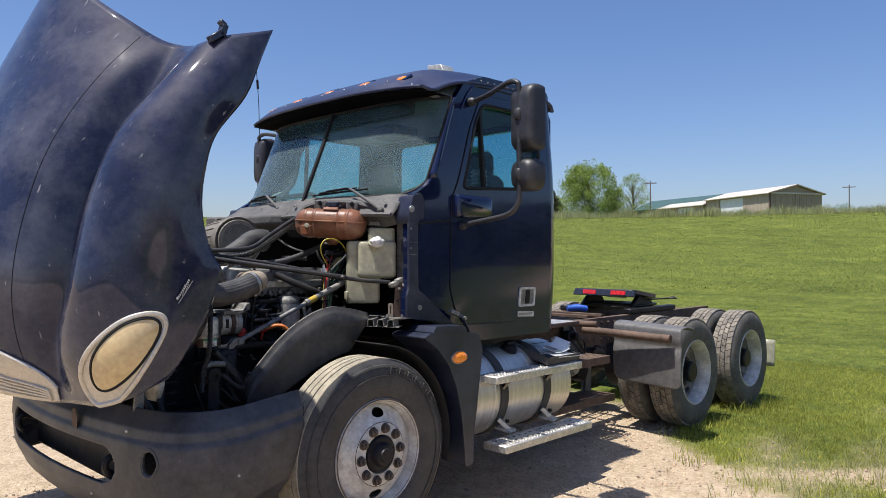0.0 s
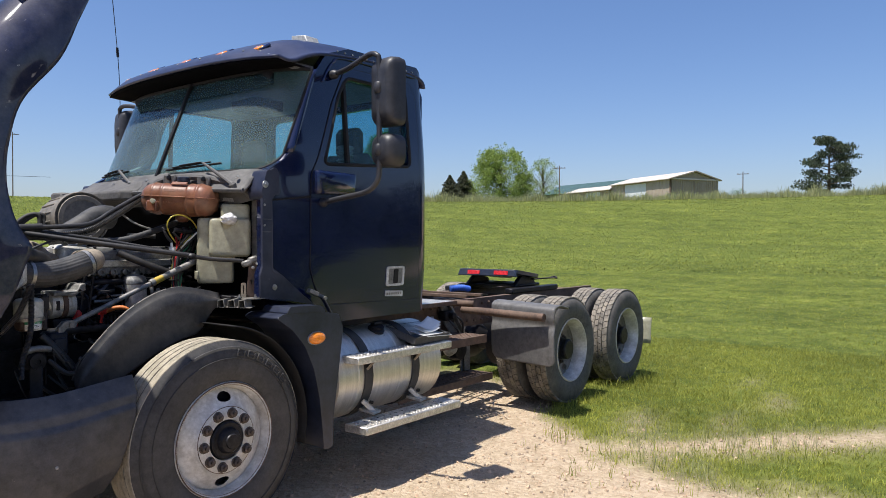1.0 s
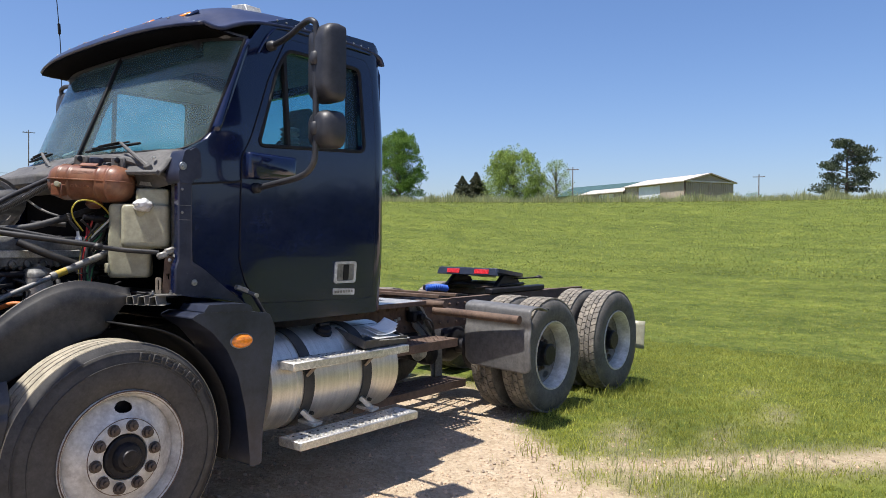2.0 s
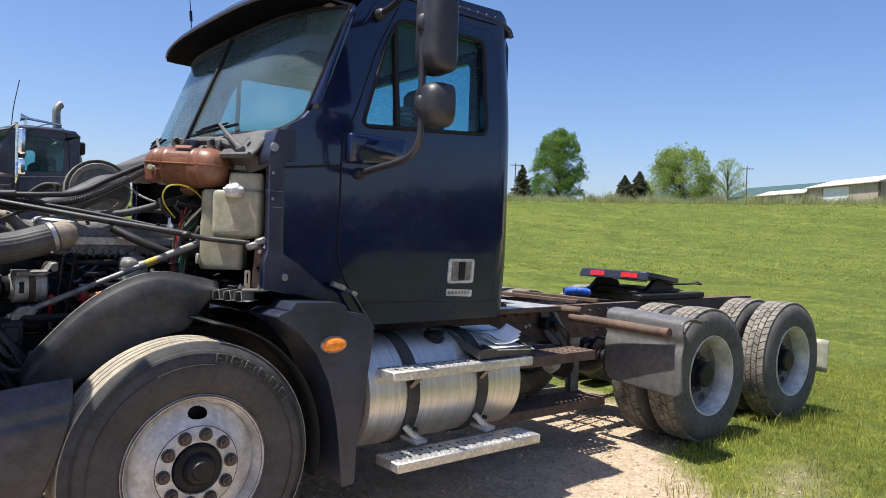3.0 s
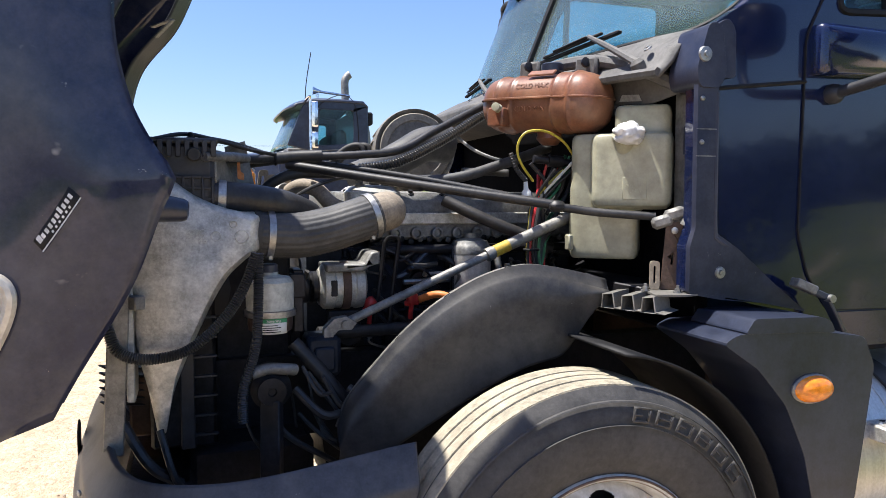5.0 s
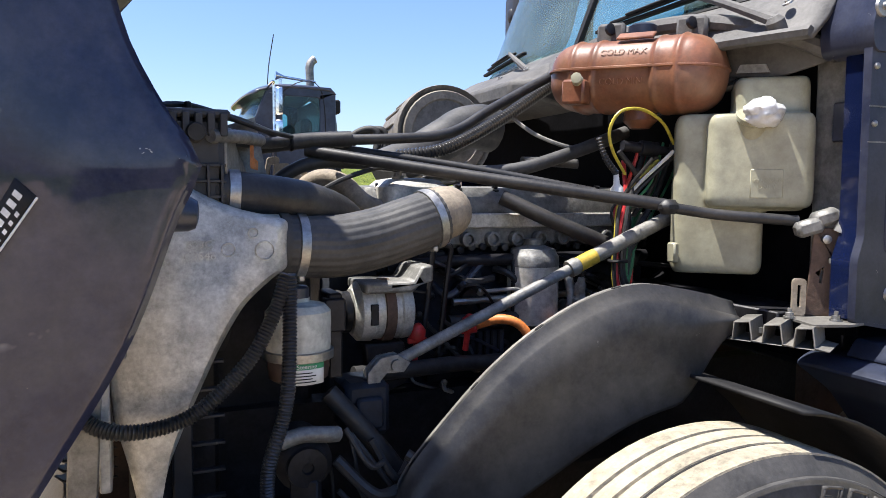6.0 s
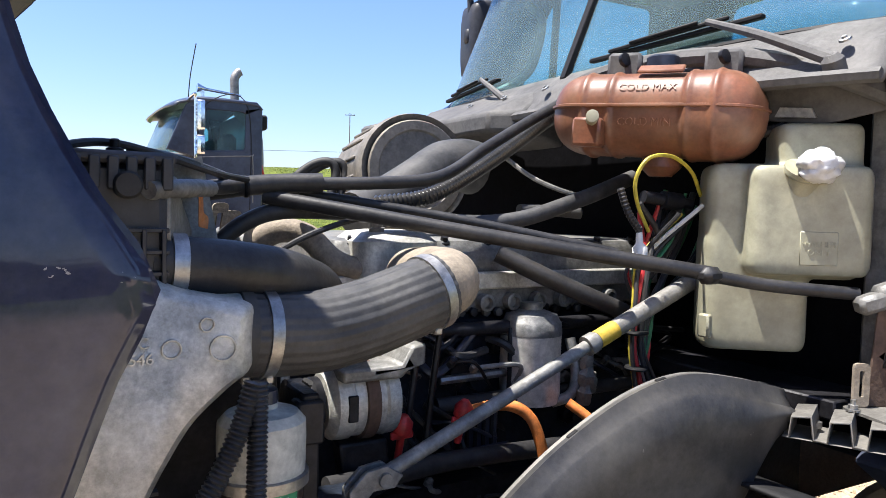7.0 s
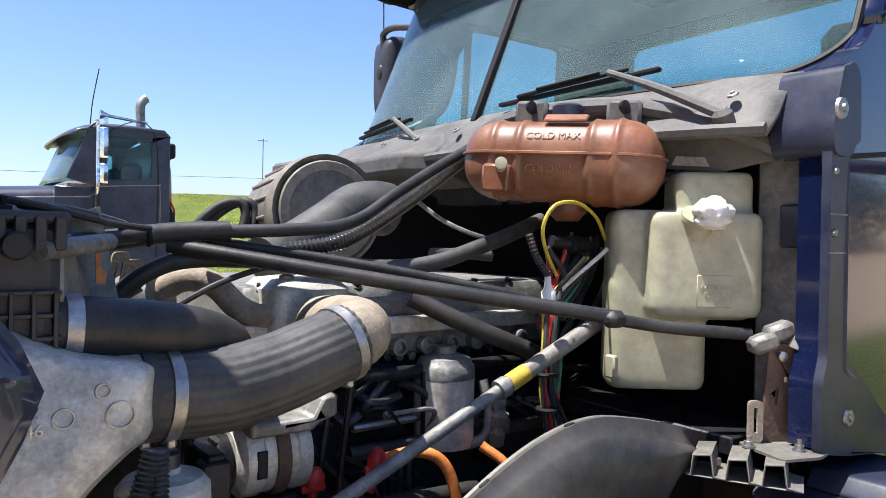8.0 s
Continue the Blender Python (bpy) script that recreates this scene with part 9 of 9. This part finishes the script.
# more small lines and fittings deep in the bay
rq = random.Random(41)
for i in range(14):
    m = rq.choice((BHOSE, BHOSE, REDP, GREENW, BHOSE, GREENW))
    x, y = 0.17 + 0.16 * rq.random(), 0.66 + 0.10 * rq.random()
    eng("wire", Geo().tube([(x + 0.06, y, 1.62 + 0.04 * rq.random()), (x + 0.02, y, 1.54), (x - 0.02 - 0.04 * rq.random(), y, 1.46), (0.14 + 0.03 * rq.random(), 0.68, 1.36), (0.13 + 0.03 * rq.random(), 0.68, 1.22), (0.12, 0.69, 1.05)], rq.choice((0.004, 0.006, 0.008)), 7), m, "wire of the bay's loom")
for i in range(26):
    x, z = -0.48 + 0.034 * i, 1.355 + 0.012 * rq.random()
    eng("head_bolt", Geo().lathe([(0.011, 0), (0.011, 0.012), (0.006, 0.014)], (x, 0.902, z), (0, -1, 0), 6), rq.choice((HOSE, DARKMETAL, DARKMETAL)))
for i in range(22):
    x, z = rq.uniform(-0.46, 0.36), rq.uniform(0.95, 1.32)
    L = rq.uniform(0.05, 0.16)
    eng("fitting", Geo().tube([(x, 0.83, z), (x + L * rq.choice((0, 1, 0.4)), 0.81, z - L * rq.choice((1, 0.2, 0))), (x + L, 0.85, z - 0.6 * L)], rq.choice((0.004, 0.006)), 7).lathe([(0.010, -0.008), (0.010, 0.008), (0.006, 0.012)], (x, 0.83, z), (0, -0.6, 0.6), 6), rq.choice((BHOSE, BHOSE, GREYMETAL, DARKMETAL, BHOSE)))
for i in range(9):
    x, z = rq.uniform(-0.88, -0.60), rq.uniform(0.86, 1.10)
    eng("cable", Geo().tube([(x, 0.52, z), (x + rq.uniform(0.02, 0.08), 0.50, z - rq.uniform(0.05, 0.12)), (x + rq.uniform(0.05, 0.2), 0.53, z - rq.uniform(0.05, 0.25))], rq.choice((0.004, 0.006, 0.009)), 7), BHOSE)


# ---- second truck, parked beyond ----
t2 = thing("tractor_truck", "dark conventional tractor truck parked behind, chrome mirrors and stack", "truck")
T2 = 7.6
t2.location, t2.scale = (-0.09, 0.21, 0), (1.025, 1.025, 1.025)
side2 = [(0.58, 2.09), (0.56, 0.9), (1.34, 0.9), (1.34, 2.68), (1.28, 2.745), (0.62, 2.745), (0.50, 2.66), (0.30, 2.16)]
win2 = rounded([(0.68, 2.165), (1.145, 2.195), (1.145, 2.62), (0.72, 2.62)], 0.05)
for y in (T2, T2 + 2.0):
    nm = part("cab_side" if y > T2 else "cab", Geo().plate(side2, y, y + 0.05, lambda x, z, d: Vector((x, d, z)), [win2]), BLACKP, t2, bevel=0.012)
    part("window_pane", Geo().plate(win2, y + 0.02, y + 0.026, lambda x, z, d: Vector((x, d, z))), SIDEGLASS, nm).visible_shadow = False
    part("seam", Geo().tube([(0.63, y - 0.002, 1.2), (0.62, y - 0.002, 2.2), (0.72, y - 0.002, 2.68), (1.17, y - 0.002, 2.68), (1.20, y - 0.002, 1.2)], 0.006, 5), BLACKINK, nm)
    part("trim", Geo().tube([(0.62, y - 0.004, 2.09), (1.18, y - 0.004, 2.13), (1.23, y - 0.004, 2.10), (1.235, y - 0.004, 1.6)], 0.006, 5), GREYMETAL, nm)
part("back_wall", Geo().box((1.29, T2 + 0.05, 0.9), (1.335, T2 + 2.0, 2.70), 0.01), BLACKP, t2)
rl = spline([(0.30, 0, 2.635), (0.37, 0, 2.685), (0.48, 0, 2.73), (0.62, 0, 2.76), (0.85, 0, 2.775), (1.25, 0, 2.76), (1.335, 0, 2.71)], 31)


def roof2(u, v):
    e = abs(2 * u - 1)
    p = rl[int(round(v * 30))]
    return Vector((p.x + 0.10 * e ** 4 * (1 - v) ** 3, T2 - 0.015 + 2.08 * u, p.z - (0.05 * e ** 6) * smooth(0.0, 0.4, v) + 0.04 * (1 - e * e) * smooth(0.1, 0.6, v)))


part("roof", Geo().grid(roof2, 24, 30), BLACKP, t2, "dark roof with a deep visor", thick=0.02, angle=60)
ws = part("windscreen_pane", Geo().grid(lambda u, v: Vector((0.22 + 0.22 * v + (0.16 + 0.04 * v) * abs(2 * u - 1) ** 4, T2 + 0.03 + 1.99 * u, 2.13 + 0.50 * v)), 12, 4), GLASS, t2, thick=0.006)
ws.visible_shadow = False
part("dashboard", Geo().box((0.3, T2 + 0.06, 1.9), (0.6, T2 + 1.98, 2.13), 0.02), DASH, t2)
for yy in (0.5, 1.5):
    part("seat", Geo().box((0.98, T2 + yy - 0.22, 1.7), (1.12, T2 + yy + 0.22, 2.40), 0.05), SEAT, t2)
hd = part("hood", Geo().grid(lambda u, v: Vector((0.56 - 2.4 * v, T2 + 0.12 + 1.8 * u + 0.1 * v * (1 - 2 * u), 2.12 - 0.16 * v - 0.75 * v ** 8 - 0.13 * abs(2 * u - 1) ** 5 - 0.55 * max(0, abs(2 * u - 1) - 0.88) / 0.12)), 36, 20), BLACKP, t2, "dark long-nose hood", thick=0.02, angle=60)
part("hood_trim", Geo().tube([(0.54, T2 + 0.05, 1.98), (0.0, T2 + 0.06, 1.95), (-0.6, T2 + 0.08, 1.90)], 0.008, 5), GREYMETAL, hd)
part("cowl_side", Geo().box((0.20, T2 + 0.05, 1.3), (0.60, T2 + 0.10, 2.08), 0.01), BLACKP, hd)
for dy in (0.0, 2.0):
    s = -1 if dy == 0 else 1
    y = T2 + dy + s * 0.22
    ma = part("mirror_arm", Geo().tube([(0.52, T2 + dy, 2.70), (0.54, y, 2.735), (0.56, y, 2.70), (0.56, y, 2.3), (0.56, y, 2.02), (0.54, T2 + dy, 2.0)], 0.016, 8), CHROME, t2, "chrome mirror arm")
    for z0, z1 in ((2.36, 2.68), (2.10, 2.31)):
        part("mirror", Geo().loft([[Vector((0.60 + d, y + a, z)) for a, z in rounded([(-0.09 * k, z0 + 0.02 * (1 - k)), (0.09 * k, z0), (0.09 * k, z1), (-0.09 * k, z1)], 0.03, 3)] for d, k in ((0.04, 1), (0.0, 1), (-0.03, 0.7))]), CHROME, ma, "chrome mirror head")
part("exhaust_stack", Geo().tube([(1.16, T2 + 0.55, 2.70), (1.15, T2 + 0.55, 2.95), (1.15, T2 + 0.55, 3.08), (1.19, T2 + 0.56, 3.15), (1.22, T2 + 0.56, 3.17)], 0.052, 14), GREYMETAL, t2, "dull grey exhaust stack with a bent tip")
part("muffler", Geo().tube([(1.42, T2 + 0.55, 1.0), (1.42, T2 + 0.55, 2.3), (1.30, T2 + 0.55, 2.6), (1.17, T2 + 0.55, 2.72)], 0.08, 14), GREYMETAL, t2)
horn = part("air_horn", Geo().lathe([(0.055, 0), (0.035, 0.05), (0.018, 0.10), (0.014, 0.50)], (0.68, T2 + 0.35, 2.90), (1, 0, -0.10), 16), CHROME, t2, "chrome roof air horn")
part("horn_post", Geo().box((0.72, T2 + 0.33, 2.76), (0.76, T2 + 0.37, 2.90), 0.004), CHROME, horn)
part("antenna", Geo().tube([(0.56, T2 + 0.2, 2.76), (0.58, T2 + 0.2, 3.0), (0.64, T2 + 0.2, 3.36)], 0.006, 5), BLACKINK, t2)
part("air_cleaner_can", Geo().box((1.345, T2 + 0.1, 2.45), (1.43, T2 + 0.3, 2.62), 0.02), BLACKINK, t2)
for i, m in enumerate((REDP, BHOSE, BLUE)):
    part("air_line", Geo().tube([(1.36, T2 + 0.3 + 0.1 * i, 2.3), (1.42, T2 + 0.3 + 0.1 * i, 2.0), (1.5, T2 + 0.4, 1.85 - 0.1 * i), (1.44, T2 + 0.35, 1.6)], 0.014, 7), m, t2)
part("coupling_rack", Geo().box((1.36, T2 + 0.2, 1.55), (1.46, T2 + 0.9, 1.85), 0.02), DARKMETAL, t2)
for yy in (T2 + 0.55, T2 + 1.45):
    part("frame_rail", Geo().box((-1.7, yy, 0.75), (5.4, yy + 0.08, 1.0), 0.01), DARKMETAL, t2)
part("bumper", Geo().box((-2.05, T2 - 0.05, 0.45), (-1.85, T2 + 2.05, 0.80), 0.03), CHROME, t2)
part("fender", Geo().grid(lambda u, v: Vector((-1.1 + 0.62 * math.cos(math.pi * u), T2 - 0.1 + 0.4 * v, 0.55 + 0.62 * math.sin(math.pi * u))), 20, 3), BLACKP, t2, thick=0.02)
part("fuel_tank", Geo().lathe([(0.28, 0), (0.3, 0.02), (0.3, 1.2), (0.28, 1.22)], (0.5, T2 + 0.2, 0.68), (1, 0, 0), 28), TANK, t2)
wheel(t2, -1.1, T2 - 0.1, 0.51, False, True)
wheel(t2, -1.1, T2 + 2.1, 0.51, True, True)
for x in (3.2, 4.5):
    for far in (False, True):
        for k, off in ((0, 0.0), (1, 0.325)):
            wheel(t2, x, T2 + 2.1 - off if far else T2 - 0.1 + off, 0.51, far, False, False)
